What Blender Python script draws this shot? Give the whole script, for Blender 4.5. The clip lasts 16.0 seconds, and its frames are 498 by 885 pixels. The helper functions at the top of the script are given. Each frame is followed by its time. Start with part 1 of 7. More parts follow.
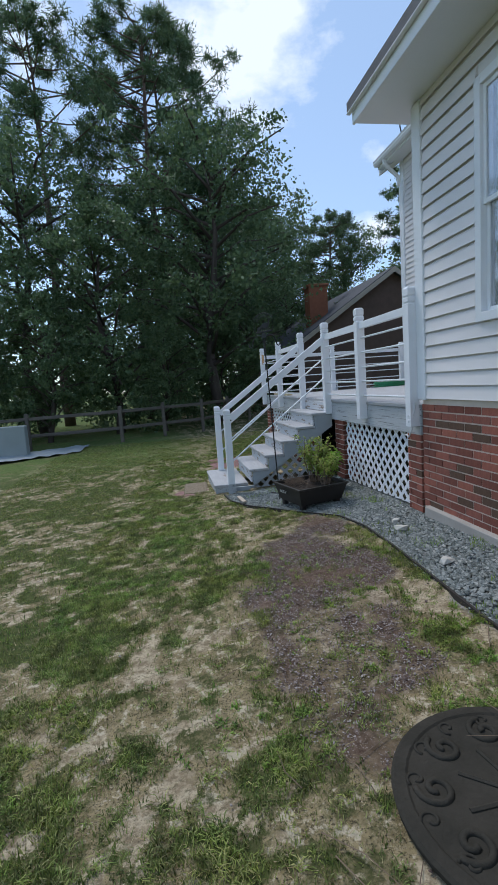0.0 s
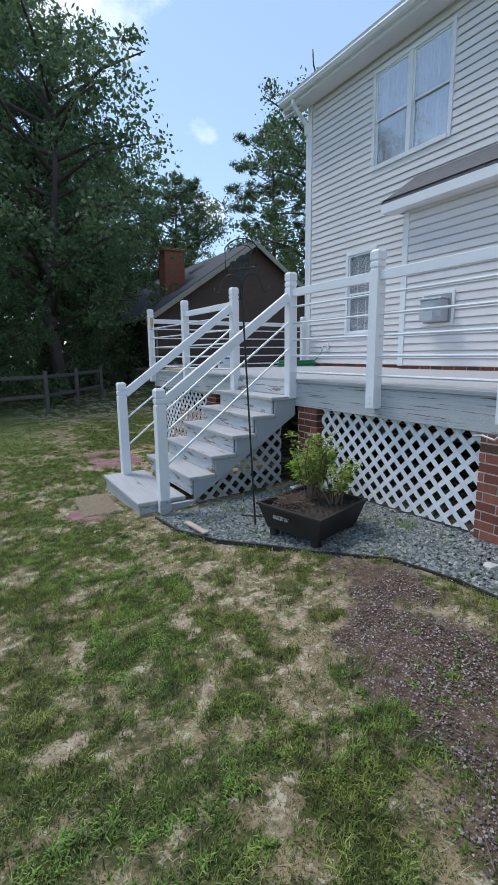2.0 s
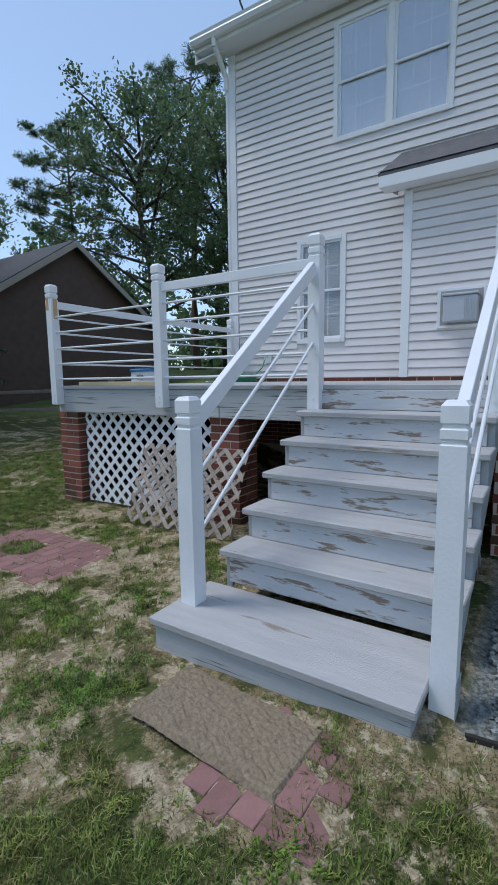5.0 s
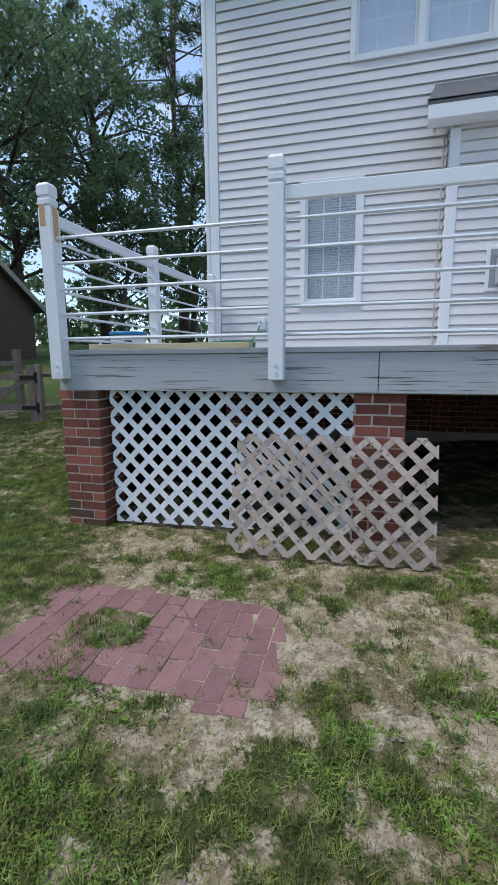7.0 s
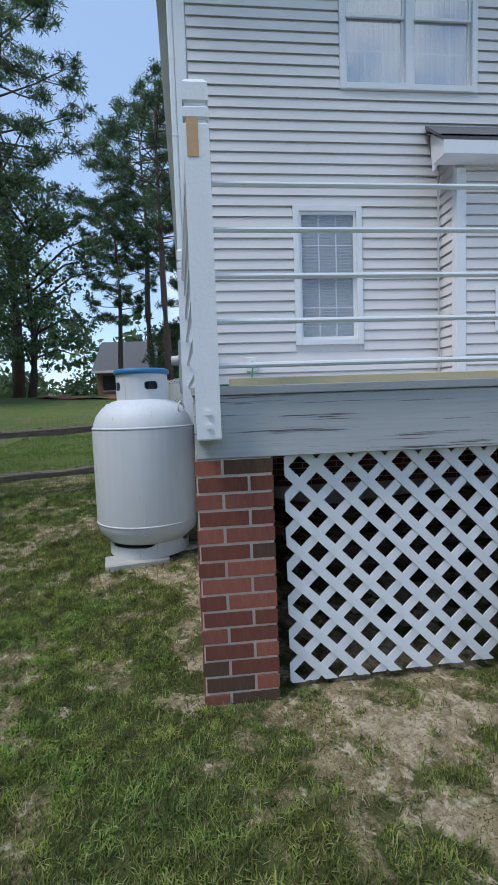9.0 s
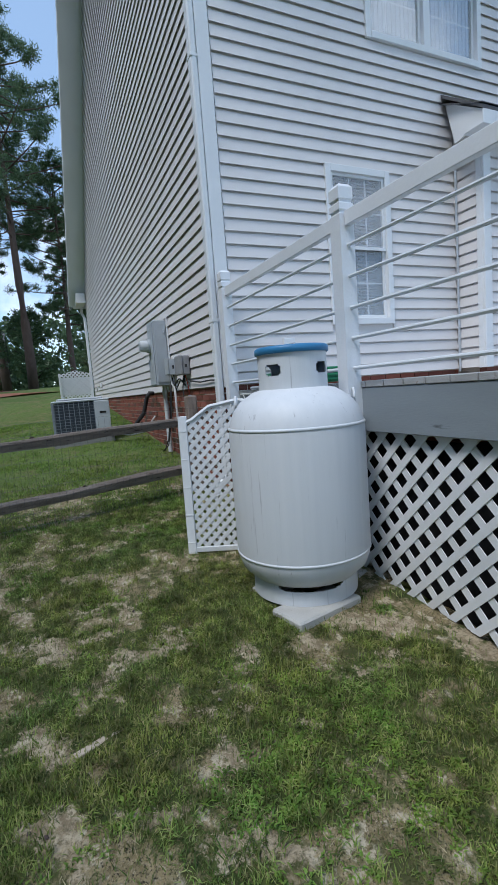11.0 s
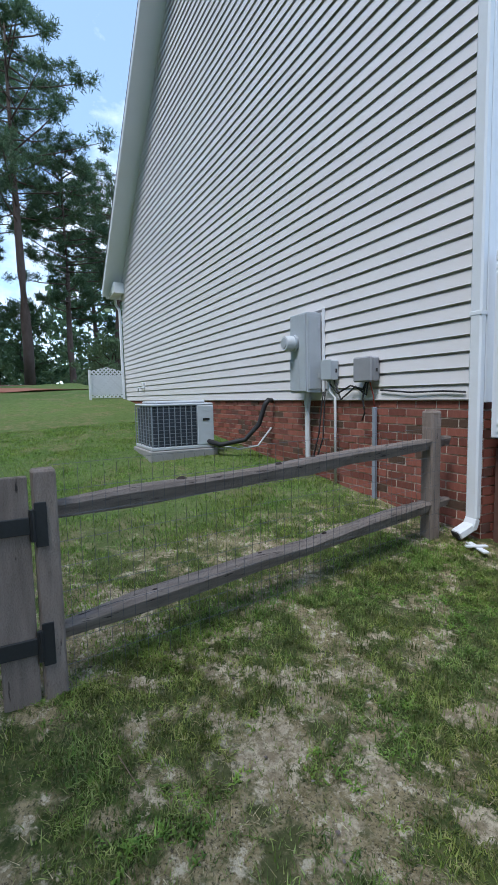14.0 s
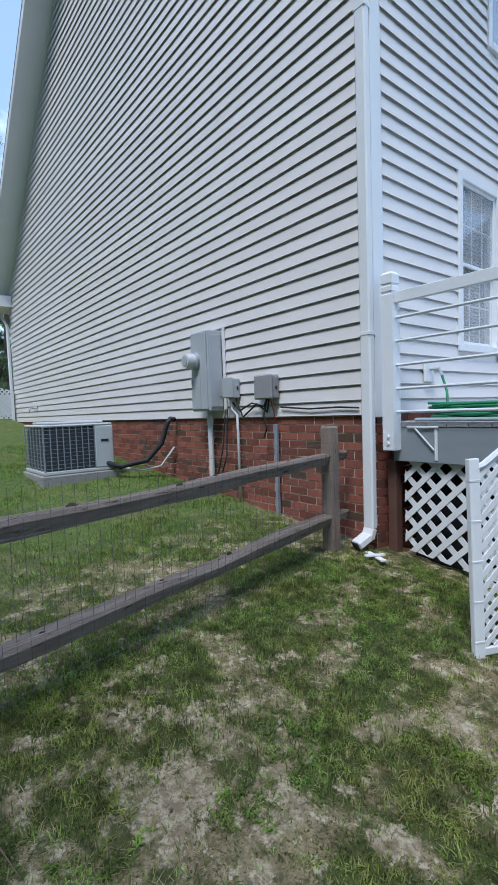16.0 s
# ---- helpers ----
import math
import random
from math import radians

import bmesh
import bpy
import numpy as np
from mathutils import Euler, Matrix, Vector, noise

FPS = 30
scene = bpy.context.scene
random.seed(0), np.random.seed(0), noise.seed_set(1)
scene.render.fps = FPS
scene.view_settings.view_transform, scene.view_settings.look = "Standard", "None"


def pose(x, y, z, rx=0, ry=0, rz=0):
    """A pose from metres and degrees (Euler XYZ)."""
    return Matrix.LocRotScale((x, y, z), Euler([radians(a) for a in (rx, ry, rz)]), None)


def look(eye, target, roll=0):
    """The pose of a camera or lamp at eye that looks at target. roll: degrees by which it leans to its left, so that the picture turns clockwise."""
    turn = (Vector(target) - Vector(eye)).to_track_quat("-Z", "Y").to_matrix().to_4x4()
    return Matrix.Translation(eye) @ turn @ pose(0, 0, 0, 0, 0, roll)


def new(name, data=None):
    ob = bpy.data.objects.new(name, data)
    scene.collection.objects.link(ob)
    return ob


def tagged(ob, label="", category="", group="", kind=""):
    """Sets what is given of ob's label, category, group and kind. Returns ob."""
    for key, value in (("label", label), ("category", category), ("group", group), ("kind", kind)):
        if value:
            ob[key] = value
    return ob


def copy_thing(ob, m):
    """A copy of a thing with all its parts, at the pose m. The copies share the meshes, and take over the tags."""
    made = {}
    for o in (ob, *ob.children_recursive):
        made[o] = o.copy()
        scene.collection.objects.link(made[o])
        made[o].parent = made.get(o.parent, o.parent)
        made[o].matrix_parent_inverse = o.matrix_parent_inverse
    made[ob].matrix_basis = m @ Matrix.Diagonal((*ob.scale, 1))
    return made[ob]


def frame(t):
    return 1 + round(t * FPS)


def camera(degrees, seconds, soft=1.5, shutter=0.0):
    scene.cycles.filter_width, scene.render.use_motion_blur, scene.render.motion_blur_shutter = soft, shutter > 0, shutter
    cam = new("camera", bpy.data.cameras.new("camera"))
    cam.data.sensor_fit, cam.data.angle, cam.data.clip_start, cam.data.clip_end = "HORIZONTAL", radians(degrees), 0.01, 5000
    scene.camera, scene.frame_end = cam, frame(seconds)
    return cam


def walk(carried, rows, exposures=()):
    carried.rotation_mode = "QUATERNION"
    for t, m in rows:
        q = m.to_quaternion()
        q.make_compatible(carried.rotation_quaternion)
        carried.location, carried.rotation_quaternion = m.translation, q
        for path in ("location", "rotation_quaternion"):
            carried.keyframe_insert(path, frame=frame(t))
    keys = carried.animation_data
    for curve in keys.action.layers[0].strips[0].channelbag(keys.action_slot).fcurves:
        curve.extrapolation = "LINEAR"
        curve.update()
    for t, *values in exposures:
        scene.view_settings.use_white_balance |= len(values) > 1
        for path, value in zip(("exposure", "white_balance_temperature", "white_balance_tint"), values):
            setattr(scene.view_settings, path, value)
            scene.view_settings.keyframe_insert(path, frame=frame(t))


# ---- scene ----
cam = camera(55.9, 16.0)
PATH = [
    (0, (-2.229, -10.556, 1.578), (-1.897, -8.6, 1.329), -4.0),
    (0.5, (-2.396, -10.037, 1.546), (-1.804, -8.146, 1.279), -2.9),
    (1, (-2.582, -9.428, 1.548), (-1.796, -7.618, 1.223), -2.2),
    (1.5, (-2.767, -8.857, 1.518), (-1.865, -7.109, 1.155), -1.8),
    (2, (-2.882, -8.243, 1.536), (-1.881, -6.551, 1.167), -0.7),
    (2.5, (-2.993, -7.663, 1.511), (-1.895, -6.031, 1.148), 0.2),
    (3, (-3.065, -7.015, 1.493), (-1.848, -5.468, 1.138), 0.9),
    (3.5, (-3.154, -6.434, 1.433), (-1.813, -4.985, 1.113), -0.1),
    (4, (-3.209, -5.794, 1.403), (-1.768, -4.433, 1.133), -0.9),
    (4.1, (-3.218, -5.657, 1.384), (-1.749, -4.327, 1.116), -0.7),
    (4.2, (-3.228, -5.524, 1.365), (-1.739, -4.217, 1.094), -0.6),
    (6.3, (-3.024, -2.917, 1.297), (-1.167, -2.246, 0.976), -1.2),
    (6.5, (-2.998, -2.665, 1.255), (-1.135, -2.026, 0.907), -1.0),
    (7, (-2.842, -2.126, 1.225), (-0.944, -1.608, 0.863), -0.5),
    (7.5, (-2.609, -1.564, 1.247), (-0.669, -1.198, 0.93), -0.1),
    (8, (-2.385, -1.048, 1.221), (-0.406, -0.863, 0.991), -0.3),
    (8.2, (-2.249, -0.811, 1.202), (-0.259, -0.722, 1.025), -0.4),
    (10.3, (-0.946, 1.125, 1.214), (0.947, 0.543, 0.937), -3.9),
    (10.5, (-0.791, 1.287, 1.223), (1.081, 0.634, 0.963), -4.1),
    (11, (-0.475, 1.694, 1.28), (1.346, 0.896, 1.056), -4.4),
    (11.5, (-0.166, 2.069, 1.301), (1.633, 1.217, 1.101), -4.7),
    (11.6, (-0.084, 2.119, 1.311), (1.718, 1.272, 1.119), -4.3),
    (12, (0.175, 2.347, 1.352), (1.967, 1.486, 1.134), -4.9),
    (12.5, (0.471, 2.612, 1.356), (2.229, 1.689, 1.115), -4.4),
    (13, (0.822, 2.787, 1.351), (2.568, 1.836, 1.135), -3.7),
    (13.5, (1.143, 2.916, 1.373), (2.903, 1.989, 1.169), -2.7),
    (14, (1.435, 3.039, 1.394), (3.204, 2.126, 1.196), -1.2),
    (14.5, (1.542, 3.064, 1.395), (3.279, 2.089, 1.224), 0.1),
    (15, (1.521, 3.024, 1.401), (3.189, 1.937, 1.211), -0.0),
    (15.5, (1.503, 2.996, 1.389), (3.099, 1.808, 1.185), -1.0),
    (16, (1.489, 2.972, 1.387), (3.044, 1.721, 1.257), -2.0),
]
EXPOSURE = [(0.0, -0.12, 6300, 12), (1.0, 0.1, 6250, 12), (3.4, 0.1, 6350, 12), (4.0, -0.29, 6300, 12), (5.0, -0.15, 6200, 12), (6.4, -0.1, 6250, 13), (7.0, 0.1, 6250, 13), (8.0, 0.03, 6250, 13), (11.0, 0.04, 6050, 10), (13.5, 0.33, 5900, 10), (14.5, 0.44, 5850, 11), (16.0, 0.38, 5900, 11)]
walk(cam, [(t, look(eye, target, roll)) for t, eye, target, roll in PATH], EXPOSURE)

# ---- light ----
world = bpy.data.worlds.new("sky")
scene.world = world
world.use_nodes = True
wn, wl = world.node_tree.nodes, world.node_tree.links
SUN_EL, SUN_AZ = radians(61), radians(-27)
sky = wn.new("ShaderNodeTexSky")
sky.sky_type = "NISHITA"
sky.sun_disc = False
sky.sun_elevation, sky.sun_rotation = SUN_EL, SUN_AZ
sky.air_density, sky.dust_density, sky.ozone_density = 1.0, 0.3, 2.0
coord = wn.new("ShaderNodeTexCoord")
stretch = wn.new("ShaderNodeMapping")
stretch.inputs["Scale"].default_value = (1.0, 1.0, 1.7)
stretch.inputs["Location"].default_value = (0.35, 0.1, 0.2)
cloud = wn.new("ShaderNodeTexNoise")
cloud.inputs["Scale"].default_value, cloud.inputs["Detail"].default_value = 4.6, 7
cloud.inputs["Roughness"].default_value = 0.58
# fair-weather cumulus: direction of each heap and its reach in degrees
heaps = None
for way, reach, height in (((0.19, 0.83, 0.53), 13, 0.27), ((-0.13, 0.81, 0.58), 12, 0.27), ((0.39, 0.84, 0.38), 3.5, 0.17), ((0.41, 0.87, 0.26), 4, 0.2), ((0.90, -0.17, 0.38), 8, 0.22), ((0.97, -0.10, 0.20), 12, 0.30), ((-0.75, -0.5, 0.45), 20, 0.35), ((-0.55, 0.3, 0.75), 16, 0.32)):
    dot, lobe = wn.new("ShaderNodeVectorMath"), wn.new("ShaderNodeMapRange")
    dot.operation = "DOT_PRODUCT"
    dot.inputs[1].default_value = Vector(way).normalized()
    lobe.inputs["From Min"].default_value, lobe.inputs["From Max"].default_value = math.cos(radians(reach)), 1.0
    lobe.inputs["To Min"].default_value, lobe.inputs["To Max"].default_value = 0.0, height
    wl.new(coord.outputs["Generated"], dot.inputs[0])
    wl.new(dot.outputs["Value"], lobe.inputs["Value"])
    most = wn.new("ShaderNodeMath")
    most.operation = "MAXIMUM"
    most.inputs[1].default_value = 0.0
    wl.new(lobe.outputs[0], most.inputs[0])
    if heaps is not None:
        wl.new(heaps, most.inputs[1])
    heaps = most.outputs[0]
puff = wn.new("ShaderNodeMath")
wl.new(heaps, puff.inputs[0])
wl.new(cloud.outputs["Fac"], puff.inputs[1])
ramp = wn.new("ShaderNodeValToRGB")
ramp.color_ramp.elements[0].position, ramp.color_ramp.elements[1].position = 0.66, 0.82
mixc = wn.new("ShaderNodeMix")
mixc.data_type = "RGBA"
mixc.inputs["B"].default_value = (6.3, 6.5, 6.9, 1)
wl.new(coord.outputs["Generated"], stretch.inputs["Vector"])
wl.new(stretch.outputs["Vector"], cloud.inputs["Vector"])
wl.new(puff.outputs[0], ramp.inputs["Fac"])
wl.new(ramp.outputs["Color"], mixc.inputs["Factor"])
wl.new(sky.outputs["Color"], mixc.inputs["A"])
haze = wn.new("ShaderNodeMix")
haze.data_type = "RGBA"
haze.inputs["Factor"].default_value = 0.30
haze.inputs["B"].default_value = (4.6, 6.3, 8.2, 1)
wl.new(mixc.outputs["Result"], haze.inputs["A"])
wl.new(haze.outputs["Result"], wn["Background"].inputs["Color"])
wn["Background"].inputs["Strength"].default_value = 0.17
sun = new("sun", bpy.data.lights.new("sun", "SUN"))
sun.data.energy, sun.data.angle, sun.data.color = 2.3, radians(17), (1.0, 0.97, 0.92)
sun_dir = Vector((math.sin(SUN_AZ) * math.cos(SUN_EL), math.cos(SUN_AZ) * math.cos(SUN_EL), math.sin(SUN_EL)))
sun.matrix_basis = look(sun_dir * 50, (0, 0, 0))


# ---- materials ----
def material(name, c1, c2, scale=6.0, rough=0.6, bump=0.15, grain=60.0, metal=0.0, rnd=0.0, stretch=(1, 1, 1), spots=None, spot_scale=3.0, spot_at=0.62, spec=0.4):
    m = bpy.data.materials.new(name)
    m.use_nodes = True
    n, l = m.node_tree.nodes, m.node_tree.links
    b = n["Principled BSDF"]
    b.inputs["Roughness"].default_value, b.inputs["Metallic"].default_value = rough, metal
    b.inputs["Specular IOR Level"].default_value = spec
    tc, mp = n.new("ShaderNodeTexCoord"), n.new("ShaderNodeMapping")
    mp.inputs["Scale"].default_value = stretch
    l.new(tc.outputs["Object"], mp.inputs["Vector"])
    big, fine = n.new("ShaderNodeTexNoise"), n.new("ShaderNodeTexNoise")
    for t, s in ((big, scale), (fine, grain)):
        t.inputs["Scale"].default_value, t.inputs["Detail"].default_value = s, 5
        l.new(mp.outputs["Vector"], t.inputs["Vector"])
    mean = n.new("ShaderNodeMath")
    mean.operation = "MULTIPLY_ADD"
    mean.inputs[1].default_value, mean.inputs[2].default_value = 0.45, 0.275
    l.new(fine.outputs["Fac"], mean.inputs[0])
    add = n.new("ShaderNodeMath")
    add.operation = "MULTIPLY_ADD"
    add.inputs[1].default_value = 1.1
    l.new(big.outputs["Fac"], add.inputs[0])
    sub = n.new("ShaderNodeMath")
    sub.operation = "SUBTRACT"
    sub.inputs[1].default_value = 0.55
    l.new(mean.outputs[0], sub.inputs[0])
    l.new(sub.outputs[0], add.inputs[2])
    mix = n.new("ShaderNodeMix")
    mix.data_type = "RGBA"
    mix.inputs["A"].default_value, mix.inputs["B"].default_value = (*c1, 1), (*c2, 1)
    l.new(add.outputs[0], mix.inputs["Factor"])
    out = mix.outputs["Result"]
    if spots:
        sp, rp, mx = n.new("ShaderNodeTexNoise"), n.new("ShaderNodeValToRGB"), n.new("ShaderNodeMix")
        sp.inputs["Scale"].default_value, sp.inputs["Detail"].default_value, sp.inputs["Roughness"].default_value = spot_scale, 7, 0.65
        l.new(mp.outputs["Vector"], sp.inputs["Vector"])
        rp.color_ramp.elements[0].position, rp.color_ramp.elements[1].position = spot_at, spot_at + 0.06
        l.new(sp.outputs["Fac"], rp.inputs["Fac"])
        mx.data_type = "RGBA"
        mx.inputs["B"].default_value = (*spots, 1)
        l.new(rp.outputs["Color"], mx.inputs["Factor"])
        l.new(out, mx.inputs["A"])
        out = mx.outputs["Result"]
    if rnd:
        oi, hs, mr = n.new("ShaderNodeObjectInfo"), n.new("ShaderNodeHueSaturation"), n.new("ShaderNodeMapRange")
        mr.inputs["To Min"].default_value, mr.inputs["To Max"].default_value = 1 - rnd, 1 + rnd
        l.new(oi.outputs["Random"], mr.inputs["Value"])
        l.new(mr.outputs[0], hs.inputs["Value"])
        l.new(out, hs.inputs["Color"])
        out = hs.outputs["Color"]
    l.new(out, b.inputs["Base Color"])
    if bump:
        bp = n.new("ShaderNodeBump")
        bp.inputs["Strength"].default_value, bp.inputs["Distance"].default_value = bump, 0.01
        l.new(fine.outputs["Fac"], bp.inputs["Height"])
        l.new(bp.outputs["Normal"], b.inputs["Normal"])
    return m


def island_material(name, cols, rough=0.7, spec=0.3, translucent=0.0, mottle=0.0):
    """Colours that change from loose piece to loose piece, and with mottle from clump to clump."""
    m = bpy.data.materials.new(name)
    m.use_nodes = True
    n, l = m.node_tree.nodes, m.node_tree.links
    b = n["Principled BSDF"]
    b.inputs["Roughness"].default_value, b.inputs["Specular IOR Level"].default_value = rough, spec
    g, r = n.new("ShaderNodeNewGeometry"), n.new("ShaderNodeValToRGB")
    e = r.color_ramp.elements
    while len(e) < len(cols):
        e.new(0.5)
    for i, c in enumerate(cols):
        e[i].position, e[i].color = i / (len(cols) - 1), (*c, 1)
    l.new(g.outputs["Random Per Island"], r.inputs["Fac"])
    out = r.outputs["Color"]
    if mottle:
        tc = n.new("ShaderNodeTexCoord")
        for sc, lo, hi, sock in ((13.0, 1 - mottle, 1 + mottle, "Value"), (2.3, 0.5 - 0.035 * mottle, 0.5 + 0.04 * mottle, "Hue")):
            nz, mr, hs = n.new("ShaderNodeTexNoise"), n.new("ShaderNodeMapRange"), n.new("ShaderNodeHueSaturation")
            nz.inputs["Scale"].default_value, nz.inputs["Detail"].default_value = sc, 4
            mr.inputs["From Min"].default_value, mr.inputs["From Max"].default_value = 0.36, 0.64
            mr.inputs["To Min"].default_value, mr.inputs["To Max"].default_value = lo, hi
            l.new(tc.outputs["Object"], nz.inputs["Vector"])
            l.new(nz.outputs["Fac"], mr.inputs["Value"])
            l.new(mr.outputs[0], hs.inputs[sock])
            l.new(out, hs.inputs["Color"])
            out = hs.outputs["Color"]
    l.new(out, b.inputs["Base Color"])
    if translucent:
        t, mx = n.new("ShaderNodeBsdfTranslucent"), n.new("ShaderNodeMixShader")
        l.new(out, t.inputs["Color"])
        mx.inputs["Fac"].default_value = translucent
        l.new(b.outputs[0], mx.inputs[1])
        l.new(t.outputs[0], mx.inputs[2])
        l.new(mx.outputs[0], n["Material Output"].inputs["Surface"])
    return m


SIDING = material("vinyl_siding", (0.675, 0.648, 0.638), (0.755, 0.727, 0.717), 1.2, 0.45, 0.06, 45, rnd=0.03, stretch=(1, 1, 4))
TRIM = material("white_vinyl_trim", (0.72, 0.74, 0.76), (0.80, 0.81, 0.82), 2.0, 0.4, 0.04, 60)
PAINT = material("weathered_white_paint", (0.46, 0.48, 0.50), (0.62, 0.63, 0.65), 5.0, 0.65, 0.3, 90, stretch=(4, 0.8, 5), spots=(0.25, 0.195, 0.15), spot_scale=5.0, spot_at=0.545)
POSTPAINT = material("white_post_paint", (0.70, 0.72, 0.75), (0.82, 0.83, 0.85), 4.0, 0.5, 0.15, 70, spots=(0.42, 0.40, 0.36), spot_scale=14.0, spot_at=0.74)
GREYPAINT = material("peeling_grey_paint", (0.40, 0.42, 0.435), (0.53, 0.55, 0.56), 3.0, 0.65, 0.5, 70, stretch=(6, 0.5, 24), spots=(0.11, 0.105, 0.10), spot_scale=3.2, spot_at=0.575)
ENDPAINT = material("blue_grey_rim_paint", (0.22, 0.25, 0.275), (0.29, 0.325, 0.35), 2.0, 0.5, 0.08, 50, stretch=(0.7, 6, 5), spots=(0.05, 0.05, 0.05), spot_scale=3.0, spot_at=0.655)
# darker lattice paint: shade below the stairs mixed into the weathered colour
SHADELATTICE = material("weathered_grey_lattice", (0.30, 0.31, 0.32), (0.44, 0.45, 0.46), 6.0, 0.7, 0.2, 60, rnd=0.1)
STRINGERPAINT = material("smooth_grey_stringer_paint", (0.29, 0.315, 0.335), (0.38, 0.405, 0.42), 3.0, 0.6, 0.12, 60, stretch=(2, 2, 2), spots=(0.19, 0.19, 0.19), spot_scale=5, spot_at=0.68)
# near-black colour that plays the shade seen through the lattice
HOLESHADE = material("black_ground_cloth", (0.006, 0.006, 0.008), (0.014, 0.014, 0.017), 5, 0.9, 0.1, 90)
TREADPAINT = material("worn_tread_paint", (0.33, 0.33, 0.335), (0.48, 0.48, 0.485), 4.0, 0.65, 0.35, 60, stretch=(5, 0.7, 5), spots=(0.25, 0.21, 0.17), spot_scale=3.0, spot_at=0.62)
LATTICE = material("white_lattice_paint", (0.68, 0.70, 0.72), (0.80, 0.81, 0.82), 4.0, 0.55, 0.1, 60, rnd=0.05)
OLDWOOD = material("weathered_lattice_wood", (0.24, 0.195, 0.16), (0.45, 0.385, 0.335), 9.0, 0.9, 0.6, 90, rnd=0.2, spots=(0.14, 0.115, 0.095), spot_scale=26, spot_at=0.57)
FENCEWOOD = material("brown_fence_wood", (0.14, 0.105, 0.083), (0.35, 0.28, 0.235), 3.0, 0.9, 0.7, 60, stretch=(9, 9, 1.5), rnd=0.12, spots=(0.045, 0.034, 0.028), spot_scale=4, spot_at=0.63)
RAILWOOD = material("brown_rail_wood", (0.125, 0.095, 0.076), (0.38, 0.31, 0.262), 3.0, 0.9, 0.8, 60, stretch=(12, 1.3, 14), rnd=0.10, spots=(0.05, 0.036, 0.03), spot_scale=3.5, spot_at=0.60)
KNOT = material("dark_knot", (0.025, 0.018, 0.014), (0.06, 0.042, 0.032), 60, 0.9, 0.3)
MORTAR = material("mortar", (0.55, 0.475, 0.40), (0.67, 0.585, 0.50), 8, 0.95, 0.3, 120)
SHINGLE = material("grey_roof_shingle", (0.09, 0.09, 0.095), (0.16, 0.16, 0.17), 9, 0.9, 0.5, 90)
BLACK = material("black_metal", (0.012, 0.012, 0.013), (0.03, 0.03, 0.03), 8, 0.5, 0.1, 80)
# near-black colour standing in for unlit insides
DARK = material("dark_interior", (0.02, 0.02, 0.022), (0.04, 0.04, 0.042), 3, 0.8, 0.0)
GALV = material("galvanised_metal", (0.42, 0.45, 0.48), (0.55, 0.58, 0.61), 6, 0.45, 0.05, 60, metal=0.25)
SOIL = material("under_deck_soil", (0.045, 0.036, 0.028), (0.09, 0.072, 0.057), 4, 0.95, 0.6, 60)


def brick_material(name, dark_share):
    m = material(name, (0.165, 0.053, 0.038), (0.315, 0.115, 0.08), 14, 0.9, 0.4, 110)
    n, l = m.node_tree.nodes, m.node_tree.links
    oi, r, mx = n.new("ShaderNodeObjectInfo"), n.new("ShaderNodeValToRGB"), n.new("ShaderNodeMix")
    r.color_ramp.interpolation = "CONSTANT"
    e = r.color_ramp.elements
    e[0].color, e[1].color = (0.75, 0.70, 0.68, 1), (1.0, 1.0, 1.0, 1)
    e[1].position = 0.3
    for p, c in ((0.6, (1.25, 1.2, 1.15, 1)), (1 - dark_share, (0.42, 0.68, 0.62, 1))):
        x = e.new(p)
        x.color = c
    l.new(oi.outputs["Random"], r.inputs["Fac"])
    mx.data_type, mx.blend_type = "RGBA", "MULTIPLY"
    mx.inputs["Factor"].default_value = 1.0
    b = n["Principled BSDF"]
    src = b.inputs["Base Color"].links[0].from_socket
    l.new(src, mx.inputs["A"])
    l.new(r.outputs["Color"], mx.inputs["B"])
    l.new(mx.outputs["Result"], b.inputs["Base Color"])
    return m


BRICK = brick_material("red_brick", 0.14)
BRICKRUN = island_material("red_brick_run", [(0.17, 0.055, 0.04), (0.24, 0.078, 0.052), (0.30, 0.10, 0.065), (0.22, 0.07, 0.05), (0.11, 0.06, 0.045)], 0.9)


def glass_material(name, tint, rough=0.03, ior=1.5):
    m = bpy.data.materials.new(name)
    m.use_nodes = True
    b = m.node_tree.nodes["Principled BSDF"]
    b.inputs["Base Color"].default_value = (*tint, 1)
    b.inputs["Roughness"].default_value, b.inputs["Specular IOR Level"].default_value = rough, 0.9
    b.inputs["Transmission Weight"].default_value = 0.75
    b.inputs["IOR"].default_value = ior
    return m


GLASS = glass_material("window_glass", (0.75, 0.80, 0.85))
DOUBLEGLASS = glass_material("double_window_glass", (0.85, 0.90, 0.95), ior=2.3)

# ---- building helpers ----
placed = {}


def thing(name, x, y, z, label, category, group="", kind=""):
    ob = new(name)
    ob.matrix_basis = Matrix.Translation((x, y, z))
    placed[ob] = Matrix.Translation((x, y, z))
    ob.empty_display_size = 0.1
    return tagged(ob, label, category, group, kind)


def mesh_of(name, bm, mat):
    me = bpy.data.meshes.new(name)
    bm.normal_update()
    bm.to_mesh(me)
    bm.free()
    me.materials.append(mat)
    return me


def hang(ob, parent):
    ob.parent = parent
    ob.matrix_parent_inverse = placed.get(parent, Matrix.Identity(4)).inverted()
    placed[ob] = Matrix.Identity(4)
    return ob


def part(name, bm, mat, parent, label="", smooth=False):
    me = mesh_of(name, bm, mat)
    if smooth:
        me.polygons.foreach_set("use_smooth", [True] * len(me.polygons))
    ob = hang(new(name, me), parent)
    return tagged(ob, label)


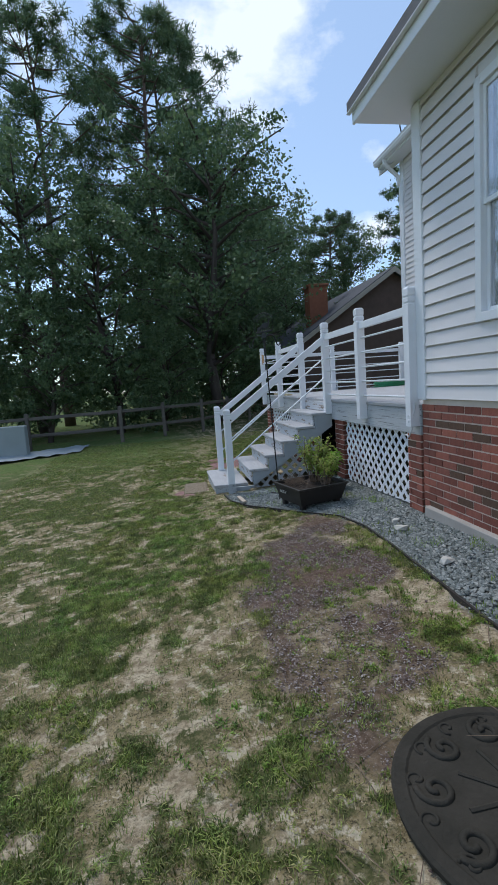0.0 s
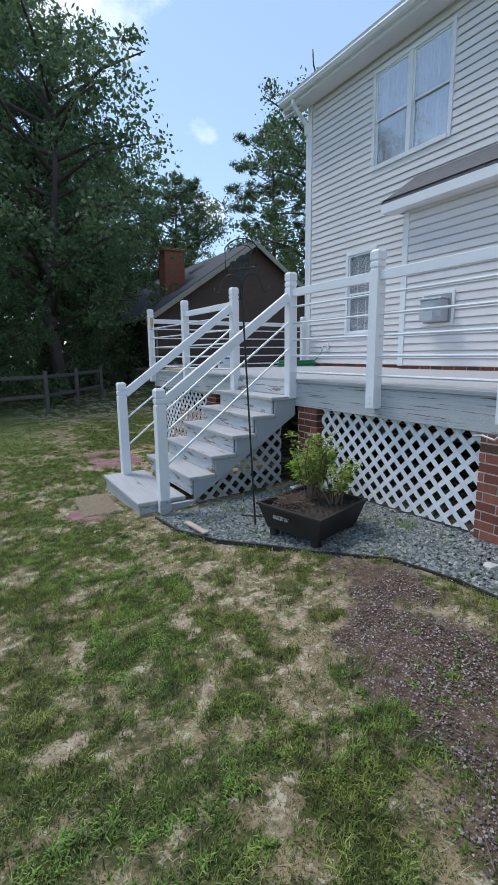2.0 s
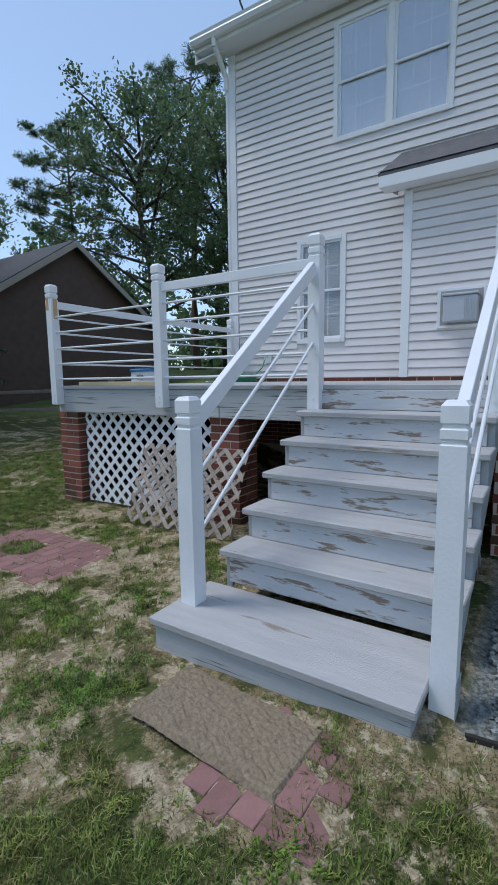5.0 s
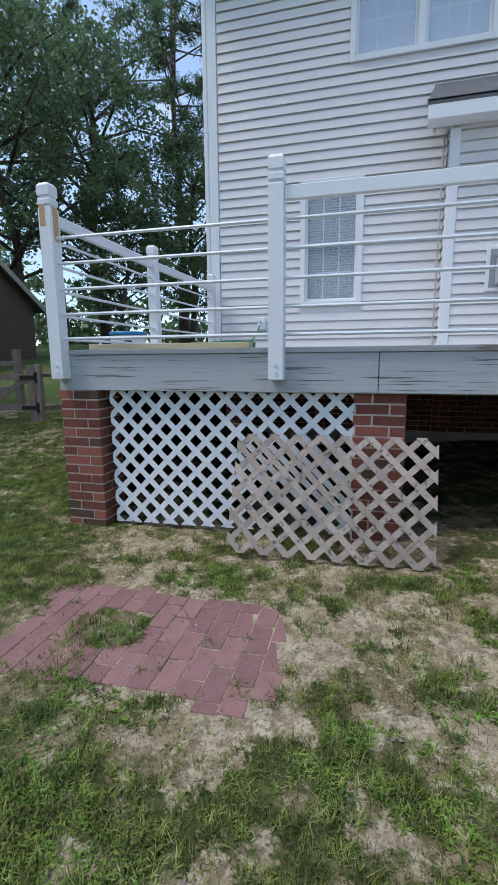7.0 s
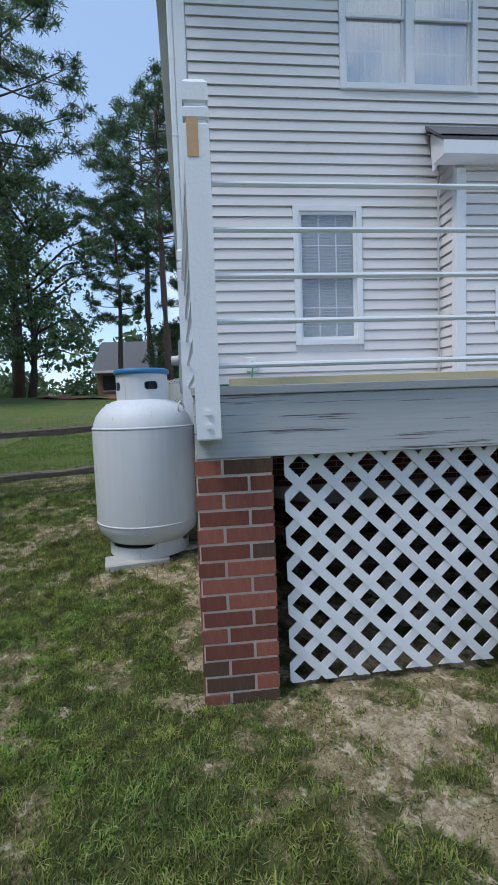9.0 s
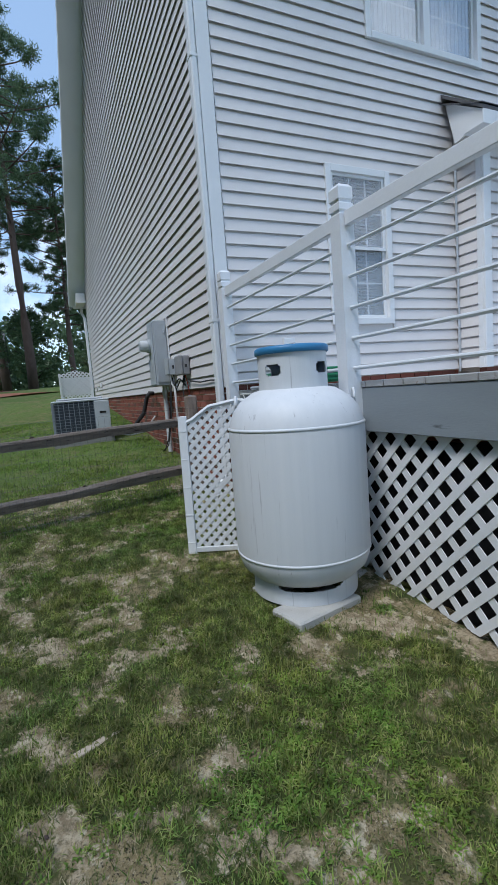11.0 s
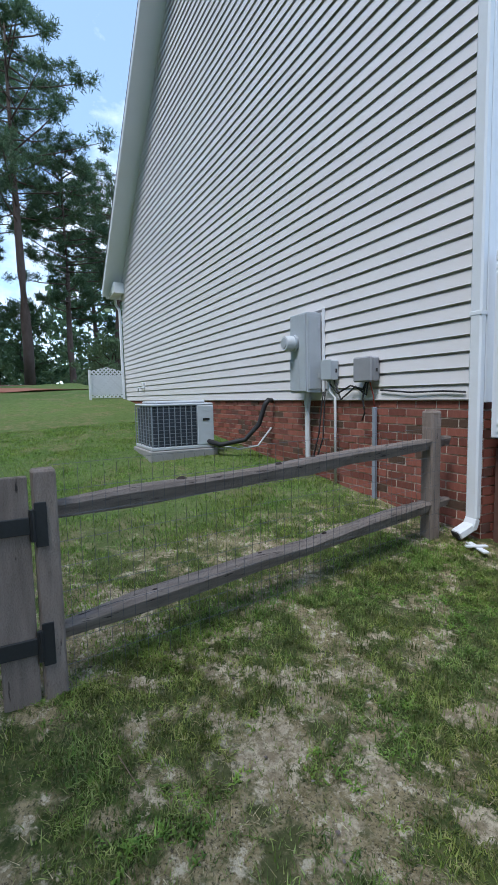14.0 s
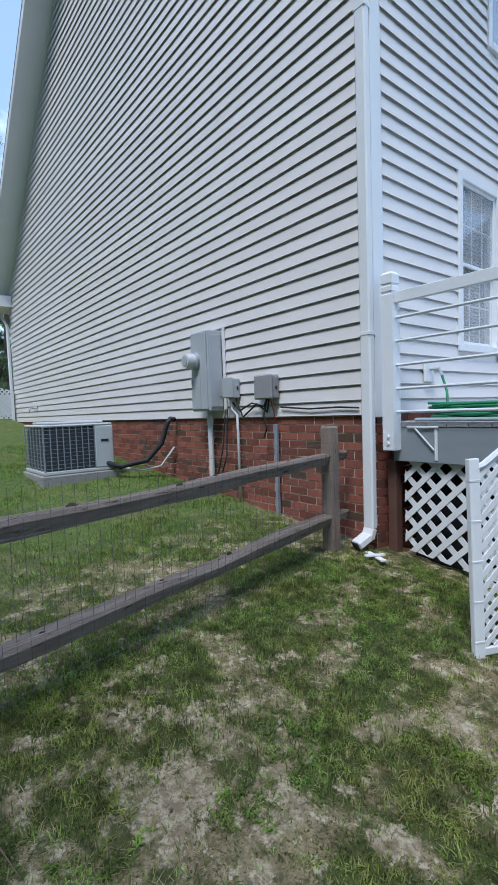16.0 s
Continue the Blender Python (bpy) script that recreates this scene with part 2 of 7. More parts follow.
def solo(name, bm, mat, label, category, kind="", smooth=False, group=""):
    me = mesh_of(name, bm, mat)
    if smooth:
        me.polygons.foreach_set("use_smooth", [True] * len(me.polygons))
    ob = new(name, me)
    placed[ob] = Matrix.Identity(4)
    return tagged(ob, label, category, group, kind)


def box(bm, a, b, bevel=0.0, m=None):
    """A box from corner a to corner b, edges rounded by bevel, then moved by m."""
    c = [(a[i] + b[i]) / 2 for i in range(3)]
    s = [abs(b[i] - a[i]) for i in range(3)]
    made = bmesh.ops.create_cube(bm, size=1.0, matrix=Matrix.Translation(c) @ Matrix.Diagonal((*s, 1)))
    vs = made["verts"]
    if bevel:
        es = list({e for v in vs for e in v.link_edges})
        r = bmesh.ops.bevel(bm, geom=es, offset=min(bevel, min(s) * 0.4), segments=1, affect="EDGES")
        vs = list({v for f in r["faces"] for v in f.verts} | {v for v in vs if v.is_valid})
    if m is not None:
        bmesh.ops.transform(bm, matrix=m, verts=vs)
    return bm


def bx(a, b, bevel=0.004, m=None):
    return box(bmesh.new(), a, b, bevel, m)


def tube(bm, p, q, r, r2=None, seg=8, caps=True):
    """A round bar from p to q."""
    p, q = Vector(p), Vector(q)
    d = q - p
    m = Matrix.Translation((p + q) / 2) @ d.to_track_quat("Z", "Y").to_matrix().to_4x4()
    bmesh.ops.create_cone(bm, cap_ends=caps, segments=seg, radius1=r, radius2=r if r2 is None else r2, depth=d.length, matrix=m)
    return bm


def bent(bm, pts, r, seg=8):
    """A round bar along a line of points."""
    pts = [Vector(p) for p in pts]
    rings = []
    for i, p in enumerate(pts):
        d = (pts[min(i + 1, len(pts) - 1)] - pts[max(i - 1, 0)]).normalized()
        q = d.to_track_quat("Z", "Y")
        rad = r[i] if isinstance(r, (list, tuple)) else r
        rings.append([bm.verts.new(p + q @ Vector((rad * math.cos(k * math.tau / seg), rad * math.sin(k * math.tau / seg), 0))) for k in range(seg)])
    for a, b in zip(rings, rings[1:]):
        for k in range(seg):
            bm.faces.new((a[k], a[(k + 1) % seg], b[(k + 1) % seg], b[k]))
    bm.faces.new(rings[0][::-1])
    bm.faces.new(rings[-1])
    return bm


def beam(bm, p, q, w, h, up=(0, 0, 1), bevel=0.003):
    """A squared timber from p to q, w wide and h high."""
    p, q = Vector(p), Vector(q)
    d = (q - p).normalized()
    side = d.cross(Vector(up)).normalized()
    top = side.cross(d)
    m = Matrix((side, d, top)).transposed().to_4x4()
    m.translation = (p + q) / 2
    return box(bm, (-w / 2, -(q - p).length / 2, -h / 2), (w / 2, (q - p).length / 2, h / 2), bevel, m)


def lathe(bm, prof, centre, seg=40):
    rings = []
    for r, z in prof:
        if r < 1e-4:
            rings.append([bm.verts.new((centre[0], centre[1], centre[2] + z))])
        else:
            rings.append([bm.verts.new((centre[0] + r * math.cos(k * math.tau / seg), centre[1] + r * math.sin(k * math.tau / seg), centre[2] + z)) for k in range(seg)])
    for a, b in zip(rings, rings[1:]):
        for k in range(seg):
            j = (k + 1) % seg
            if len(a) == 1:
                bm.faces.new((a[0], b[j], b[k]))
            elif len(b) == 1:
                bm.faces.new((a[k], a[j], b[0]))
            else:
                bm.faces.new((a[k], a[j], b[j], b[k]))
    return bm


def prism(bm, pts, vec):
    """A flat outline pushed along vec."""
    low = [bm.verts.new(p) for p in pts]
    top = [bm.verts.new(Vector(p) + Vector(vec)) for p in pts]
    bm.faces.new(low[::-1])
    bm.faces.new(top)
    for i in range(len(pts)):
        j = (i + 1) % len(pts)
        bm.faces.new((low[i], low[j], top[j], top[i]))
    bmesh.ops.recalc_face_normals(bm, faces=bm.faces)
    return bm


def clamp(v, a=0.0, b=1.0):
    return max(a, min(b, v))


def smooth(v, a, b):
    t = np.clip((v - a) / (b - a), 0, 1)
    return t * t * (3 - 2 * t)


def ground_z(x, y):
    """Height of the ground: it climbs along the gable and towards the far end of the yard."""
    x, y = np.asarray(x, float), np.asarray(y, float)
    back = 0.035 * np.clip(-1.5 - y, 0, 7)
    tilt = 0.05 * np.clip(x + 1.5, -1.5, 1.6) * smooth(-y, 0.5, 4.0)
    rise = 0.098 * np.clip(x, 0, 21) * smooth(y, -1.5, 0.3) - 0.04 * np.clip(y - 0.6, 0, 2.5) * smooth(x, 0, 2)
    far = -0.012 * np.clip(-x - 4, 0, 10)
    return back + tilt + rise + far


def gz(x, y):
    return float(ground_z(x, y))


# ---- ground ----
def value_noise(x, y, scale, seed):
    """Smooth noise in 0..1 on arrays."""
    rng = np.random.RandomState(seed)
    tab = rng.rand(256, 256)
    u, v = np.asarray(x) * scale + 100.3, np.asarray(y) * scale + 71.7
    i, j = np.floor(u).astype(int), np.floor(v).astype(int)
    f, g = u - i, v - j
    f, g = f * f * (3 - 2 * f), g * g * (3 - 2 * g)
    a, b, c, d = tab[i % 256, j % 256], tab[(i + 1) % 256, j % 256], tab[i % 256, (j + 1) % 256], tab[(i + 1) % 256, (j + 1) % 256]
    return (a * (1 - f) + b * f) * (1 - g) + (c * (1 - f) + d * f) * g


def fractal(x, y, scale, seed, octaves=4):
    total, amp, norm = 0, 1.0, 0
    for o in range(octaves):
        total = total + amp * value_noise(x, y, scale * 2 ** o, seed + o)
        norm, amp = norm + amp, amp * 0.55
    return total / norm


# the gravel bed beside the house: its outer edge as a line in plan
BED = [(-1.56, -4.34), (-1.53, -4.8), (-1.38, -5.2), (-1.14, -5.55), (-0.95, -5.85), (-0.64, -6.25), (-0.57, -6.7), (-0.60, -7.3), (-0.71, -8.5), (-0.75, -14.0)]


def bed_edge(y):
    ys, xs = [p[1] for p in BED][::-1], [p[0] for p in BED][::-1]
    return np.interp(y, ys, xs)


def in_bed(x, y):
    return (x > bed_edge(y)) & (y < -4.34) & (x < 0.2)


def mulch(x, y):
    """The bare brown patch in the lawn, 0..1."""
    d = ((x + 0.97 - 0.27 * (y + 6.4)) / 0.51) ** 2 + ((y + 7.6) / 1.35) ** 2
    bare = 1 - 0.6 * smooth(fractal(x, y, 2.3, 77, 4), 0.60, 0.66)
    return smooth(1.08 + 2.6 * (fractal(x, y, 2.6, 31, 5) - 0.5) - d, 0.0, 0.5) * bare


def thick(x, y):
    """Where the lawn has closed over the sand, 0..1."""
    corner = np.exp(-((x + 0.8) / 0.75) ** 4 - ((y + 0.1) / 0.46) ** 4)
    tank_side = 0.8 * np.exp(-((x - 0.55) / 0.5) ** 2 - ((y - 0.55) / 0.5) ** 2)
    by_mulch = 0.7 * np.exp(-((x + 1.75) / 0.35) ** 2 - ((y + 7.5) / 0.5) ** 2)
    return np.clip(corner + tank_side + by_mulch, 0, 1)


def sand(x, y):
    """Bare sandy soil, 0..1."""
    n = fractal(x, y, 7.5, 5, 4)
    n2 = fractal(x, y, 0.55, 17, 3)
    lane = np.exp(-(((x + 0.75) / 0.65) ** 2 + ((y + 2.55) / 0.75) ** 2)) * 0.9
    strip = np.exp(-((x + 1.02) / 0.22) ** 2) * (y < -6.6) * (y > -8.6) * 0.35
    near = np.exp(-((x - 0.2) / 0.5) ** 2) * (y > -2.4) * (y < 0.2) * 0.12
    spill = 1.6 * np.exp(-((x + 0.74) / 0.17) ** 2 - ((y + 8.15) / 0.36) ** 2) + 0.2 * np.exp(-((x + 1.6) / 0.5) ** 2 - ((y + 5.5) / 0.45) ** 2) + 0.25 * np.exp(-((x - 2.35) / 0.75) ** 2 - ((y - 1.75) / 0.55) ** 2)
    tank = np.exp(-(((x - 1.7) / 0.6) ** 2 + ((y - 0.5) / 0.45) ** 2)) * 0.15
    lawn = 0.85 * thick(x, y) + 0.7 * smooth(-x, 1.9, 3.2) * smooth(y, -6.5, -3.5) + 0.3 * smooth(y, 0.6, 1.4) + 0.6 * np.exp(-((x + 2.0) / 0.8) ** 2 - ((y + 4.9) / 0.7) ** 2)
    return np.clip(smooth(n + 0.24 * (n2 - 0.5) + 0.20 * (lane + strip + near + tank + spill), 0.53, 0.70) * (1 - np.clip(lawn, 0, 0.85)), 0, 1)


def paved(x, y):
    """1 on the two patches of pavers."""
    a = ((x + 1.11) / 0.42) ** 6 + ((y + 1.15) / 0.76) ** 6 < 1
    b = ((x + 1.98) / 0.29) ** 6 + ((y + 3.84) / 0.32) ** 6 < 1
    return (a | b) * 1.0


def green(x, y):
    """Where the turf is thick, 0..1: ragged patches a foot or two across."""
    v = 0.40 * fractal(x, y, 1.5, 201, 3) + 0.60 * fractal(x, y, 7.5, 91, 4)
    bias = 0.055 * smooth(y, -0.4, 0.8) + 0.09 * thick(x, y) + 0.012 * smooth(-x, 1.7, 2.4) * smooth(y, -6.5, -4.5) + 0.045 * smooth(-x, 2.2, 3.6) - 0.07 * np.exp(-(((x + 1.6) / 0.55) ** 2 + ((y + 5.5) / 0.5) ** 2)) - 0.03 * np.exp(-(((x + 2.7) / 0.5) ** 2 + ((y + 5.2) / 0.6) ** 2)) - 0.045 * np.exp(-(((x - 2.35) / 0.8) ** 2 + ((y - 1.75) / 0.6) ** 2))
    return smooth(v + bias, 0.43, 0.60)


def bumps(x, y):
    """Small unevenness of the soil, levelled under the pavers."""
    return (fractal(x, y, 3.0, 3) - 0.5) * 0.035 * (1 - paved(x, y))


def strip_axis(edges):
    out = []
    for a, b, step in edges:
        out.append(np.arange(a, b, step))
    return np.unique(np.concatenate(out).round(4))


gxs = strip_axis([(-900, -60, 70), (-60, -14, 4), (-14, -6, 0.5), (-6, 5.2, 0.07), (5.2, 18, 0.4), (18, 60, 4), (60, 901, 70)])
gys = strip_axis([(-900, -60, 70), (-60, -16, 4), (-16, -11, 0.4), (-11, 4.6, 0.07), (4.6, 14, 0.4), (14, 60, 3), (60, 901, 70)])
GX, GY = np.meshgrid(gxs, gys, indexing="ij")
relief = bumps(GX, GY) + (fractal(GX, GY, 14.0, 8, 2) - 0.5) * 0.016 * (1 - paved(GX, GY))
GZ = ground_z(GX, GY) + relief * (np.abs(GX) < 30) - 0.015 * in_bed(GX, GY)
nx, ny = len(gxs), len(gys)
gv = np.stack([GX, GY, GZ], -1).reshape(-1, 3)
idx = np.arange(nx * ny).reshape(nx, ny)
gf = np.stack([idx[:-1, :-1], idx[1:, :-1], idx[1:, 1:], idx[:-1, 1:]], -1).reshape(-1, 4)


def fast_mesh(name, verts, faces, mat, smooth_shade=False):
    me = bpy.data.meshes.new(name)
    k = faces.shape[1]
    me.vertices.add(len(verts))
    me.vertices.foreach_set("co", np.ascontiguousarray(verts, dtype=np.float32).ravel())
    me.loops.add(len(faces) * k)
    me.loops.foreach_set("vertex_index", np.ascontiguousarray(faces, dtype=np.int32).ravel())
    me.polygons.add(len(faces))
    me.polygons.foreach_set("loop_start", np.arange(0, len(faces) * k, k, dtype=np.int32))
    me.polygons.foreach_set("use_smooth", np.full(len(faces), smooth_shade))
    me.update()
    me.validate()
    me.materials.append(mat)
    return me


def ground_material():
    m = bpy.data.materials.new("lawn_and_sandy_soil")
    m.use_nodes = True
    n, l = m.node_tree.nodes, m.node_tree.links
    b = n["Principled BSDF"]
    b.inputs["Roughness"].default_value, b.inputs["Specular IOR Level"].default_value = 0.95, 0.15
    tc = n.new("ShaderNodeTexCoord")

    def nz(scale, detail=6, rough=0.6):
        t = n.new("ShaderNodeTexNoise")
        t.inputs["Scale"].default_value, t.inputs["Detail"].default_value, t.inputs["Roughness"].default_value = scale, detail, rough
        l.new(tc.outputs["Object"], t.inputs["Vector"])
        return t.outputs["Fac"]

    def mixrgb(f, a, bb):
        x = n.new("ShaderNodeMix")
        x.data_type = "RGBA"
        for s, v in (("Factor", f), ("A", a), ("B", bb)):
            if isinstance(v, tuple):
                x.inputs[s].default_value = (*v, 1)
            elif isinstance(v, float):
                x.inputs[s].default_value = v
            else:
                l.new(v, x.inputs[s])
        return x.outputs["Result"]

    def band(v, a, bb):
        r = n.new("ShaderNodeMapRange")
        r.inputs["From Min"].default_value, r.inputs["From Max"].default_value = a, bb
        l.new(v, r.inputs["Value"])
        return r.outputs[0]

    def att(name):
        a = n.new("ShaderNodeAttribute")
        a.attribute_name = name
        return a.outputs["Fac"]

    thatch = mixrgb(band(nz(9, 7, 0.7), 0.40, 0.60), (0.17, 0.135, 0.068), (0.335, 0.268, 0.148))
    thatch = mixrgb(band(nz(70, 6, 0.7), 0.50, 0.62), thatch, (0.33, 0.27, 0.17))
    thatch = mixrgb(band(nz(120, 6, 0.7), 0.52, 0.62), thatch, (0.05, 0.042, 0.028))
    thatch = mixrgb(band(nz(13, 8, 0.75), 0.535, 0.585), thatch, (0.50, 0.43, 0.31))
    thatch = mixrgb(band(nz(5.5, 7, 0.7), 0.50, 0.60), thatch, (0.075, 0.08, 0.03))
    turf = mixrgb(band(nz(20, 7, 0.7), 0.40, 0.60), (0.035, 0.052, 0.014), (0.085, 0.105, 0.03))
    turf = mixrgb(band(nz(85, 6, 0.7), 0.52, 0.64), turf, (0.15, 0.125, 0.06))
    rim = n.new("ShaderNodeMath")
    rim.operation = "MULTIPLY_ADD"
    rim.inputs[1].default_value, rim.inputs[2].default_value = 2.0, -1.0
    l.new(nz(22, 8, 0.7), rim.inputs[0])
    patch = n.new("ShaderNodeMath")
    l.new(att("green"), patch.inputs[0])
    l.new(rim.outputs[0], patch.inputs[1])
    grass = mixrgb(band(patch.outputs[0], 0.3, 0.7), thatch, turf)
    soil = mixrgb(band(nz(7), 0.35, 0.65), (0.40, 0.325, 0.215), (0.56, 0.475, 0.335))
    soil = mixrgb(band(nz(16, 7, 0.7), 0.44, 0.60), soil, (0.24, 0.185, 0.115))
    soil = mixrgb(band(nz(75, 6, 0.7), 0.50, 0.64), soil, (0.17, 0.14, 0.085))
    far = mixrgb(band(nz(0.25), 0.4, 0.6), (0.10, 0.15, 0.042), (0.15, 0.20, 0.058))
    far = mixrgb(band(nz(1.6, 7, 0.7), 0.50, 0.60), far, (0.20, 0.18, 0.085))
    far = mixrgb(band(nz(9, 8, 0.75), 0.50, 0.62), far, (0.075, 0.12, 0.025))
    far = mixrgb(band(nz(30), 0.4, 0.7), far, (0.07, 0.10, 0.03))
    brown = mixrgb(band(nz(25), 0.4, 0.62), (0.078, 0.049, 0.035), (0.155, 0.107, 0.079))
    brown = mixrgb(band(nz(120), 0.58, 0.66), brown, (0.33, 0.29, 0.26))
    gravel = mixrgb(band(nz(50), 0.4, 0.6), (0.10, 0.11, 0.105), (0.28, 0.30, 0.29))
    edge = n.new("ShaderNodeMath")
    edge.operation = "MULTIPLY_ADD"
    edge.inputs[1].default_value, edge.inputs[2].default_value = 2.2, -1.10
    l.new(nz(30, 7, 0.7), edge.inputs[0])
    addn = n.new("ShaderNodeMath")
    l.new(att("sand"), addn.inputs[0])
    l.new(edge.outputs[0], addn.inputs[1])
    c = mixrgb(att("lush"), grass, far)
    c = mixrgb(band(addn.outputs[0], 0.40, 0.60), c, soil)
    c = mixrgb(att("mulch"), c, brown)
    c = mixrgb(att("bed"), c, gravel)
    l.new(c, b.inputs["Base Color"])
    bp = n.new("ShaderNodeBump")
    bp.inputs["Strength"].default_value, bp.inputs["Distance"].default_value = 0.7, 0.02
    l.new(nz(60, 8, 0.7), bp.inputs["Height"])
    l.new(bp.outputs["Normal"], b.inputs["Normal"])
    return m


lush = np.clip(smooth(GX, 3.8, 5.6) * smooth(GY, -1, 0.6) + smooth(GY, -2.5, 2.5) * smooth(-GX, 0.8, 3.0) + smooth(-GX, 4.5, 9.0), 0, 1)
ground = new("ground", fast_mesh("ground", gv, gf, ground_material(), True))
tagged(ground, "patchy lawn of thin grass over pale sandy soil", "lawn", kind="structure")
near_sand = np.maximum(sand(GX, GY) * (1 - lush * 0.85), paved(GX, GY) * smooth(-GY, 1.2, 1.6) * (GY > -2.2))
for nm, arr in (("sand", near_sand), ("mulch", mulch(GX, GY)), ("green", green(GX, GY)), ("bed", in_bed(GX, GY) * 1.0), ("lush", lush)):
    a = ground.data.attributes.new(nm, "FLOAT", "POINT")
    a.data.foreach_set("value", np.ascontiguousarray(arr, dtype=np.float32).ravel())

# ---- the house ----
EXPO = 0.1143
SIDE_Z = 1.335
WALL_X, GABLE_Y, WING_X, WING_Y = 3.58, 0.10, 0.06, -6.62
BUMP_X, BUMP_Y = 3.20, -2.82
EAVE_Z, RIDGE_X, RIDGE_Z, FRONT_X, FRONT_Z = 6.38, 8.3, 9.65, 14.3, 4.45


def course(name, u0, u1, z, top, place, parent):
    """One lapped siding course from u0 to u1; place(u, out, z) gives the world point."""
    bm = bmesh.new()
    shoulder = ((0.0005, z + EXPO - 0.007), (0.010, z + EXPO - 0.017)) if top > z + EXPO else ()
    prof = ((0.0, top), (0.0005, top), *shoulder, (0.0215, z + 0.009), (0.0235, z + 0.002), (0.0215, z), (0.0198, z + 0.004), (0.0155, z + 0.036), (0.003, z + 0.040), (0.0, z + 0.040))
    a = [bm.verts.new(place(u0, o, h)) for o, h in prof]
    b = [bm.verts.new(place(u1, o, h)) for o, h in prof]
    k = len(prof)
    for i in range(k):
        bm.faces.new((a[i], a[(i + 1) % k], b[(i + 1) % k], b[i]))
    bm.faces.new(a[::-1])
    bm.faces.new(b)
    bmesh.ops.recalc_face_normals(bm, faces=bm.faces)
    return part(name, bm, SIDING, parent)


def siding(parent, place, z0, z1, span, holes=()):
    """Courses from z0 up to z1. span(z) gives the two ends; holes are (u0, u1, z0, z1)."""
    z = z0
    while z < z1 - 0.01:
        top = min(z + EXPO, z1)
        u0, u1 = span(top)
        cuts = [(u0, u1)]
        for a, b, c, d in holes:
            if top > c + 0.01 and z < d - 0.01:
                cuts = [q for p0, p1 in cuts for q in ((p0, min(p1, a)), (max(p0, b), p1)) if q[1] - q[0] > 0.01]
        for p0, p1 in cuts:
            course("siding_course", p0, p1, z, max(top + 0.036, z + 0.045), place, parent)
        z += EXPO


def opening_wall(name, place, u0, u1, z0, z1, holes, thick, mat, label):
    """A wall slab with openings cut right through, out of boxes butted together."""
    bm = bmesh.new()
    us = sorted({u0, u1, *[h[0] for h in holes], *[h[1] for h in holes]})
    zs = sorted({z0, z1, *[h[2] for h in holes], *[h[3] for h in holes]})
    for a, b in zip(us, us[1:]):
        for c, d in zip(zs, zs[1:]):
            if any(h[0] <= a and b <= h[1] and h[2] <= c and d <= h[3] for h in holes):
                continue
            p, q = place(a, -thick, c), place(b, 0.0, d)
            box(bm, p, q)
    return solo(name, bm, mat, label, "wall", "structure")


on_back = lambda u, o, z: (WALL_X - o, u, z)
on_bump = lambda u, o, z: (BUMP_X - o, u, z)
on_bump_end = lambda u, o, z: (u, BUMP_Y + o, z)
on_wing = lambda u, o, z: (WING_X - o, u, z)
on_gable = lambda u, o, z: (u, GABLE_Y + o, z)
W2 = (-3.26, -1.66, 4.64, 6.20)
KW = (-1.88, -1.09, 1.86, 3.40)
WW = (-9.1, -7.42, 1.90, 3.52)

wall_back = opening_wall("wall_back", on_back, -6.6, GABLE_Y - 0.12, SIDE_Z, EAVE_Z, (W2, KW), 0.12, SIDING, "pale grey vinyl-sided back wall of the house")
siding(wall_back, on_back, SIDE_Z, EAVE_Z, lambda z: (-6.6, 0.0) if z > 4.2 else (BUMP_Y + 0.02, 0.0), (W2, KW))


def gable_top(x):
    return min(EAVE_Z + 0.05 + (RIDGE_Z - EAVE_Z) * (x - WALL_X) / (RIDGE_X - WALL_X), FRONT_Z + (RIDGE_Z - FRONT_Z) * (FRONT_X - x) / (FRONT_X - RIDGE_X))


def gable_span(z):
    lo, hi = WALL_X + 0.06, FRONT_X
    if z > EAVE_Z:
        lo = WALL_X + (z - EAVE_Z) * (RIDGE_X - WALL_X) / (RIDGE_Z - EAVE_Z)
    if z > FRONT_Z:
        hi = FRONT_X - (z - FRONT_Z) * (FRONT_X - RIDGE_X) / (RIDGE_Z - FRONT_Z)
    return lo, hi


bm = bmesh.new()
prism(bm, [(WALL_X, GABLE_Y - 0.12, SIDE_Z), (FRONT_X, GABLE_Y - 0.12, SIDE_Z), (FRONT_X, GABLE_Y - 0.12, FRONT_Z), (RIDGE_X, GABLE_Y - 0.12, RIDGE_Z), (WALL_X, GABLE_Y - 0.12, EAVE_Z)], (0, 0.12, 0))
wall_gable = solo("wall_gable", bm, SIDING, "tall pale grey vinyl-sided gable wall", "wall", "structure")
siding(wall_gable, on_gable, SIDE_Z, RIDGE_Z - 0.05, gable_span)

wall_wing = opening_wall("wall_wing", on_wing, -13.5, WING_Y, SIDE_Z, 3.80, (WW,), 0.12, SIDING, "pale grey vinyl-sided wall of the rear wing")
siding(wall_wing, on_wing, SIDE_Z, 3.80, lambda z: (-13.5, WING_Y - 0.04), (WW,))
box_bm = bx((WING_X, WING_Y - 0.12, SIDE_Z), (WALL_X - 0.12, WING_Y, 3.80), 0)
wall_wing_end = solo("wall_wing_end", box_bm, SIDING, "pale grey end wall of the rear wing", "wall", "structure")
wall_bump = opening_wall("wall_bump", on_bump, -6.6, BUMP_Y - 0.1, SIDE_Z, 3.66, (), 0.1, SIDING, "pale grey sided front of a shallow bump-out")
siding(wall_bump, on_bump, SIDE_Z, 3.66, lambda z: (-6.6, BUMP_Y - 0.06))
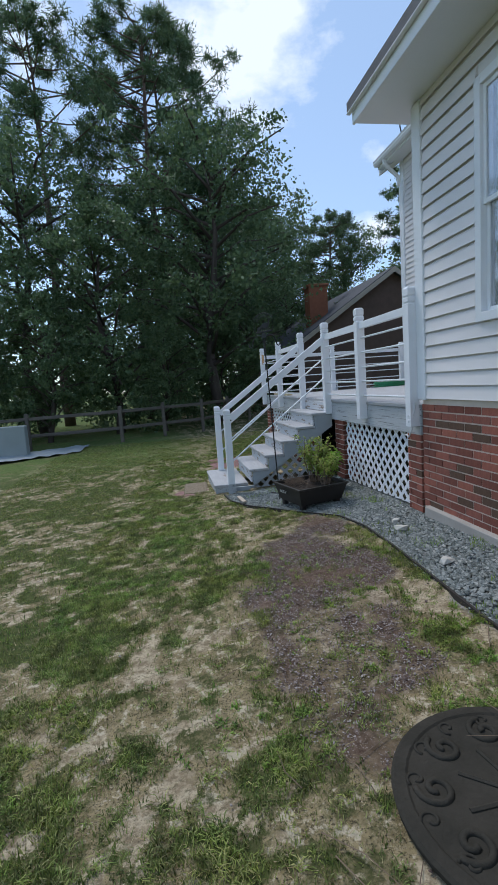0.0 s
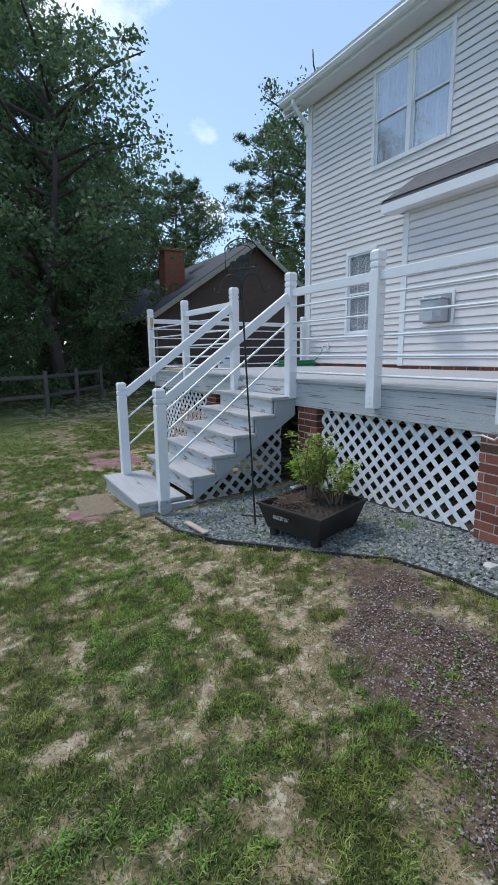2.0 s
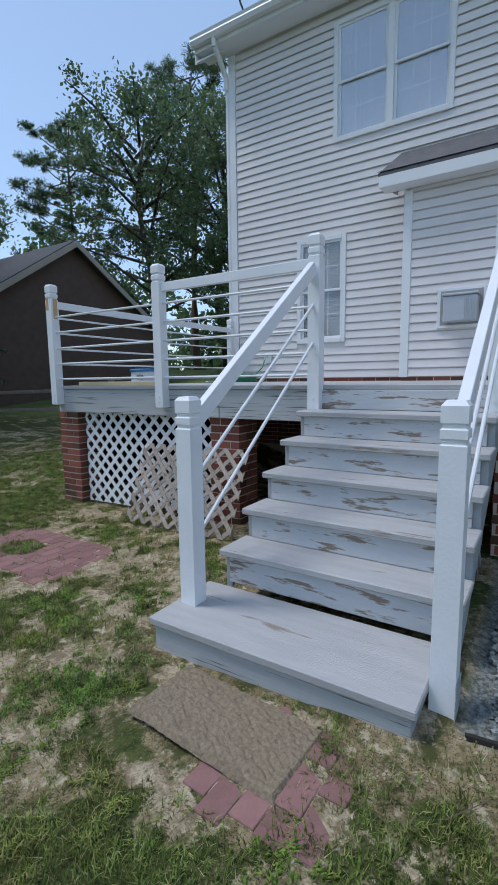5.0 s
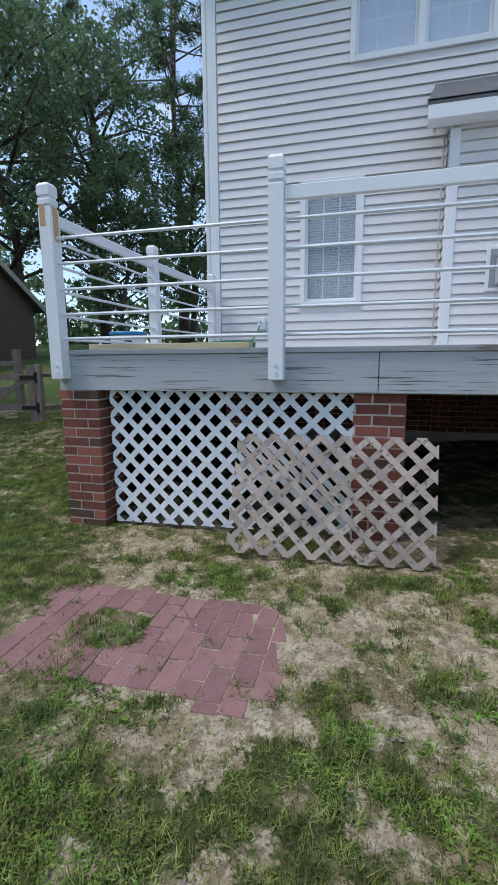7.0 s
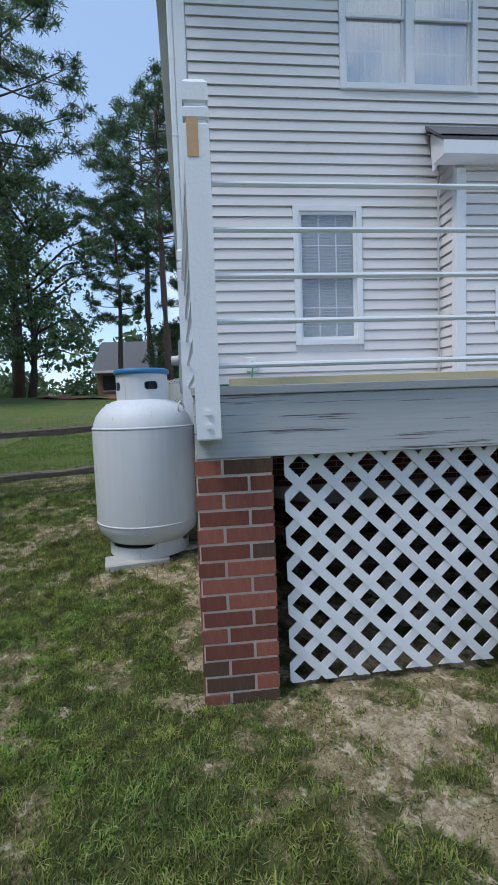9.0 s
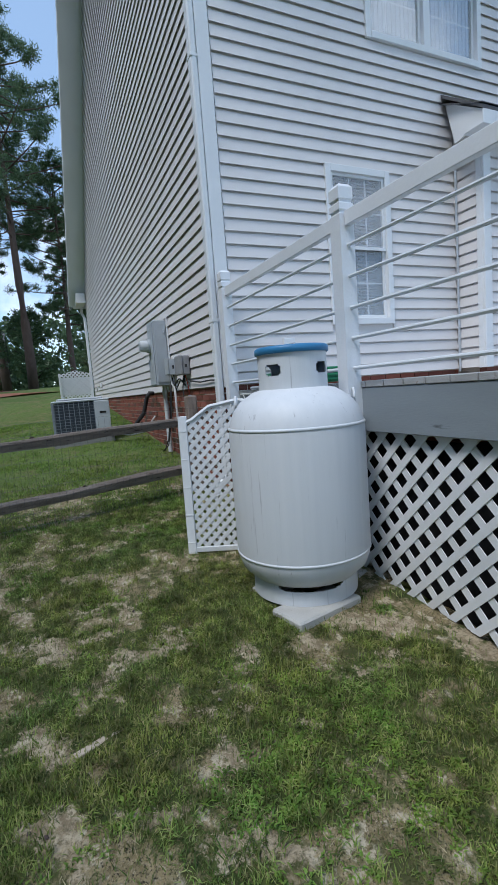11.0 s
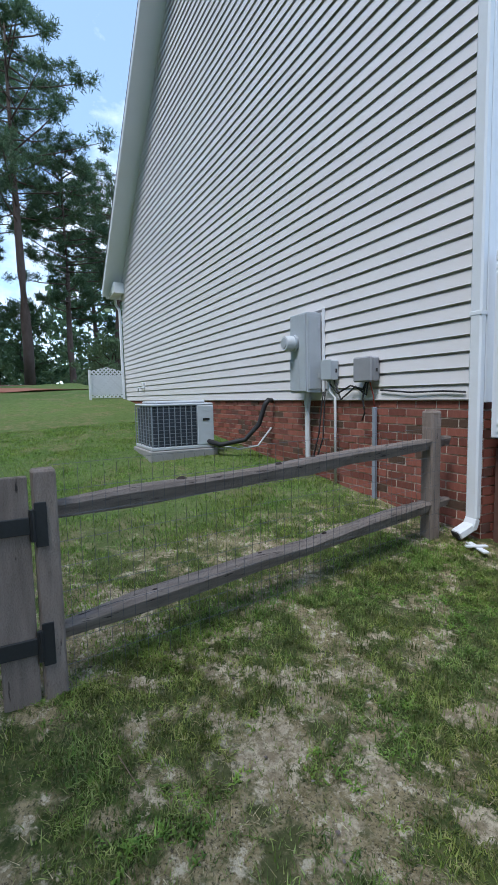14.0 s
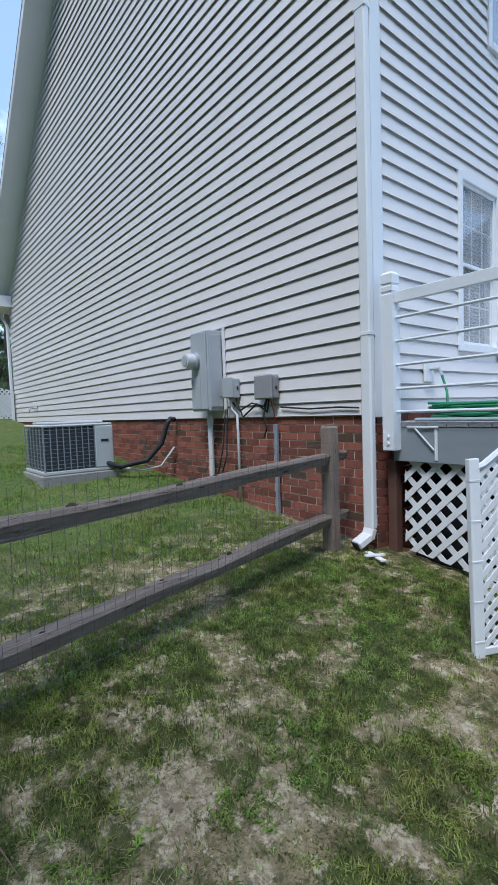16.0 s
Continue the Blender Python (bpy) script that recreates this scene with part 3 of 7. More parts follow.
wall_bump_end = solo("wall_bump_end", bx((BUMP_X - 0.1 + 0.1, BUMP_Y - 0.1, SIDE_Z), (WALL_X, BUMP_Y, 3.9), 0), SIDING, "pale grey sided end of a shallow bump-out", "wall", "structure")
siding(wall_bump_end, on_bump_end, SIDE_Z, 3.9, lambda z: (BUMP_X + 0.06, WALL_X - 0.02))
# closing walls out of sight
solo("wall_front", bx((FRONT_X - 0.12, -13.5, 0.6), (FRONT_X, GABLE_Y - 0.12, FRONT_Z), 0), SIDING, "plain pale sided front wall", "wall", "structure")
solo("wall_far", bx((WING_X + 0.2, -13.62, 0.0), (FRONT_X, -13.5, 3.8), 0), SIDING, "plain pale sided far wall", "wall", "structure")


def roof_slab(name, pts, thick, mat, label):
    bm = bmesh.new()
    prism(bm, pts, (0, 0, thick))
    return solo(name, bm, mat, label, "roof", "structure")


OV = 0.34
RK = 0.44
back_slope = (RIDGE_Z - EAVE_Z) / (RIDGE_X - WALL_X)
front_slope = (RIDGE_Z - FRONT_Z) / (FRONT_X - RIDGE_X)
roof_slab("roof_back", [(WALL_X - OV, GABLE_Y + RK, EAVE_Z + 0.12 - OV * back_slope * 0.3), (WALL_X - OV, -13.7, EAVE_Z + 0.12 - OV * back_slope * 0.3), (RIDGE_X, -13.7, RIDGE_Z + 0.12), (RIDGE_X, GABLE_Y + RK, RIDGE_Z + 0.12)], 0.10, SHINGLE, "dark grey shingled main roof slope")
roof_slab("roof_front", [(FRONT_X + OV, GABLE_Y + RK, FRONT_Z + 0.12 - OV * front_slope), (FRONT_X + OV, -13.7, FRONT_Z + 0.12 - OV * front_slope), (RIDGE_X, -13.7, RIDGE_Z + 0.12), (RIDGE_X, GABLE_Y + RK, RIDGE_Z + 0.12)], 0.10, SHINGLE, "dark grey shingled front roof slope")
# rake boards and soffits on the gable
for x0, z0, x1, z1 in ((WALL_X - OV, EAVE_Z - 0.08, RIDGE_X, RIDGE_Z), (FRONT_X + OV, FRONT_Z - OV * front_slope, RIDGE_X, RIDGE_Z)):
    bm = bmesh.new()
    prism(bm, [(x0, GABLE_Y + RK - 0.02, z0 - 0.06), (x1, GABLE_Y + RK - 0.02, z1 - 0.06), (x1, GABLE_Y + RK - 0.02, z1 + 0.12), (x0, GABLE_Y + RK - 0.02, z0 + 0.12)], (0, 0.025, 0))
    solo("rake_board", bm, TRIM, "white metal-wrapped rake board along the gable", "rake board", "structure")
    bm = bmesh.new()
    prism(bm, [(x0, GABLE_Y, z0 - 0.035), (x1, GABLE_Y, z1 - 0.035), (x1, GABLE_Y, z1 - 0.01), (x0, GABLE_Y, z0 - 0.01)], (0, RK - 0.02, 0))
    solo("rake_soffit", bm, TRIM, "white vinyl soffit under the gable roof edge", "soffit", "structure")


# ---- eaves, gutters and trim ----
def trim_box(name, a, b, label, category="trim", mat=None, bevel=0.004):
    return solo(name, bx(a, b, bevel), mat or TRIM, label, category, "structure")


trim_box("eave_fascia", (WALL_X - OV - 0.025, -13.6, EAVE_Z + 0.0), (WALL_X - OV, GABLE_Y + RK, EAVE_Z + 0.20), "white fascia board under the main roof edge", "fascia")
trim_box("eave_soffit", (WALL_X - OV, -13.6, EAVE_Z), (WALL_X - 0.022, GABLE_Y + RK - 0.02, EAVE_Z + 0.02), "white vinyl soffit under the main roof edge", "soffit")
gut = thing("gutter", WALL_X - OV - 0.09, -3, EAVE_Z + 0.1, "white metal gutter along the main eave", "gutter", kind="structure")
gprof = [(0, 0.0), (-0.085, 0.0), (-0.115, 0.05), (-0.105, 0.08), (-0.12, 0.115), (-0.115, 0.118), (-0.10, 0.085), (-0.108, 0.05), (-0.08, 0.006), (-0.004, 0.006), (-0.004, 0.118), (0, 0.118)]
bm = bmesh.new()
prism(bm, [(WALL_X - OV - 0.027 + a, -6.2, EAVE_Z + 0.06 + b) for a, b in gprof], (0, GABLE_Y + RK + 6.2, 0))
part("trough", bm, TRIM, gut)
bm = bmesh.new()
gx = WALL_X - OV - 0.08
for p, q in (((gx, GABLE_Y + 0.02, EAVE_Z + 0.06), (gx + 0.02, GABLE_Y + 0.02, EAVE_Z - 0.06)), ((gx + 0.02, GABLE_Y + 0.02, EAVE_Z - 0.05), (WALL_X - 0.06, GABLE_Y + 0.06, EAVE_Z - 0.30)), ((WALL_X - 0.06, GABLE_Y + 0.06, EAVE_Z - 0.27), (WALL_X - 0.04, GABLE_Y + 0.06, EAVE_Z - 0.5))):
    beam(bm, p, q, 0.08, 0.06, up=(0, 1, 0), bevel=0.01)
part("elbow", bm, TRIM, gut, "white downspout elbow")

# corner trims, L-shaped
for nm, x, y, z0, z1, sx, sy in (("corner_trim", WALL_X, GABLE_Y, SIDE_Z - 0.02, EAVE_Z, 1, -1),):
    bm = bmesh.new()
    box(bm, (x - 0.032, y - 0.09, z0), (x - 0.001, y + 0.032, z1), 0.005)
    box(bm, (x - 0.001, y + 0.001, z0), (x + 0.09, y + 0.032, z1), 0.005)
    solo(nm, bm, TRIM, "white vinyl corner post of the house", "corner trim", "structure")
bm = bmesh.new()
box(bm, (WING_X - 0.032, WING_Y - 0.10, SIDE_Z - 0.01), (WING_X - 0.001, WING_Y + 0.03, 3.79), 0.005)
box(bm, (WING_X - 0.001, WING_Y + 0.001, SIDE_Z - 0.01), (WING_X + 0.09, WING_Y + 0.03, 3.79), 0.005)
solo("corner_trim", bm, TRIM, "white vinyl corner post of the rear wing", "corner trim", "structure")
bm = bmesh.new()
box(bm, (BUMP_X - 0.03, BUMP_Y - 0.08, SIDE_Z - 0.01), (BUMP_X - 0.001, BUMP_Y + 0.03, 3.64), 0.005)
box(bm, (BUMP_X - 0.001, BUMP_Y + 0.001, SIDE_Z - 0.01), (BUMP_X + 0.07, BUMP_Y + 0.03, 3.70), 0.005)
solo("corner_trim", bm, TRIM, "white vinyl corner post of the bump-out", "corner trim", "structure")

# shed roof over the bump-out
bm = bmesh.new()
prism(bm, [(BUMP_X - 0.25, BUMP_Y + 0.30, 3.80), (WALL_X - 0.02, BUMP_Y + 0.18, 4.24), (WALL_X - 0.02, -6.6, 4.24), (BUMP_X - 0.25, -6.6, 3.80)], (0, 0, 0.035))
shed = solo("shed_roof", bm, SHINGLE, "grey shingled lean-to roof over the bump-out", "roof", "structure")
for i in range(4):
    f = i / 4
    x0, x1 = BUMP_X - 0.258 + f * 0.83, BUMP_X - 0.25 + (i + 1) / 4 * 0.81
    z0, z1 = 3.838 + f * 0.44, 3.838 + (i + 1) / 4 * 0.44
    bm = bmesh.new()
    prism(bm, [(x0, BUMP_Y + 0.31 - f * 0.16, z0 + 0.010), (x1, BUMP_Y + 0.31 - (f + 0.25) * 0.16, z1 + 0.002), (x1, -6.6, z1 + 0.002), (x0, -6.6, z0 + 0.010)], (0, 0, 0.006))
    part("shingle_course", bm, SHINGLE, shed)
trim_box("shed_fascia", (BUMP_X - 0.252, -6.6, 3.665), (BUMP_X - 0.238, BUMP_Y + 0.29, 3.80), "white fascia board of the lean-to roof", "fascia")
trim_box("shed_soffit", (BUMP_X - 0.236, -6.6, 3.67), (BUMP_X - 0.003, BUMP_Y + 0.28, 3.69), "white soffit of the lean-to roof", "soffit")
bm = bmesh.new()
prism(bm, [(BUMP_X - 0.236, BUMP_Y + 0.262, 3.69), (BUMP_X + 0.18, BUMP_Y + 0.17, 3.69), (WALL_X - 0.025, BUMP_Y + 0.11, 4.19), (BUMP_X - 0.236, BUMP_Y + 0.262, 3.80)], (0, 0.02, 0))
solo("shed_end_board", bm, TRIM, "white end board of the lean-to roof", "trim", "structure")
solo("downspout", tube(bmesh.new(), (BUMP_X + 0.30, BUMP_Y + 0.06, 1.30), (BUMP_X + 0.30, BUMP_Y + 0.06, 3.7), 0.012), GALV, "thin grey conduit running down the bump-out end", "conduit")

# wing eave and roof
bm = bmesh.new()
prism(bm, [(-0.41, WING_Y + 0.34, 3.90), (-0.41, -13.7, 3.90), (WALL_X - 0.03, -13.7, 5.6), (WALL_X - 0.03, WING_Y + 0.34, 5.6)], (0, 0, 0.09))
solo("roof_wing", bm, SHINGLE, "dark shingled roof of the rear wing", "roof", "structure")
trim_box("wing_fascia", (-0.38, -13.6, 3.79), (-0.355, WING_Y + 0.30, 3.97), "white fascia board of the wing roof", "fascia")
trim_box("wing_drip_edge", (-0.42, -13.6, 3.885), (-0.381, WING_Y + 0.335, 3.90), "white metal drip edge of the wing roof", "trim")
trim_box("wing_soffit", (-0.353, -13.6, 3.802), (WING_X + 0.1, WING_Y + 0.30, 3.815), "white vinyl soffit of the wing roof", "soffit")
bm = bmesh.new()
prism(bm, [(-0.353, WING_Y + 0.30, 3.817), (-0.353, WING_Y + 0.30, 3.93), (0.45, WING_Y + 0.30, 4.27), (0.45, WING_Y + 0.30, 3.817)], (0, 0.02, 0))
solo("wing_end_board", bm, TRIM, "white boxed end of the wing eave", "trim", "structure")


# ---- windows ----
BLIND = material("grey_blind", (0.27, 0.28, 0.29), (0.34, 0.35, 0.36), 3, 0.6, 0.0)
CURTAIN = material("pale_curtain", (0.40, 0.44, 0.50), (0.54, 0.58, 0.64), 2, 0.8, 0.1, 20)


def window(name, place, u0, u1, z0, z1, units, cols, rows, label, blinds):
    """Hung windows: casing, sashes, panes, glazing bars and a blind behind."""
    c = place((u0 + u1) / 2, 0, z0)
    w = thing(name, *c, label, "window", kind="structure")

    def bar(n, a0, a1, o0, o1, h0, h1, mat=TRIM, bevel=0.003, lab=""):
        return part(n, bx(place(a0, o0, h0), place(a1, o1, h1), bevel), mat, w, lab)
    k = 0.065
    bar("casing", u0, u0 + k, -0.06, 0.036, z0, z1)
    bar("casing", u1 - k, u1, -0.06, 0.036, z0, z1)
    bar("head", u0 + k, u1 - k, -0.06, 0.036, z1 - k, z1)
    bar("sill", u0 + k, u1 - k, -0.06, 0.045, z0, z0 + k)
    step = (u1 - u0 - 2 * k) / units
    for i in range(units):
        a, b = u0 + k + i * step, u0 + k + (i + 1) * step
        if i:
            bar("mullion", a - 0.045, a + 0.045, -0.06, 0.034, z0 + k, z1 - k)
        a, b = a + (0.045 if i else 0), b - (0.045 if i < units - 1 else 0)
        zm = (z0 + z1) / 2
        for lo, hi, o in ((z0 + k, zm + 0.02, -0.012), (zm - 0.02, z1 - k, 0.012)):
            bm = bmesh.new()
            f = 0.032
            for p, q, r, s in ((a, a + f, lo, hi), (b - f, b, lo, hi), (a + f, b - f, lo, lo + f), (a + f, b - f, hi - f, hi)):
                box(bm, place(p, o - 0.022, r), place(q, o, s), 0.002)
            sash = part("sash", bm, TRIM, w)
            pane = part("pane", bx(place(a + f, o - 0.014, lo + f), place(b - f, o - 0.010, hi - f), 0), GLASS if blinds == "slats" else DOUBLEGLASS, sash, "clear reflecting glass pane")
            pane.visible_shadow = False
            for j in range(1, cols):
                x = a + f + (b - a - 2 * f) * j / cols
                part("glazing_bar", bx(place(x - 0.007, o - 0.021, lo + f), place(x + 0.007, o - 0.0155, hi - f), 0), TRIM, sash)
            for j in range(1, rows):
                h = lo + f + (hi - lo - 2 * f) * j / rows
                part("glazing_bar", bx(place(a + f, o - 0.0212, h - 0.007), place(b - f, o - 0.0153, h + 0.007), 0), TRIM, sash)
        if blinds == "slats":
            bm = bmesh.new()
            h = z1 - k - 0.02
            while h > z0 + k + 0.1:
                p, q = Vector(place(a + 0.02, -0.15, h)), Vector(place(b - 0.02, -0.126, h + 0.008))
                box(bm, p, q, 0)
                h -= 0.034
            part("blind", bm, BLIND, w, "white slatted blind, lowered")
        else:
            bm = bmesh.new()
            for j in range(24):
                x0, x1 = a + (b - a) * j / 24, a + (b - a) * (j + 1) / 24
                box(bm, place(x0, -0.10 - 0.012 * (j % 2), z0 + 0.03), place(x1, -0.09 - 0.012 * (j % 2), z1 - 0.03), 0)
            part("curtain", bm, CURTAIN, w, "pale closed curtain")
    # added box behind the glass, its dark colour replaces an unlit room
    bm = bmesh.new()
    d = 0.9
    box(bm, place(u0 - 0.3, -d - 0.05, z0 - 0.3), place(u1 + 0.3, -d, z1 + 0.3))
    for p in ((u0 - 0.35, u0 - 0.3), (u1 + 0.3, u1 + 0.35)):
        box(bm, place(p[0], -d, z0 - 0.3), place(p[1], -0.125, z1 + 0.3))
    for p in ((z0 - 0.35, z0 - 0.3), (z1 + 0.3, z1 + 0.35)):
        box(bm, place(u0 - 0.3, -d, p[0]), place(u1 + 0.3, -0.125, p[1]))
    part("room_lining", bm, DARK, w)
    return w


window("window_1", on_back, *W2, 2, 3, 2, "white twin double-hung window with pale curtains", "curtain")
window("window_2", on_back, *KW, 1, 3, 2, "white double-hung window with lowered slatted blinds", "slats")
window("window_3", on_wing, *WW, 2, 1, 1, "white double-hung window in the wing wall", "curtain")

# ---- brickwork ----
BL, BH, BJ, BD = 0.192, 0.0557, 0.012, 0.09
brick_mesh = mesh_of("brick", bx((-0.5, 0, 0), (0.5, BD, BH), 0.0), BRICK)


def brickwork(parent, origin, du, out, length, z0, z1, limit=0, floor=None, backing=True, shift=0):
    """Running bond on the plane through origin along du, facing out: the first `limit` metres as single bricks, the rest joined."""
    du, out, o = Vector(du), Vector(out), Vector(origin)
    rot = Matrix((du, -out, Vector((0, 0, 1)))).transposed().to_4x4()
    run = bmesh.new()
    rng = random.Random(int(length * 1000) + int(z1 * 100))
    z, row, used = z1 - BH - 0.006, shift, 0
    while z > z0 - BH:
        u = -(row % 2) * (BL + BJ) / 2
        while u < length - 0.01:
            a, b = max(u, 0), min(u + BL, length)
            u += BL + BJ
            if b - a < 0.03:
                continue
            p = o + du * ((a + b) / 2)
            if floor and floor(p.x, p.y) > z + BH + 0.03:
                continue
            proud = rng.uniform(-0.0045, -0.0015)
            m = Matrix.Translation(Vector((p.x, p.y, z)) + out * (0.006 + proud)) @ rot @ Matrix.Rotation(rng.uniform(-0.004, 0.004), 4, "Y") @ Matrix.Diagonal((b - a, 1, 1, 1))
            if b <= limit:
                ob = new("brick", brick_mesh)
                hang(ob, parent)
                ob.matrix_basis = m
            else:
                box(run, (-0.5, 0, 0), (0.5, BD, BH), 0, m)
                used += 1
        z -= BH + BJ
        row += 1
    if used:
        part("brick_run", run, BRICKRUN, parent)["kind"] = "stuff"
    else:
        run.free()


fd_gable = solo("foundation_gable", bx((WALL_X, GABLE_Y - 0.30, -0.1), (FRONT_X, GABLE_Y - 0.005, SIDE_Z - 0.002), 0), MORTAR, "red brick foundation under the gable wall", "foundation", "structure")
fd_back = solo("foundation_back", bx((WALL_X + 0.005, -6.6, -0.1), (WALL_X + 0.2, GABLE_Y - 0.31, SIDE_Z - 0.002), 0), MORTAR, "red brick foundation under the back wall", "foundation", "structure")
fd_bump = solo("foundation_bump", bx((BUMP_X + 0.005, -6.6, 1.0), (WALL_X, BUMP_Y - 0.05, SIDE_Z - 0.002), 0), MORTAR, "red brick base of the bump-out", "foundation", "structure")
fd_wing = solo("foundation_wing", bx((WING_X + 0.005, -13.5, -0.1), (WALL_X, WING_Y - 0.005, SIDE_Z - 0.002), 0), MORTAR, "red brick foundation under the rear wing", "foundation", "structure")
solo("footing", bx((WING_X - 0.05, -13.5, -0.1), (WING_X + 0.01, -6.7, 0.36), 0.01), material("grey_footing", (0.27, 0.25, 0.225), (0.40, 0.375, 0.34), 5, 0.95, 0.4, 60), "pale mortar footing below the wing brickwork", "footing", "structure")

# ---- deck ----
DECK_Z, FAS_B = 1.278, 1.0
deck = thing("deck", 1.8, -3.3, 1.1, "raised wooden deck with peeling grey paint", "deck")
for y0, y1 in ((0.055, -2.13), (-2.134, -3.04), (-4.22, -6.60)):
    part("fascia_board", bx((0.047, y1, FAS_B), (0.085, y0, 1.242), 0.004), GREYPAINT, deck, "rim board with cracked peeling grey paint")
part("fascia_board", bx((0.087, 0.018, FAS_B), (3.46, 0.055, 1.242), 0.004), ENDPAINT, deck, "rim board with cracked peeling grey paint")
x = 0.036
while x < WALL_X - 0.05:
    part("deck_board", bx((x, -6.60, 1.244), (min(x + 0.138, WALL_X - 0.03), 0.06, DECK_Z), 0.003), TREADPAINT, deck)
    x += 0.144
for y in np.arange(-6.3, -0.1, 0.6):
    part("joist", bx((0.088, y, 1.02), (WALL_X - 0.02, y + 0.04, 1.242), 0), OLDWOOD, deck)
part("loose_board", bx((0.20, -1.30, DECK_Z + 0.002), (0.30, -0.10, DECK_Z + 0.04), 0.003), material("new_yellow_timber", (0.50, 0.42, 0.25), (0.62, 0.53, 0.34), 6, 0.7, 0.2, 60), deck, "unpainted yellow timber lying on the deck")


def post(parent, x, y, z0, z1, mat=POSTPAINT, half=0.045, bolts=True, face=(-1, 0)):
    bm = bmesh.new()
    rings = [(half - 0.003, z0), (half, z0 + 0.006), (half, z1 - 0.155), (half - 0.007, z1 - 0.148), (half - 0.007, z1 - 0.138), (half, z1 - 0.131), (half, z1 - 0.10), (half - 0.007, z1 - 0.093), (half - 0.007, z1 - 0.083), (half, z1 - 0.076), (half, z1 - 0.018), (half - 0.014, z1)]
    loops = [[bm.verts.new((x + sx * h, y + sy * h, z)) for sx, sy in ((-1, -1), (1, -1), (1, 1), (-1, 1))] for h, z in rings]
    for a, b in zip(loops, loops[1:]):
        for k in range(4):
            bm.faces.new((a[k], a[(k + 1) % 4], b[(k + 1) % 4], b[k]))
    bm.faces.new(loops[0][::-1])
    bm.faces.new(loops[-1])
    ob = part("post", bm, mat, parent)
    if bolts:
        for dz in (0.05, 0.10):
            p = Vector((x + face[0] * half, y + face[1] * half, z0 + dz))
            part("bolt", tube(bmesh.new(), p, p + Vector((face[0] * 0.008, face[1] * 0.008, 0)), 0.011), POSTPAINT, ob)
    return ob


PT = 2.335
TUBES = (2.00, 1.84, 1.675, 1.512, 1.352)


def bay(parent, p, q, rail=True):
    """One bay of railing between two post centres."""
    p, q = Vector((*p, 0)), Vector((*q, 0))
    d = (q - p).normalized()
    if rail:
        part("top_rail", beam(bmesh.new(), p + d * 0.046 + Vector((0, 0, 2.135)), q - d * 0.046 + Vector((0, 0, 2.135)), 0.04, 0.075), POSTPAINT, parent)
    for z in TUBES:
        part("tube", tube(bmesh.new(), p + d * 0.043 + Vector((0, 0, z)), q - d * 0.043 + Vector((0, 0, z)), 0.0105), TUBEPAINT, parent)


TUBEPAINT = material("white_painted_tube", (0.66, 0.69, 0.72), (0.76, 0.78, 0.80), 5, 0.4, 0.05, 60, metal=0.1)
rail_far = thing("deck_railing", 0, -1.5, DECK_Z, "white wooden railing with five metal tubes, far bays of the deck", "railing")
post(rail_far, 0, 0, 1.08, PT)
part("bare_patch", bx((-0.047, -0.006, 2.07), (-0.0452, 0.034, 2.20), 0.0), material("bare_wood_patch", (0.50, 0.30, 0.15), (0.62, 0.40, 0.22), 20, 0.7, 0.2), rail_far, "bare orange wood patch")
part("bare_patch", bx((-0.02, -0.0472, 1.98), (0.03, -0.0452, 2.19), 0.0), bpy.data.materials["bare_wood_patch"], rail_far, "bare orange wood patch")
post(rail_far, 0, -1.53, 1.08, PT)
post(rail_far, 0, -3.05, 1.08, PT)
bay(rail_far, (0, 0), (0, -1.53), False)
bay(rail_far, (0, -1.53), (0, -3.05))
rail_near = thing("deck_railing", 0, -5.4, DECK_Z, "white wooden railing with five metal tubes beside the wing", "railing")
post(rail_near, 0, -4.235, 1.08, PT)
post(rail_near, 0, -5.41, 1.08, PT)
post(rail_near, 0, -6.55, 1.08, PT)
bay(rail_near, (0, -4.235), (0, -5.41))
bay(rail_near, (0, -5.41), (0, -6.55))
rail_end = thing("deck_railing", 1.7, 0, DECK_Z, "white wooden railing with metal tubes at the deck end", "railing")
post(rail_end, 1.70, 0.10, 1.08, PT - 0.02, face=(0, 1))
post(rail_end, 3.44, 0.10, 1.08, PT - 0.02, face=(0, 1))
bay(rail_end, (0.0, 0.02), (1.70, 0.10))
bay(rail_end, (1.70, 0.10), (3.44, 0.10))

# ---- stairs ----
stairs = thing("stairs", -0.8, -3.63, gz(-0.8, -3.6), "weathered grey-white wooden stairs up to the deck", "stairs")
Y0, Y1 = -4.27, -3.02
RUN, RISE = 0.232, 0.1755
nose = lambda k: -1.185 + (k - 2) * RUN
top = lambda k: 0.402 + (k - 2) * RISE
for k in range(2, 7):
    part("tread", bx((nose(k), Y0, top(k) - 0.038), (nose(k) + 0.275, Y1, top(k)), 0.006), TREADPAINT, stairs)
    part("riser", bx((nose(k) + 0.03, Y0 + 0.05, (top(k - 1) if k > 2 else 0.212) + 0.002), (nose(k) + 0.05, Y1 - 0.05, top(k) - 0.039), 0.002), PAINT, stairs, "riser with flaking white paint")
part("tread", bx((-1.675, -4.20, 0.172), (-1.20, -2.96, 0.212), 0.006), TREADPAINT, stairs, "wide bottom step")
part("riser", bx((-1.655, -4.18, 0.03), (-1.63, -2.98, 0.171), 0.003), GREYPAINT, stairs)
part("riser", bx((-1.63, -4.18, 0.03), (-1.2, -4.155, 0.171), 0.003), GREYPAINT, stairs)
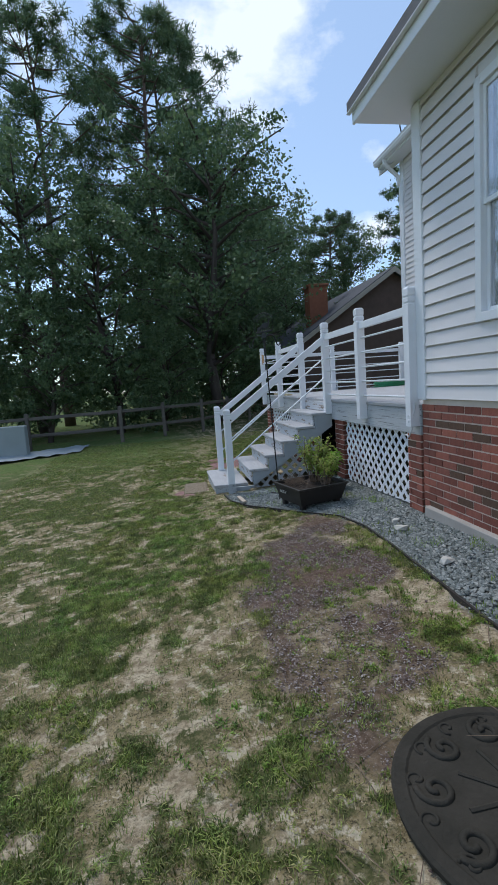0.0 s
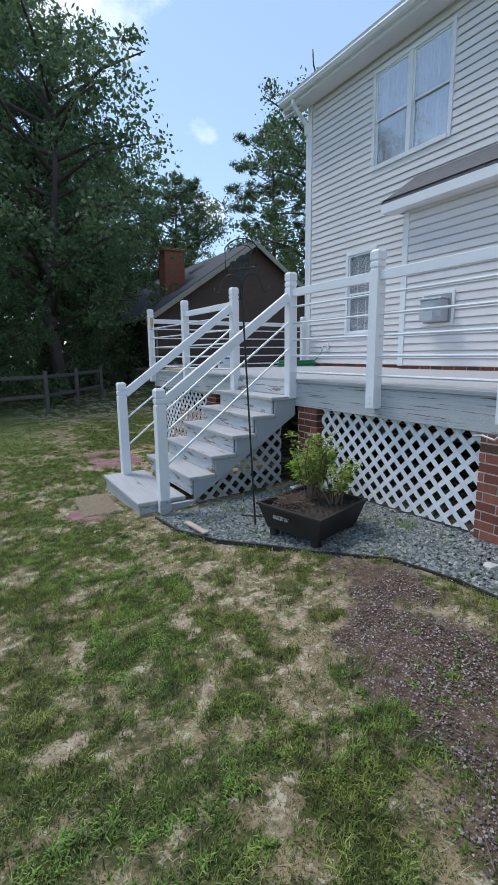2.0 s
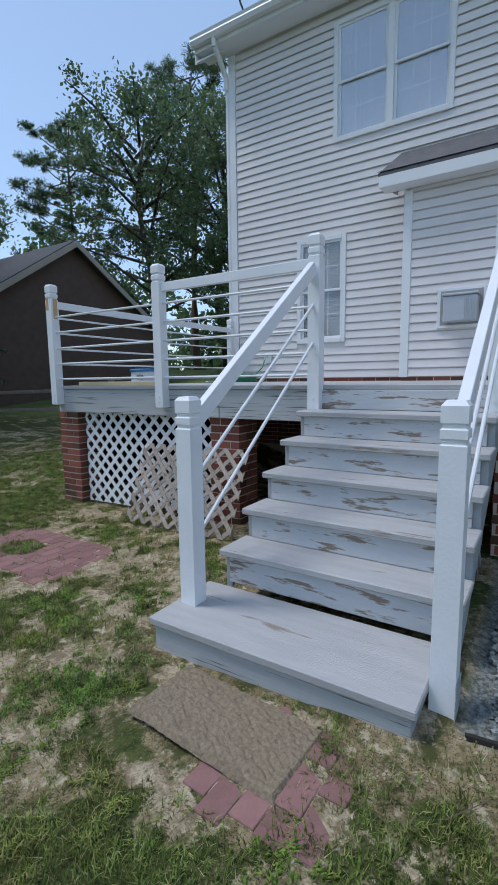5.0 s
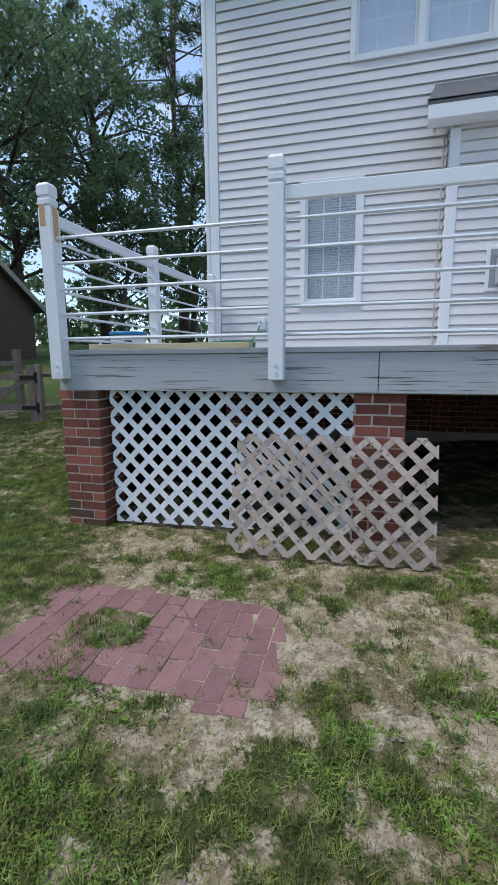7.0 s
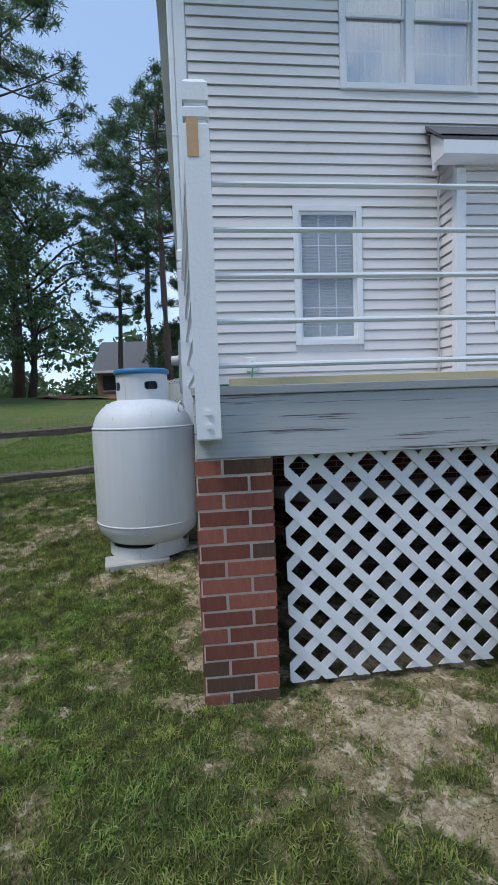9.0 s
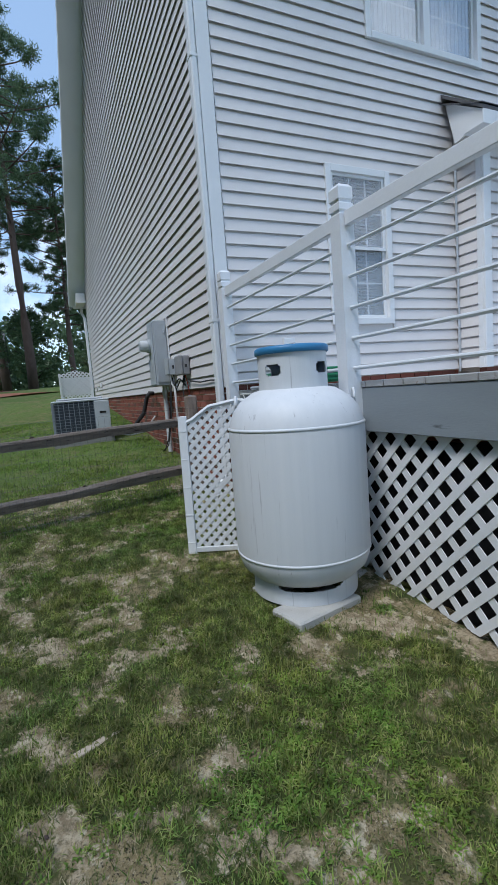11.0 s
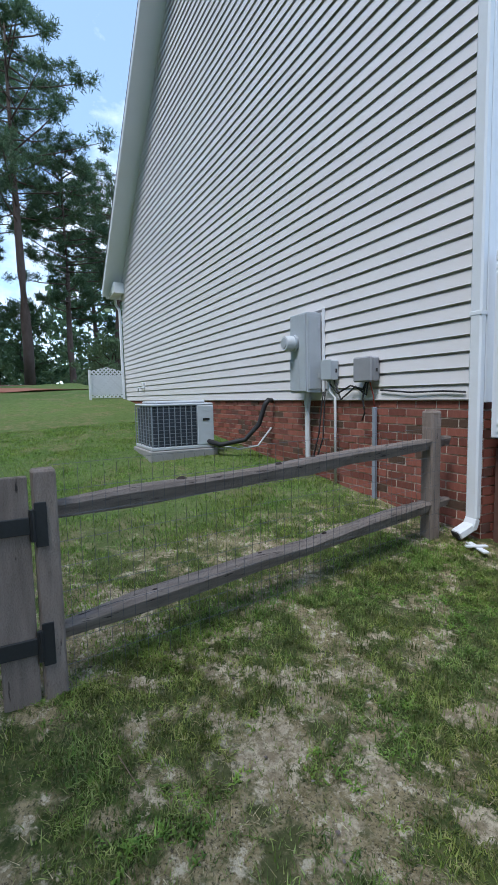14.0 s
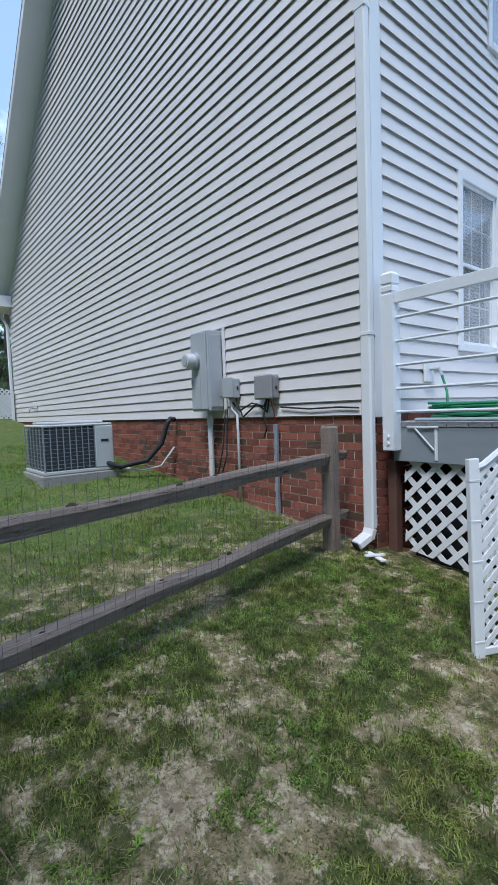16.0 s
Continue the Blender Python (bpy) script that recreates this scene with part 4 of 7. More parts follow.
part("riser", bx((nose(7) + 0.045, Y0 + 0.05, top(6) + 0.002), (nose(7) + 0.08, Y1 - 0.02, 1.242), 0.002), PAINT, stairs, "riser with flaking white paint")
for y in (Y0 + 0.012, Y1 - 0.05):
    pts = [(-1.41, y, 0.03), (-1.30, y, 0.06), (0.045, y, 0.905), (0.045, y, 1.24)]
    saw = []
    for k in range(6, 1, -1):
        saw += [(nose(k + 1) + 0.055, y, top(k) - 0.04), (nose(k) + 0.055, y, top(k) - 0.04)]
    saw += [(nose(2) + 0.055, y, 0.17), (-1.41, y, 0.17)]
    part("stringer", prism(bmesh.new(), pts + saw, (0, 0.038, 0)), STRINGERPAINT, stairs, "smooth grey stringer board")
for y in (-4.245, -3.045):
    post(stairs, -1.44, y, gz(-1.44, y) - 0.05, 1.25, bolts=False)
    part("post_base", bx((-1.495, y - 0.05, gz(-1.44, y) - 0.05), (-1.385, y - 0.046 if y < -4 else y + 0.05, gz(-1.44, y) + 0.13), 0.003), GREYPAINT, stairs)
    part("handrail", beam(bmesh.new(), (-1.40, y, 1.125), (-0.04, y, 2.10), 0.045, 0.085), POSTPAINT, stairs)
    for a, b in ((0.845, 1.845), (0.54, 1.58)):
        part("tube", tube(bmesh.new(), (-1.40, y, a), (-0.04, y, b), 0.0105), TUBEPAINT, stairs)


# ---- lattice ----
def clip(poly, a, b):
    """The part of a flat outline left of the line from a to b."""
    out = []
    side = lambda p: (b[0] - a[0]) * (p[1] - a[1]) - (b[1] - a[1]) * (p[0] - a[0])
    for p, q in zip(poly, poly[1:] + poly[:1]):
        s, t = side(p), side(q)
        if s >= 0:
            out.append(p)
        if s * t < 0:
            f = s / (s - t)
            out.append((p[0] + f * (q[0] - p[0]), p[1] + f * (q[1] - p[1])))
    return out


def lattice(parent, place, outline, mat, pitch=0.1025, width=0.0385, thick=0.006, lay=(45, 135)):
    """Two layers of crossed slats clipped to an outline (counter-clockwise) in the panel's plane."""
    us, zs = [p[0] for p in outline], [p[1] for p in outline]
    cu, cz, r = (min(us) + max(us)) / 2, (min(zs) + max(zs)) / 2, (max(us) - min(us)) + (max(zs) - min(zs))
    for layer, ang in enumerate(lay):
        d = (math.cos(radians(ang)), math.sin(radians(ang)))
        nrm = (-d[1], d[0])
        k = -int(r / pitch)
        while k * pitch < r:
            o = k * pitch
            k += 1
            quad = []
            for s, w in ((-r, -1), (r, -1), (r, 1), (-r, 1)):
                quad.append((cu + d[0] * s + nrm[0] * (o + w * width / 2), cz + d[1] * s + nrm[1] * (o + w * width / 2)))
            for a, b in zip(outline, outline[1:] + outline[:1]):
                quad = clip(quad, a, b) if len(quad) > 2 else []
            if len(quad) < 3:
                continue
            area = abs(sum(p[0] * q[1] - q[0] * p[1] for p, q in zip(quad, quad[1:] + quad[:1]))) / 2
            if area < 0.0006:
                continue
            base = [Vector(place(u, layer * thick, z)) for u, z in quad]
            lift = Vector(place(0, thick, 0)) - Vector(place(0, 0, 0))
            part("slat", prism(bmesh.new(), base, lift), mat, parent)


def lattice_panel(name, place, outline, mat, label, category="lattice", **kw):
    c = place(outline[0][0], 0, outline[0][1])
    t = thing(name, *c, label, category)
    lattice(t, place, outline, mat, **kw)
    return t


under = lambda u, o, z: (0.12 - o, u, z)
lattice_panel("lattice_skirting", under, [(-2.02, gz(0, -2) + 0.03), (-0.30, 0.03), (-0.30, 0.995), (-2.02, 0.995)], LATTICE, "white wooden lattice skirting below the far deck bay", lay=(135, 45))
lattice_panel("lattice_skirting", under, [(-6.36, 0.27), (-4.62, 0.20), (-4.62, 0.995), (-6.36, 0.995)], LATTICE, "white wooden lattice skirting behind the planter", lay=(135, 45))
endp = lambda u, o, z: (u, 0.0 + o, z)
lattice_panel("lattice_skirting", endp, [(0.32, 0.06), (1.9, 0.16), (3.40, 0.36), (3.40, 0.995), (0.32, 0.995)], LATTICE, "white wooden lattice skirting at the deck end")
sidep = lambda u, o, z: (u, Y0 + 0.07 - o, z)
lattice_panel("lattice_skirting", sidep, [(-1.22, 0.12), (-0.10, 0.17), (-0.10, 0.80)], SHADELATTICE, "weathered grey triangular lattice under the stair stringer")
lean_o, lean_u, lean_z = Vector((-0.27, -1.27, 0.05)), Vector((-0.03, -1.19, 0.02)), Vector((0.285, -0.01, 0.68)).normalized()
lean_n = lean_u.normalized().cross(lean_z) * -1
leanp = lambda u, o, z: tuple(lean_o + lean_u.normalized() * u + lean_z * z - lean_n * o)
lattice_panel("lattice_skirting", leanp, [(0, 0), (1.20, 0), (1.20, 0.74), (0, 0.74)], OLDWOOD, "loose weathered bare-wood lattice leaning on the deck", width=0.037)

# black sheet added inside the deck-end lattice, standing in for under-deck shade
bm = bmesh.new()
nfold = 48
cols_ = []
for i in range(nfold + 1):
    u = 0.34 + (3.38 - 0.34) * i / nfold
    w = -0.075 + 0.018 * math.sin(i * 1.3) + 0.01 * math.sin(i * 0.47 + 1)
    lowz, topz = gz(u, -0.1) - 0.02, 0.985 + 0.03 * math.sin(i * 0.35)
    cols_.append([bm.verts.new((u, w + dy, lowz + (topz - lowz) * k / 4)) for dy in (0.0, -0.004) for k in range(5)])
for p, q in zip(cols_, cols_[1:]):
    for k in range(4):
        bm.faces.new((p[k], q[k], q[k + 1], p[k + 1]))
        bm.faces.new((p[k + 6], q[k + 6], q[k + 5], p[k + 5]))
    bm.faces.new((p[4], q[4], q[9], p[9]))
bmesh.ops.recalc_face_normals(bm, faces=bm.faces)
solo("ground_cloth", bm, HOLESHADE, "black ground cloth hung behind the lattice skirting", "cloth", smooth=True)

# ---- brick piers ----
def pier(x0, y0, y1, label):
    p = solo("brick_pier", bx((x0 + 0.005, y0 + 0.005, -0.1), (x0 + 0.288, y1 - 0.005, FAS_B - 0.002), 0), MORTAR, label, "pier")
    floor = lambda a, b: gz(a, b)
    w = y1 - y0
    brickwork(p, (x0 + 0.002, y0, 0), (0, 1, 0), (-1, 0, 0), w, 0.0, FAS_B, w + 1, floor)
    brickwork(p, (x0 + 0.016, y1 - 0.002, 0), (1, 0, 0), (0, 1, 0), 0.27, 0.0, FAS_B, 1, floor, shift=1)
    brickwork(p, (x0 + 0.016, y0 + 0.002, 0), (1, 0, 0), (0, -1, 0), 0.27, 0.0, FAS_B, 1, floor, shift=1)
    return p


pier(0.05, -0.245, 0.06, "red brick pier at the deck corner")
pier(0.10, -2.30, -1.99, "red brick pier beside the dark opening")
pier(0.09, -4.56, -4.24, "red brick pier beside the stairs")
pier(0.05, -6.60, -6.36, "red brick pier beside the wing")


# ---- fittings on the gable wall ----
GREYBOX = material("grey_enamel_box", (0.40, 0.43, 0.46), (0.50, 0.53, 0.56), 5, 0.45, 0.05, 50, metal=0.1)
PVC = material("grey_white_pvc", (0.55, 0.57, 0.58), (0.66, 0.67, 0.68), 6, 0.5, 0.05)
RUBBER = material("black_rubber", (0.015, 0.015, 0.016), (0.03, 0.03, 0.032), 10, 0.6, 0.1)
mbox = thing("electric_meter_box", 5.57, 0.2, 1.41, "grey metal electric meter and breaker box on the siding", "meter box")
part("body", bx((5.42, 0.122, 1.41), (5.74, 0.30, 2.22), 0.008), GREYBOX, mbox)
part("cover", bx((5.435, 0.302, 1.43), (5.55, 0.315, 2.20), 0.004), GREYBOX, mbox)
part("door", bx((5.556, 0.302, 1.43), (5.725, 0.315, 1.76), 0.004), GREYBOX, mbox)
part("hinge_side", bx((5.408, 0.14, 1.45), (5.419, 0.285, 2.18), 0.003), GREYBOX, mbox)
for z in (1.56, 2.06):
    part("latch", bx((5.398, 0.16, z), (5.407, 0.18, z + 0.05), 0.002), GALV, mbox)
ring = part("meter_socket", tube(bmesh.new(), (5.65, 0.302, 1.93), (5.65, 0.335, 1.93), 0.088, seg=24), GALV, mbox, "round metal meter socket")
part("meter_glass", tube(bmesh.new(), (5.65, 0.336, 1.93), (5.65, 0.43, 1.93), 0.076, 0.070, seg=24), PVC, mbox, "round clear meter cover")
part("dial", tube(bmesh.new(), (5.65, 0.431, 1.93), (5.65, 0.436, 1.93), 0.05, seg=20), GREYBOX, mbox)
part("trim_strip", bx((5.36, 0.122, 1.40), (5.40, 0.135, 2.26), 0.002), TRIM, mbox, "white vinyl strip beside the box")
sb = thing("junction_box", 5.22, 0.18, 1.53, "small grey cable junction box on the siding", "junction box")
part("body", bx((5.14, 0.122, 1.53), (5.30, 0.21, 1.72), 0.008), GREYBOX, sb)
part("lid", bx((5.135, 0.212, 1.535), (5.305, 0.222, 1.73), 0.004), GREYBOX, sb)
part("latch", bx((5.128, 0.15, 1.60), (5.134, 0.17, 1.64), 0.002), BLACK, sb)
tb = thing("telephone_box", 4.68, 0.18, 1.49, "dull grey plastic utility box on the siding", "utility box")
part("body", bx((4.57, 0.122, 1.50), (4.80, 0.20, 1.71), 0.012), material("dull_grey_plastic", (0.25, 0.25, 0.26), (0.33, 0.33, 0.34), 7, 0.6, 0.1), tb)
part("cover", bx((4.565, 0.201, 1.495), (4.805, 0.232, 1.715), 0.012), bpy.data.materials["dull_grey_plastic"], tb)
part("latch", bx((4.556, 0.16, 1.58), (4.564, 0.18, 1.61), 0.002), BLACK, tb)
pipe = thing("pvc_pipe", 5.62, 0.16, 0.55, "grey-white pvc conduit into the ground", "pipe")
part("tube", tube(bmesh.new(), (5.62, 0.165, 0.45), (5.62, 0.165, 1.42), 0.030, seg=14), PVC, pipe)
part("coupling", tube(bmesh.new(), (5.62, 0.165, 1.28), (5.62, 0.165, 1.36), 0.037, seg=14), PVC, pipe)
solo("conduit", bent(bmesh.new(), [(5.24, 0.16, 1.55), (5.23, 0.165, 1.42), (5.16, 0.155, 1.36), (5.15, 0.155, 0.50)], 0.014), PVC, "thin pale conduit down the brick foundation", "conduit", smooth=True)
solo("conduit", bx((4.60, 0.122, 0.42), (4.64, 0.15, 1.27), 0.004), material("blue_grey_conduit", (0.22, 0.25, 0.30), (0.28, 0.31, 0.36), 6, 0.6), "flat blue-grey conduit on the brick foundation", "conduit")
solo("cable", bent(bmesh.new(), [(4.62, 0.14, 1.27), (4.63, 0.145, 1.38), (4.66, 0.16, 1.50)], 0.006), material("red_cable", (0.35, 0.05, 0.03), (0.4, 0.07, 0.04), 5, 0.5), "short red cable above the conduit", "cable", smooth=True)
for pts in ([(5.30, 0.15, 1.54), (5.10, 0.17, 1.40), (4.92, 0.16, 1.47), (4.74, 0.17, 1.43), (4.70, 0.16, 1.50)],
            [(5.18, 0.15, 1.53), (5.05, 0.17, 1.34), (4.85, 0.16, 1.46), (4.70, 0.16, 1.38), (4.68, 0.16, 1.50)],
            [(4.72, 0.15, 1.50), (4.73, 0.18, 1.35), (4.70, 0.18, 1.22), (4.76, 0.16, 1.15)],
            [(5.36, 0.15, 1.42), (5.38, 0.19, 1.0), (5.45, 0.22, 0.72), (5.62, 0.24, 0.56)],
            [(5.33, 0.15, 1.42), (5.30, 0.2, 0.95), (5.40, 0.24, 0.65), (5.60, 0.27, 0.56)],
            [(4.55, 0.135, 1.42), (4.2, 0.14, 1.395), (3.9, 0.135, 1.40), (3.7, 0.135, 1.39)]):
    fine = []
    for a, b in zip(pts, pts[1:]):
        for k in range(4):
            fine.append(Vector(a).lerp(Vector(b), k / 4))
    solo("cable", bent(bmesh.new(), fine + [pts[-1]], 0.008, 6), RUBBER, "loose black cable hanging on the foundation", "cable", smooth=True)

ds = thing("downspout", 3.6, 0.16, 0.45, "white metal downspout at the house corner", "downspout")
part("pipe", bx((3.545, 0.136, 0.50), (3.635, 0.196, EAVE_Z - 0.45), 0.012), TRIM, ds)
part("pipe", beam(bmesh.new(), (3.59, 0.166, 0.51), (3.595, 0.195, 0.43), 0.09, 0.06, up=(0, 1, 0), bevel=0.01), TRIM, ds)
part("elbow", beam(bmesh.new(), (3.592, 0.185, 0.455), (3.62, 0.30, 0.395), 0.092, 0.064, bevel=0.012), TRIM, ds, "bent lower end of the downspout")
# solid dark end piece, imitates the shaded hollow of the pipe
part("elbow_mouth", beam(bmesh.new(), (3.618, 0.293, 0.3985), (3.623, 0.306, 0.392), 0.08, 0.052), DARK, ds, "dark open mouth")
for z in (1.9, 4.1):
    part("joint", bx((3.542, 0.133, z), (3.638, 0.199, z + 0.03), 0.004), TRIM, ds)

ac = thing("air_conditioner", 7.25, 1.1, 0.7, "grey outdoor air conditioner unit on a pad", "air conditioner")
AX0, AX1, AY0, AY1, AZ0, AZ1 = 6.88, 7.66, 0.72, 1.52, 0.76, 1.32
GRILLE = material("grey_wire_grille", (0.22, 0.25, 0.28), (0.30, 0.33, 0.36), 6, 0.5, 0.0)
ACGREY = material("pale_grey_cabinet", (0.46, 0.49, 0.51), (0.56, 0.58, 0.60), 5, 0.5, 0.05)
part("pad", bx((AX0 - 0.03, AY0 - 0.03, 0.60), (AX1 + 0.03, AY1 + 0.03, AZ0 - 0.005), 0.01), material("grey_pad", (0.24, 0.23, 0.22), (0.34, 0.33, 0.31), 6, 0.95, 0.3), ac, "pale concrete pad")
part("core", bx((AX0 + 0.03, AY0 + 0.03, AZ0 + 0.02), (AX1 - 0.03, AY1 - 0.03, AZ1 - 0.03), 0.03), material("dark_fins", (0.035, 0.045, 0.06), (0.07, 0.08, 0.10), 40, 0.5, 0.2, 200), ac, "dark condenser fins")
bm = bmesh.new()
box(bm, (AX0, AY0, AZ1 - 0.03), (AX1, AY1, AZ1), 0.015)
box(bm, (AX0 + 0.08, AY0 + 0.08, AZ1), (AX1 - 0.08, AY1 - 0.08, AZ1 + 0.03), 0.02)
part("top", bm, ACGREY, ac)
part("base", bx((AX0, AY0, AZ0), (AX1, AY1, AZ0 + 0.04), 0.008), ACGREY, ac)
part("service_panel", bx((AX0 - 0.004, AY0, AZ0 + 0.04), (AX0 + 0.2, AY0 + 0.22, AZ1 - 0.03), 0.01), ACGREY, ac)
part("badge", bx((AX0 - 0.008, AY0 + 0.06, AZ0 + 0.34), (AX0 - 0.0045, AY0 + 0.15, AZ0 + 0.37), 0), BLACK, ac)
for y in np.linspace(AY0 + 0.225, AY1 - 0.01, 9):
    part("grille_bar", bx((AX0, y - 0.006, AZ0 + 0.04), (AX0 + 0.012, y + 0.003, AZ1 - 0.03), 0), GRILLE, ac)
for x in np.linspace(AX0 + 0.01, AX1 - 0.01, 7):
    part("grille_bar", bx((x - 0.003, AY1 - 0.012, AZ0 + 0.04), (x + 0.003, AY1, AZ1 - 0.03), 0), GRILLE, ac)
for z in np.linspace(AZ0 + 0.07, AZ1 - 0.06, 11):
    part("grille_bar", bx((AX0 + 0.001, AY0 + 0.22, z - 0.002), (AX0 + 0.009, AY1, z + 0.002), 0), GRILLE, ac)
    part("grille_bar", bx((AX0 + 0.01, AY1 - 0.010, z - 0.002), (AX1, AY1 - 0.002, z + 0.002), 0), GRILLE, ac)
solo("refrigerant_line", bent(bmesh.new(), [(6.42, 0.14, 1.33), (6.40, 0.20, 1.34), (6.42, 0.24, 1.28), (6.46, 0.30, 1.05), (6.55, 0.45, 0.86), (6.72, 0.70, 0.80), (6.90, 0.80, 0.84)], 0.030, 10), RUBBER, "thick black insulated refrigerant line", "pipe", smooth=True)
solo("conduit", bent(bmesh.new(), [(6.44, 0.14, 1.0), (6.5, 0.3, 0.78), (6.62, 0.5, 0.74), (6.9, 0.75, 0.80)], 0.012), PVC, "thin pale conduit beside the air conditioner", "conduit", smooth=True)
solo("outlet_cover", bx((12.3, 0.122, 1.62), (12.4, 0.18, 1.75), 0.01), TRIM, "small white outlet cover on the siding", "outlet")
solo("faucet", bent(bmesh.new(), [(12.5, 0.12, 1.62), (12.5, 0.22, 1.64), (12.5, 0.24, 1.55)], 0.015), GALV, "small metal garden tap on the siding", "tap", smooth=True)

# eave return at the front corner
ret = thing("eave_return", 14.3, 0.3, 4.1, "white boxed eave return at the front corner", "eave return", kind="structure")
bm = bmesh.new()
prism(bm, [(13.95, GABLE_Y + 0.024, 4.10), (14.66, GABLE_Y + 0.024, 4.10), (14.66, GABLE_Y + 0.024, 4.18), (13.95, GABLE_Y + 0.024, 4.36)], (0, 0.25, 0))
part("box", bm, TRIM, ret)
part("gutter_end", bx((14.64, GABLE_Y - 0.6, 4.08), (14.78, GABLE_Y + 0.33, 4.2), 0.02), TRIM, ret)
part("downspout", bent(bmesh.new(), [(14.70, 0.2, 4.08), (14.68, 0.2, 3.95), (14.38, 0.16, 3.72), (14.36, 0.16, 1.6)], 0.04, 6), TRIM, ret)
lpf = lambda u, o, z: (14.2 + o, u, z)
far_panel = thing("lattice_screen", 14.2, 0.7, 1.4, "white plastic lattice screen beside the front corner", "lattice screen")
lattice(far_panel, lpf, [(0.22, 1.42), (1.02, 1.42), (1.02, 2.12), (0.62, 2.22), (0.22, 2.12)], LATTICE, pitch=0.075, width=0.035)
part("frame_stile", bx((14.17, 0.16, 1.36), (14.23, 0.22, 2.14), 0.004), LATTICE, far_panel)
part("frame_stile", bx((14.17, 1.02, 1.36), (14.23, 1.08, 2.14), 0.004), LATTICE, far_panel)
part("backing", bx((14.225, 0.22, 1.5), (14.235, 1.02, 2.0), 0), LATTICE, far_panel)

# ---- propane tank ----
tx, ty = 1.74, 0.44
tg = gz(tx, ty)
TANK = material("white_tank_paint", (0.61, 0.635, 0.66), (0.70, 0.715, 0.735), 1.6, 0.5, 0.04, 40, stretch=(15, 15, 0.5), spots=(0.46, 0.47, 0.49), spot_scale=3.0, spot_at=0.625)
tank = thing("propane_tank", tx, ty, 0.18, "large upright white propane tank with streaked paint", "gas tank")
R = 0.365
prof = [(0.001, 0.235), (0.18, 0.243), (0.285, 0.275), (0.342, 0.33), (R - 0.005, 0.385), (R, 0.43), (R, 1.055), (R - 0.006, 1.09), (0.335, 1.16), (0.29, 1.215), (0.22, 1.26), (0.12, 1.285), (0.001, 1.29)]
part("body", lathe(bmesh.new(), prof, (tx, ty, 0), 56), TANK, tank, smooth=True)
for z in (0.41, 1.075):
    part("weld_seam", lathe(bmesh.new(), [(R - 0.006, z - 0.009), (R + 0.001, z - 0.006), (R + 0.0028, z), (R + 0.001, z + 0.006), (R - 0.006, z + 0.009)], (tx, ty, 0), 56), TANK, tank, smooth=True)


def holed_ring(r, z0, z1, holes, low, high, seg=120, thick=0.006):
    """A thin collar with rounded holes at the given angles, between two shares of its height."""
    bm = bmesh.new()
    span = high - low
    zs = [z0 + (z1 - z0) * f for f in (0, low, low + span * 0.15, low + span * 0.35, high - span * 0.35, high - span * 0.15, high, 1)]
    wide = (0, 0.80, 0.94, 1, 0.94, 0.80, 0)
    for k in range(seg):
        a0, a1 = k * math.tau / seg, (k + 1) * math.tau / seg
        for i in range(7):
            if wide[i] and any(abs(((a0 + a1) / 2 - h + math.pi) % math.tau - math.pi) < w * wide[i] for h, w in holes):
                continue
            pts = [(tx + r * math.cos(a), ty + r * math.sin(a), z) for a, z in ((a0, zs[i]), (a1, zs[i]), (a1, zs[i + 1]), (a0, zs[i + 1]))]
            inn = [(tx + (r - thick) * math.cos(a), ty + (r - thick) * math.sin(a), z) for a, z in ((a0, zs[i]), (a1, zs[i]), (a1, zs[i + 1]), (a0, zs[i + 1]))]
            v, w = [bm.verts.new(p) for p in pts], [bm.verts.new(p) for p in inn]
            bm.faces.new(v)
            bm.faces.new(w[::-1])
            for j in range(4):
                bm.faces.new((v[j], w[j], w[(j + 1) % 4], v[(j + 1) % 4]))
    bmesh.ops.remove_doubles(bm, verts=bm.verts, dist=0.0005)
    return bm


part("collar", holed_ring(0.183, 1.262, 1.452, [(radians(a), 0.27) for a in (27, 117, 207, 297)], 0.40, 0.70), TANK, tank, "white collar with hand holes")
lid = part("lid", lathe(bmesh.new(), [(0.19, 1.448), (0.196, 1.452), (0.196, 1.478), (0.185, 1.487), (0.10, 1.492), (0.001, 1.493)], (tx, ty, 0), 40), material("blue_plastic_lid", (0.03, 0.17, 0.36), (0.05, 0.22, 0.42), 6, 0.4, 0.05), tank, "blue plastic lid", smooth=True)
part("foot_ring", holed_ring(0.285, 0.175, 0.31, [(radians(a), 0.62) for a in (155, 275, 35)], 0.55, 0.85), TANK, tank, "white slotted foot ring")
part("valve", tube(bmesh.new(), (tx, ty, 1.28), (tx, ty, 1.40), 0.04), BLACK, tank)
for a in (62, 242):
    c = Vector((tx + 0.315 * math.cos(radians(a)), ty + 0.315 * math.sin(radians(a)), 1.20))
    side = Vector((-math.sin(radians(a)), math.cos(radians(a)), 0))
    ringp = [c + side * (0.038 * math.cos(q)) + Vector((0, 0, 0.045 * math.sin(q))) for q in np.linspace(-0.6, math.pi + 0.6, 14)]
    part("lifting_lug", bent(bmesh.new(), ringp, 0.008, 6), TANK, tank, smooth=True)
CONCRETE = material("pale_concrete", (0.40, 0.39, 0.365), (0.54, 0.53, 0.50), 9, 0.95, 0.4, 120, spots=(0.24, 0.22, 0.19), spot_scale=6, spot_at=0.62)
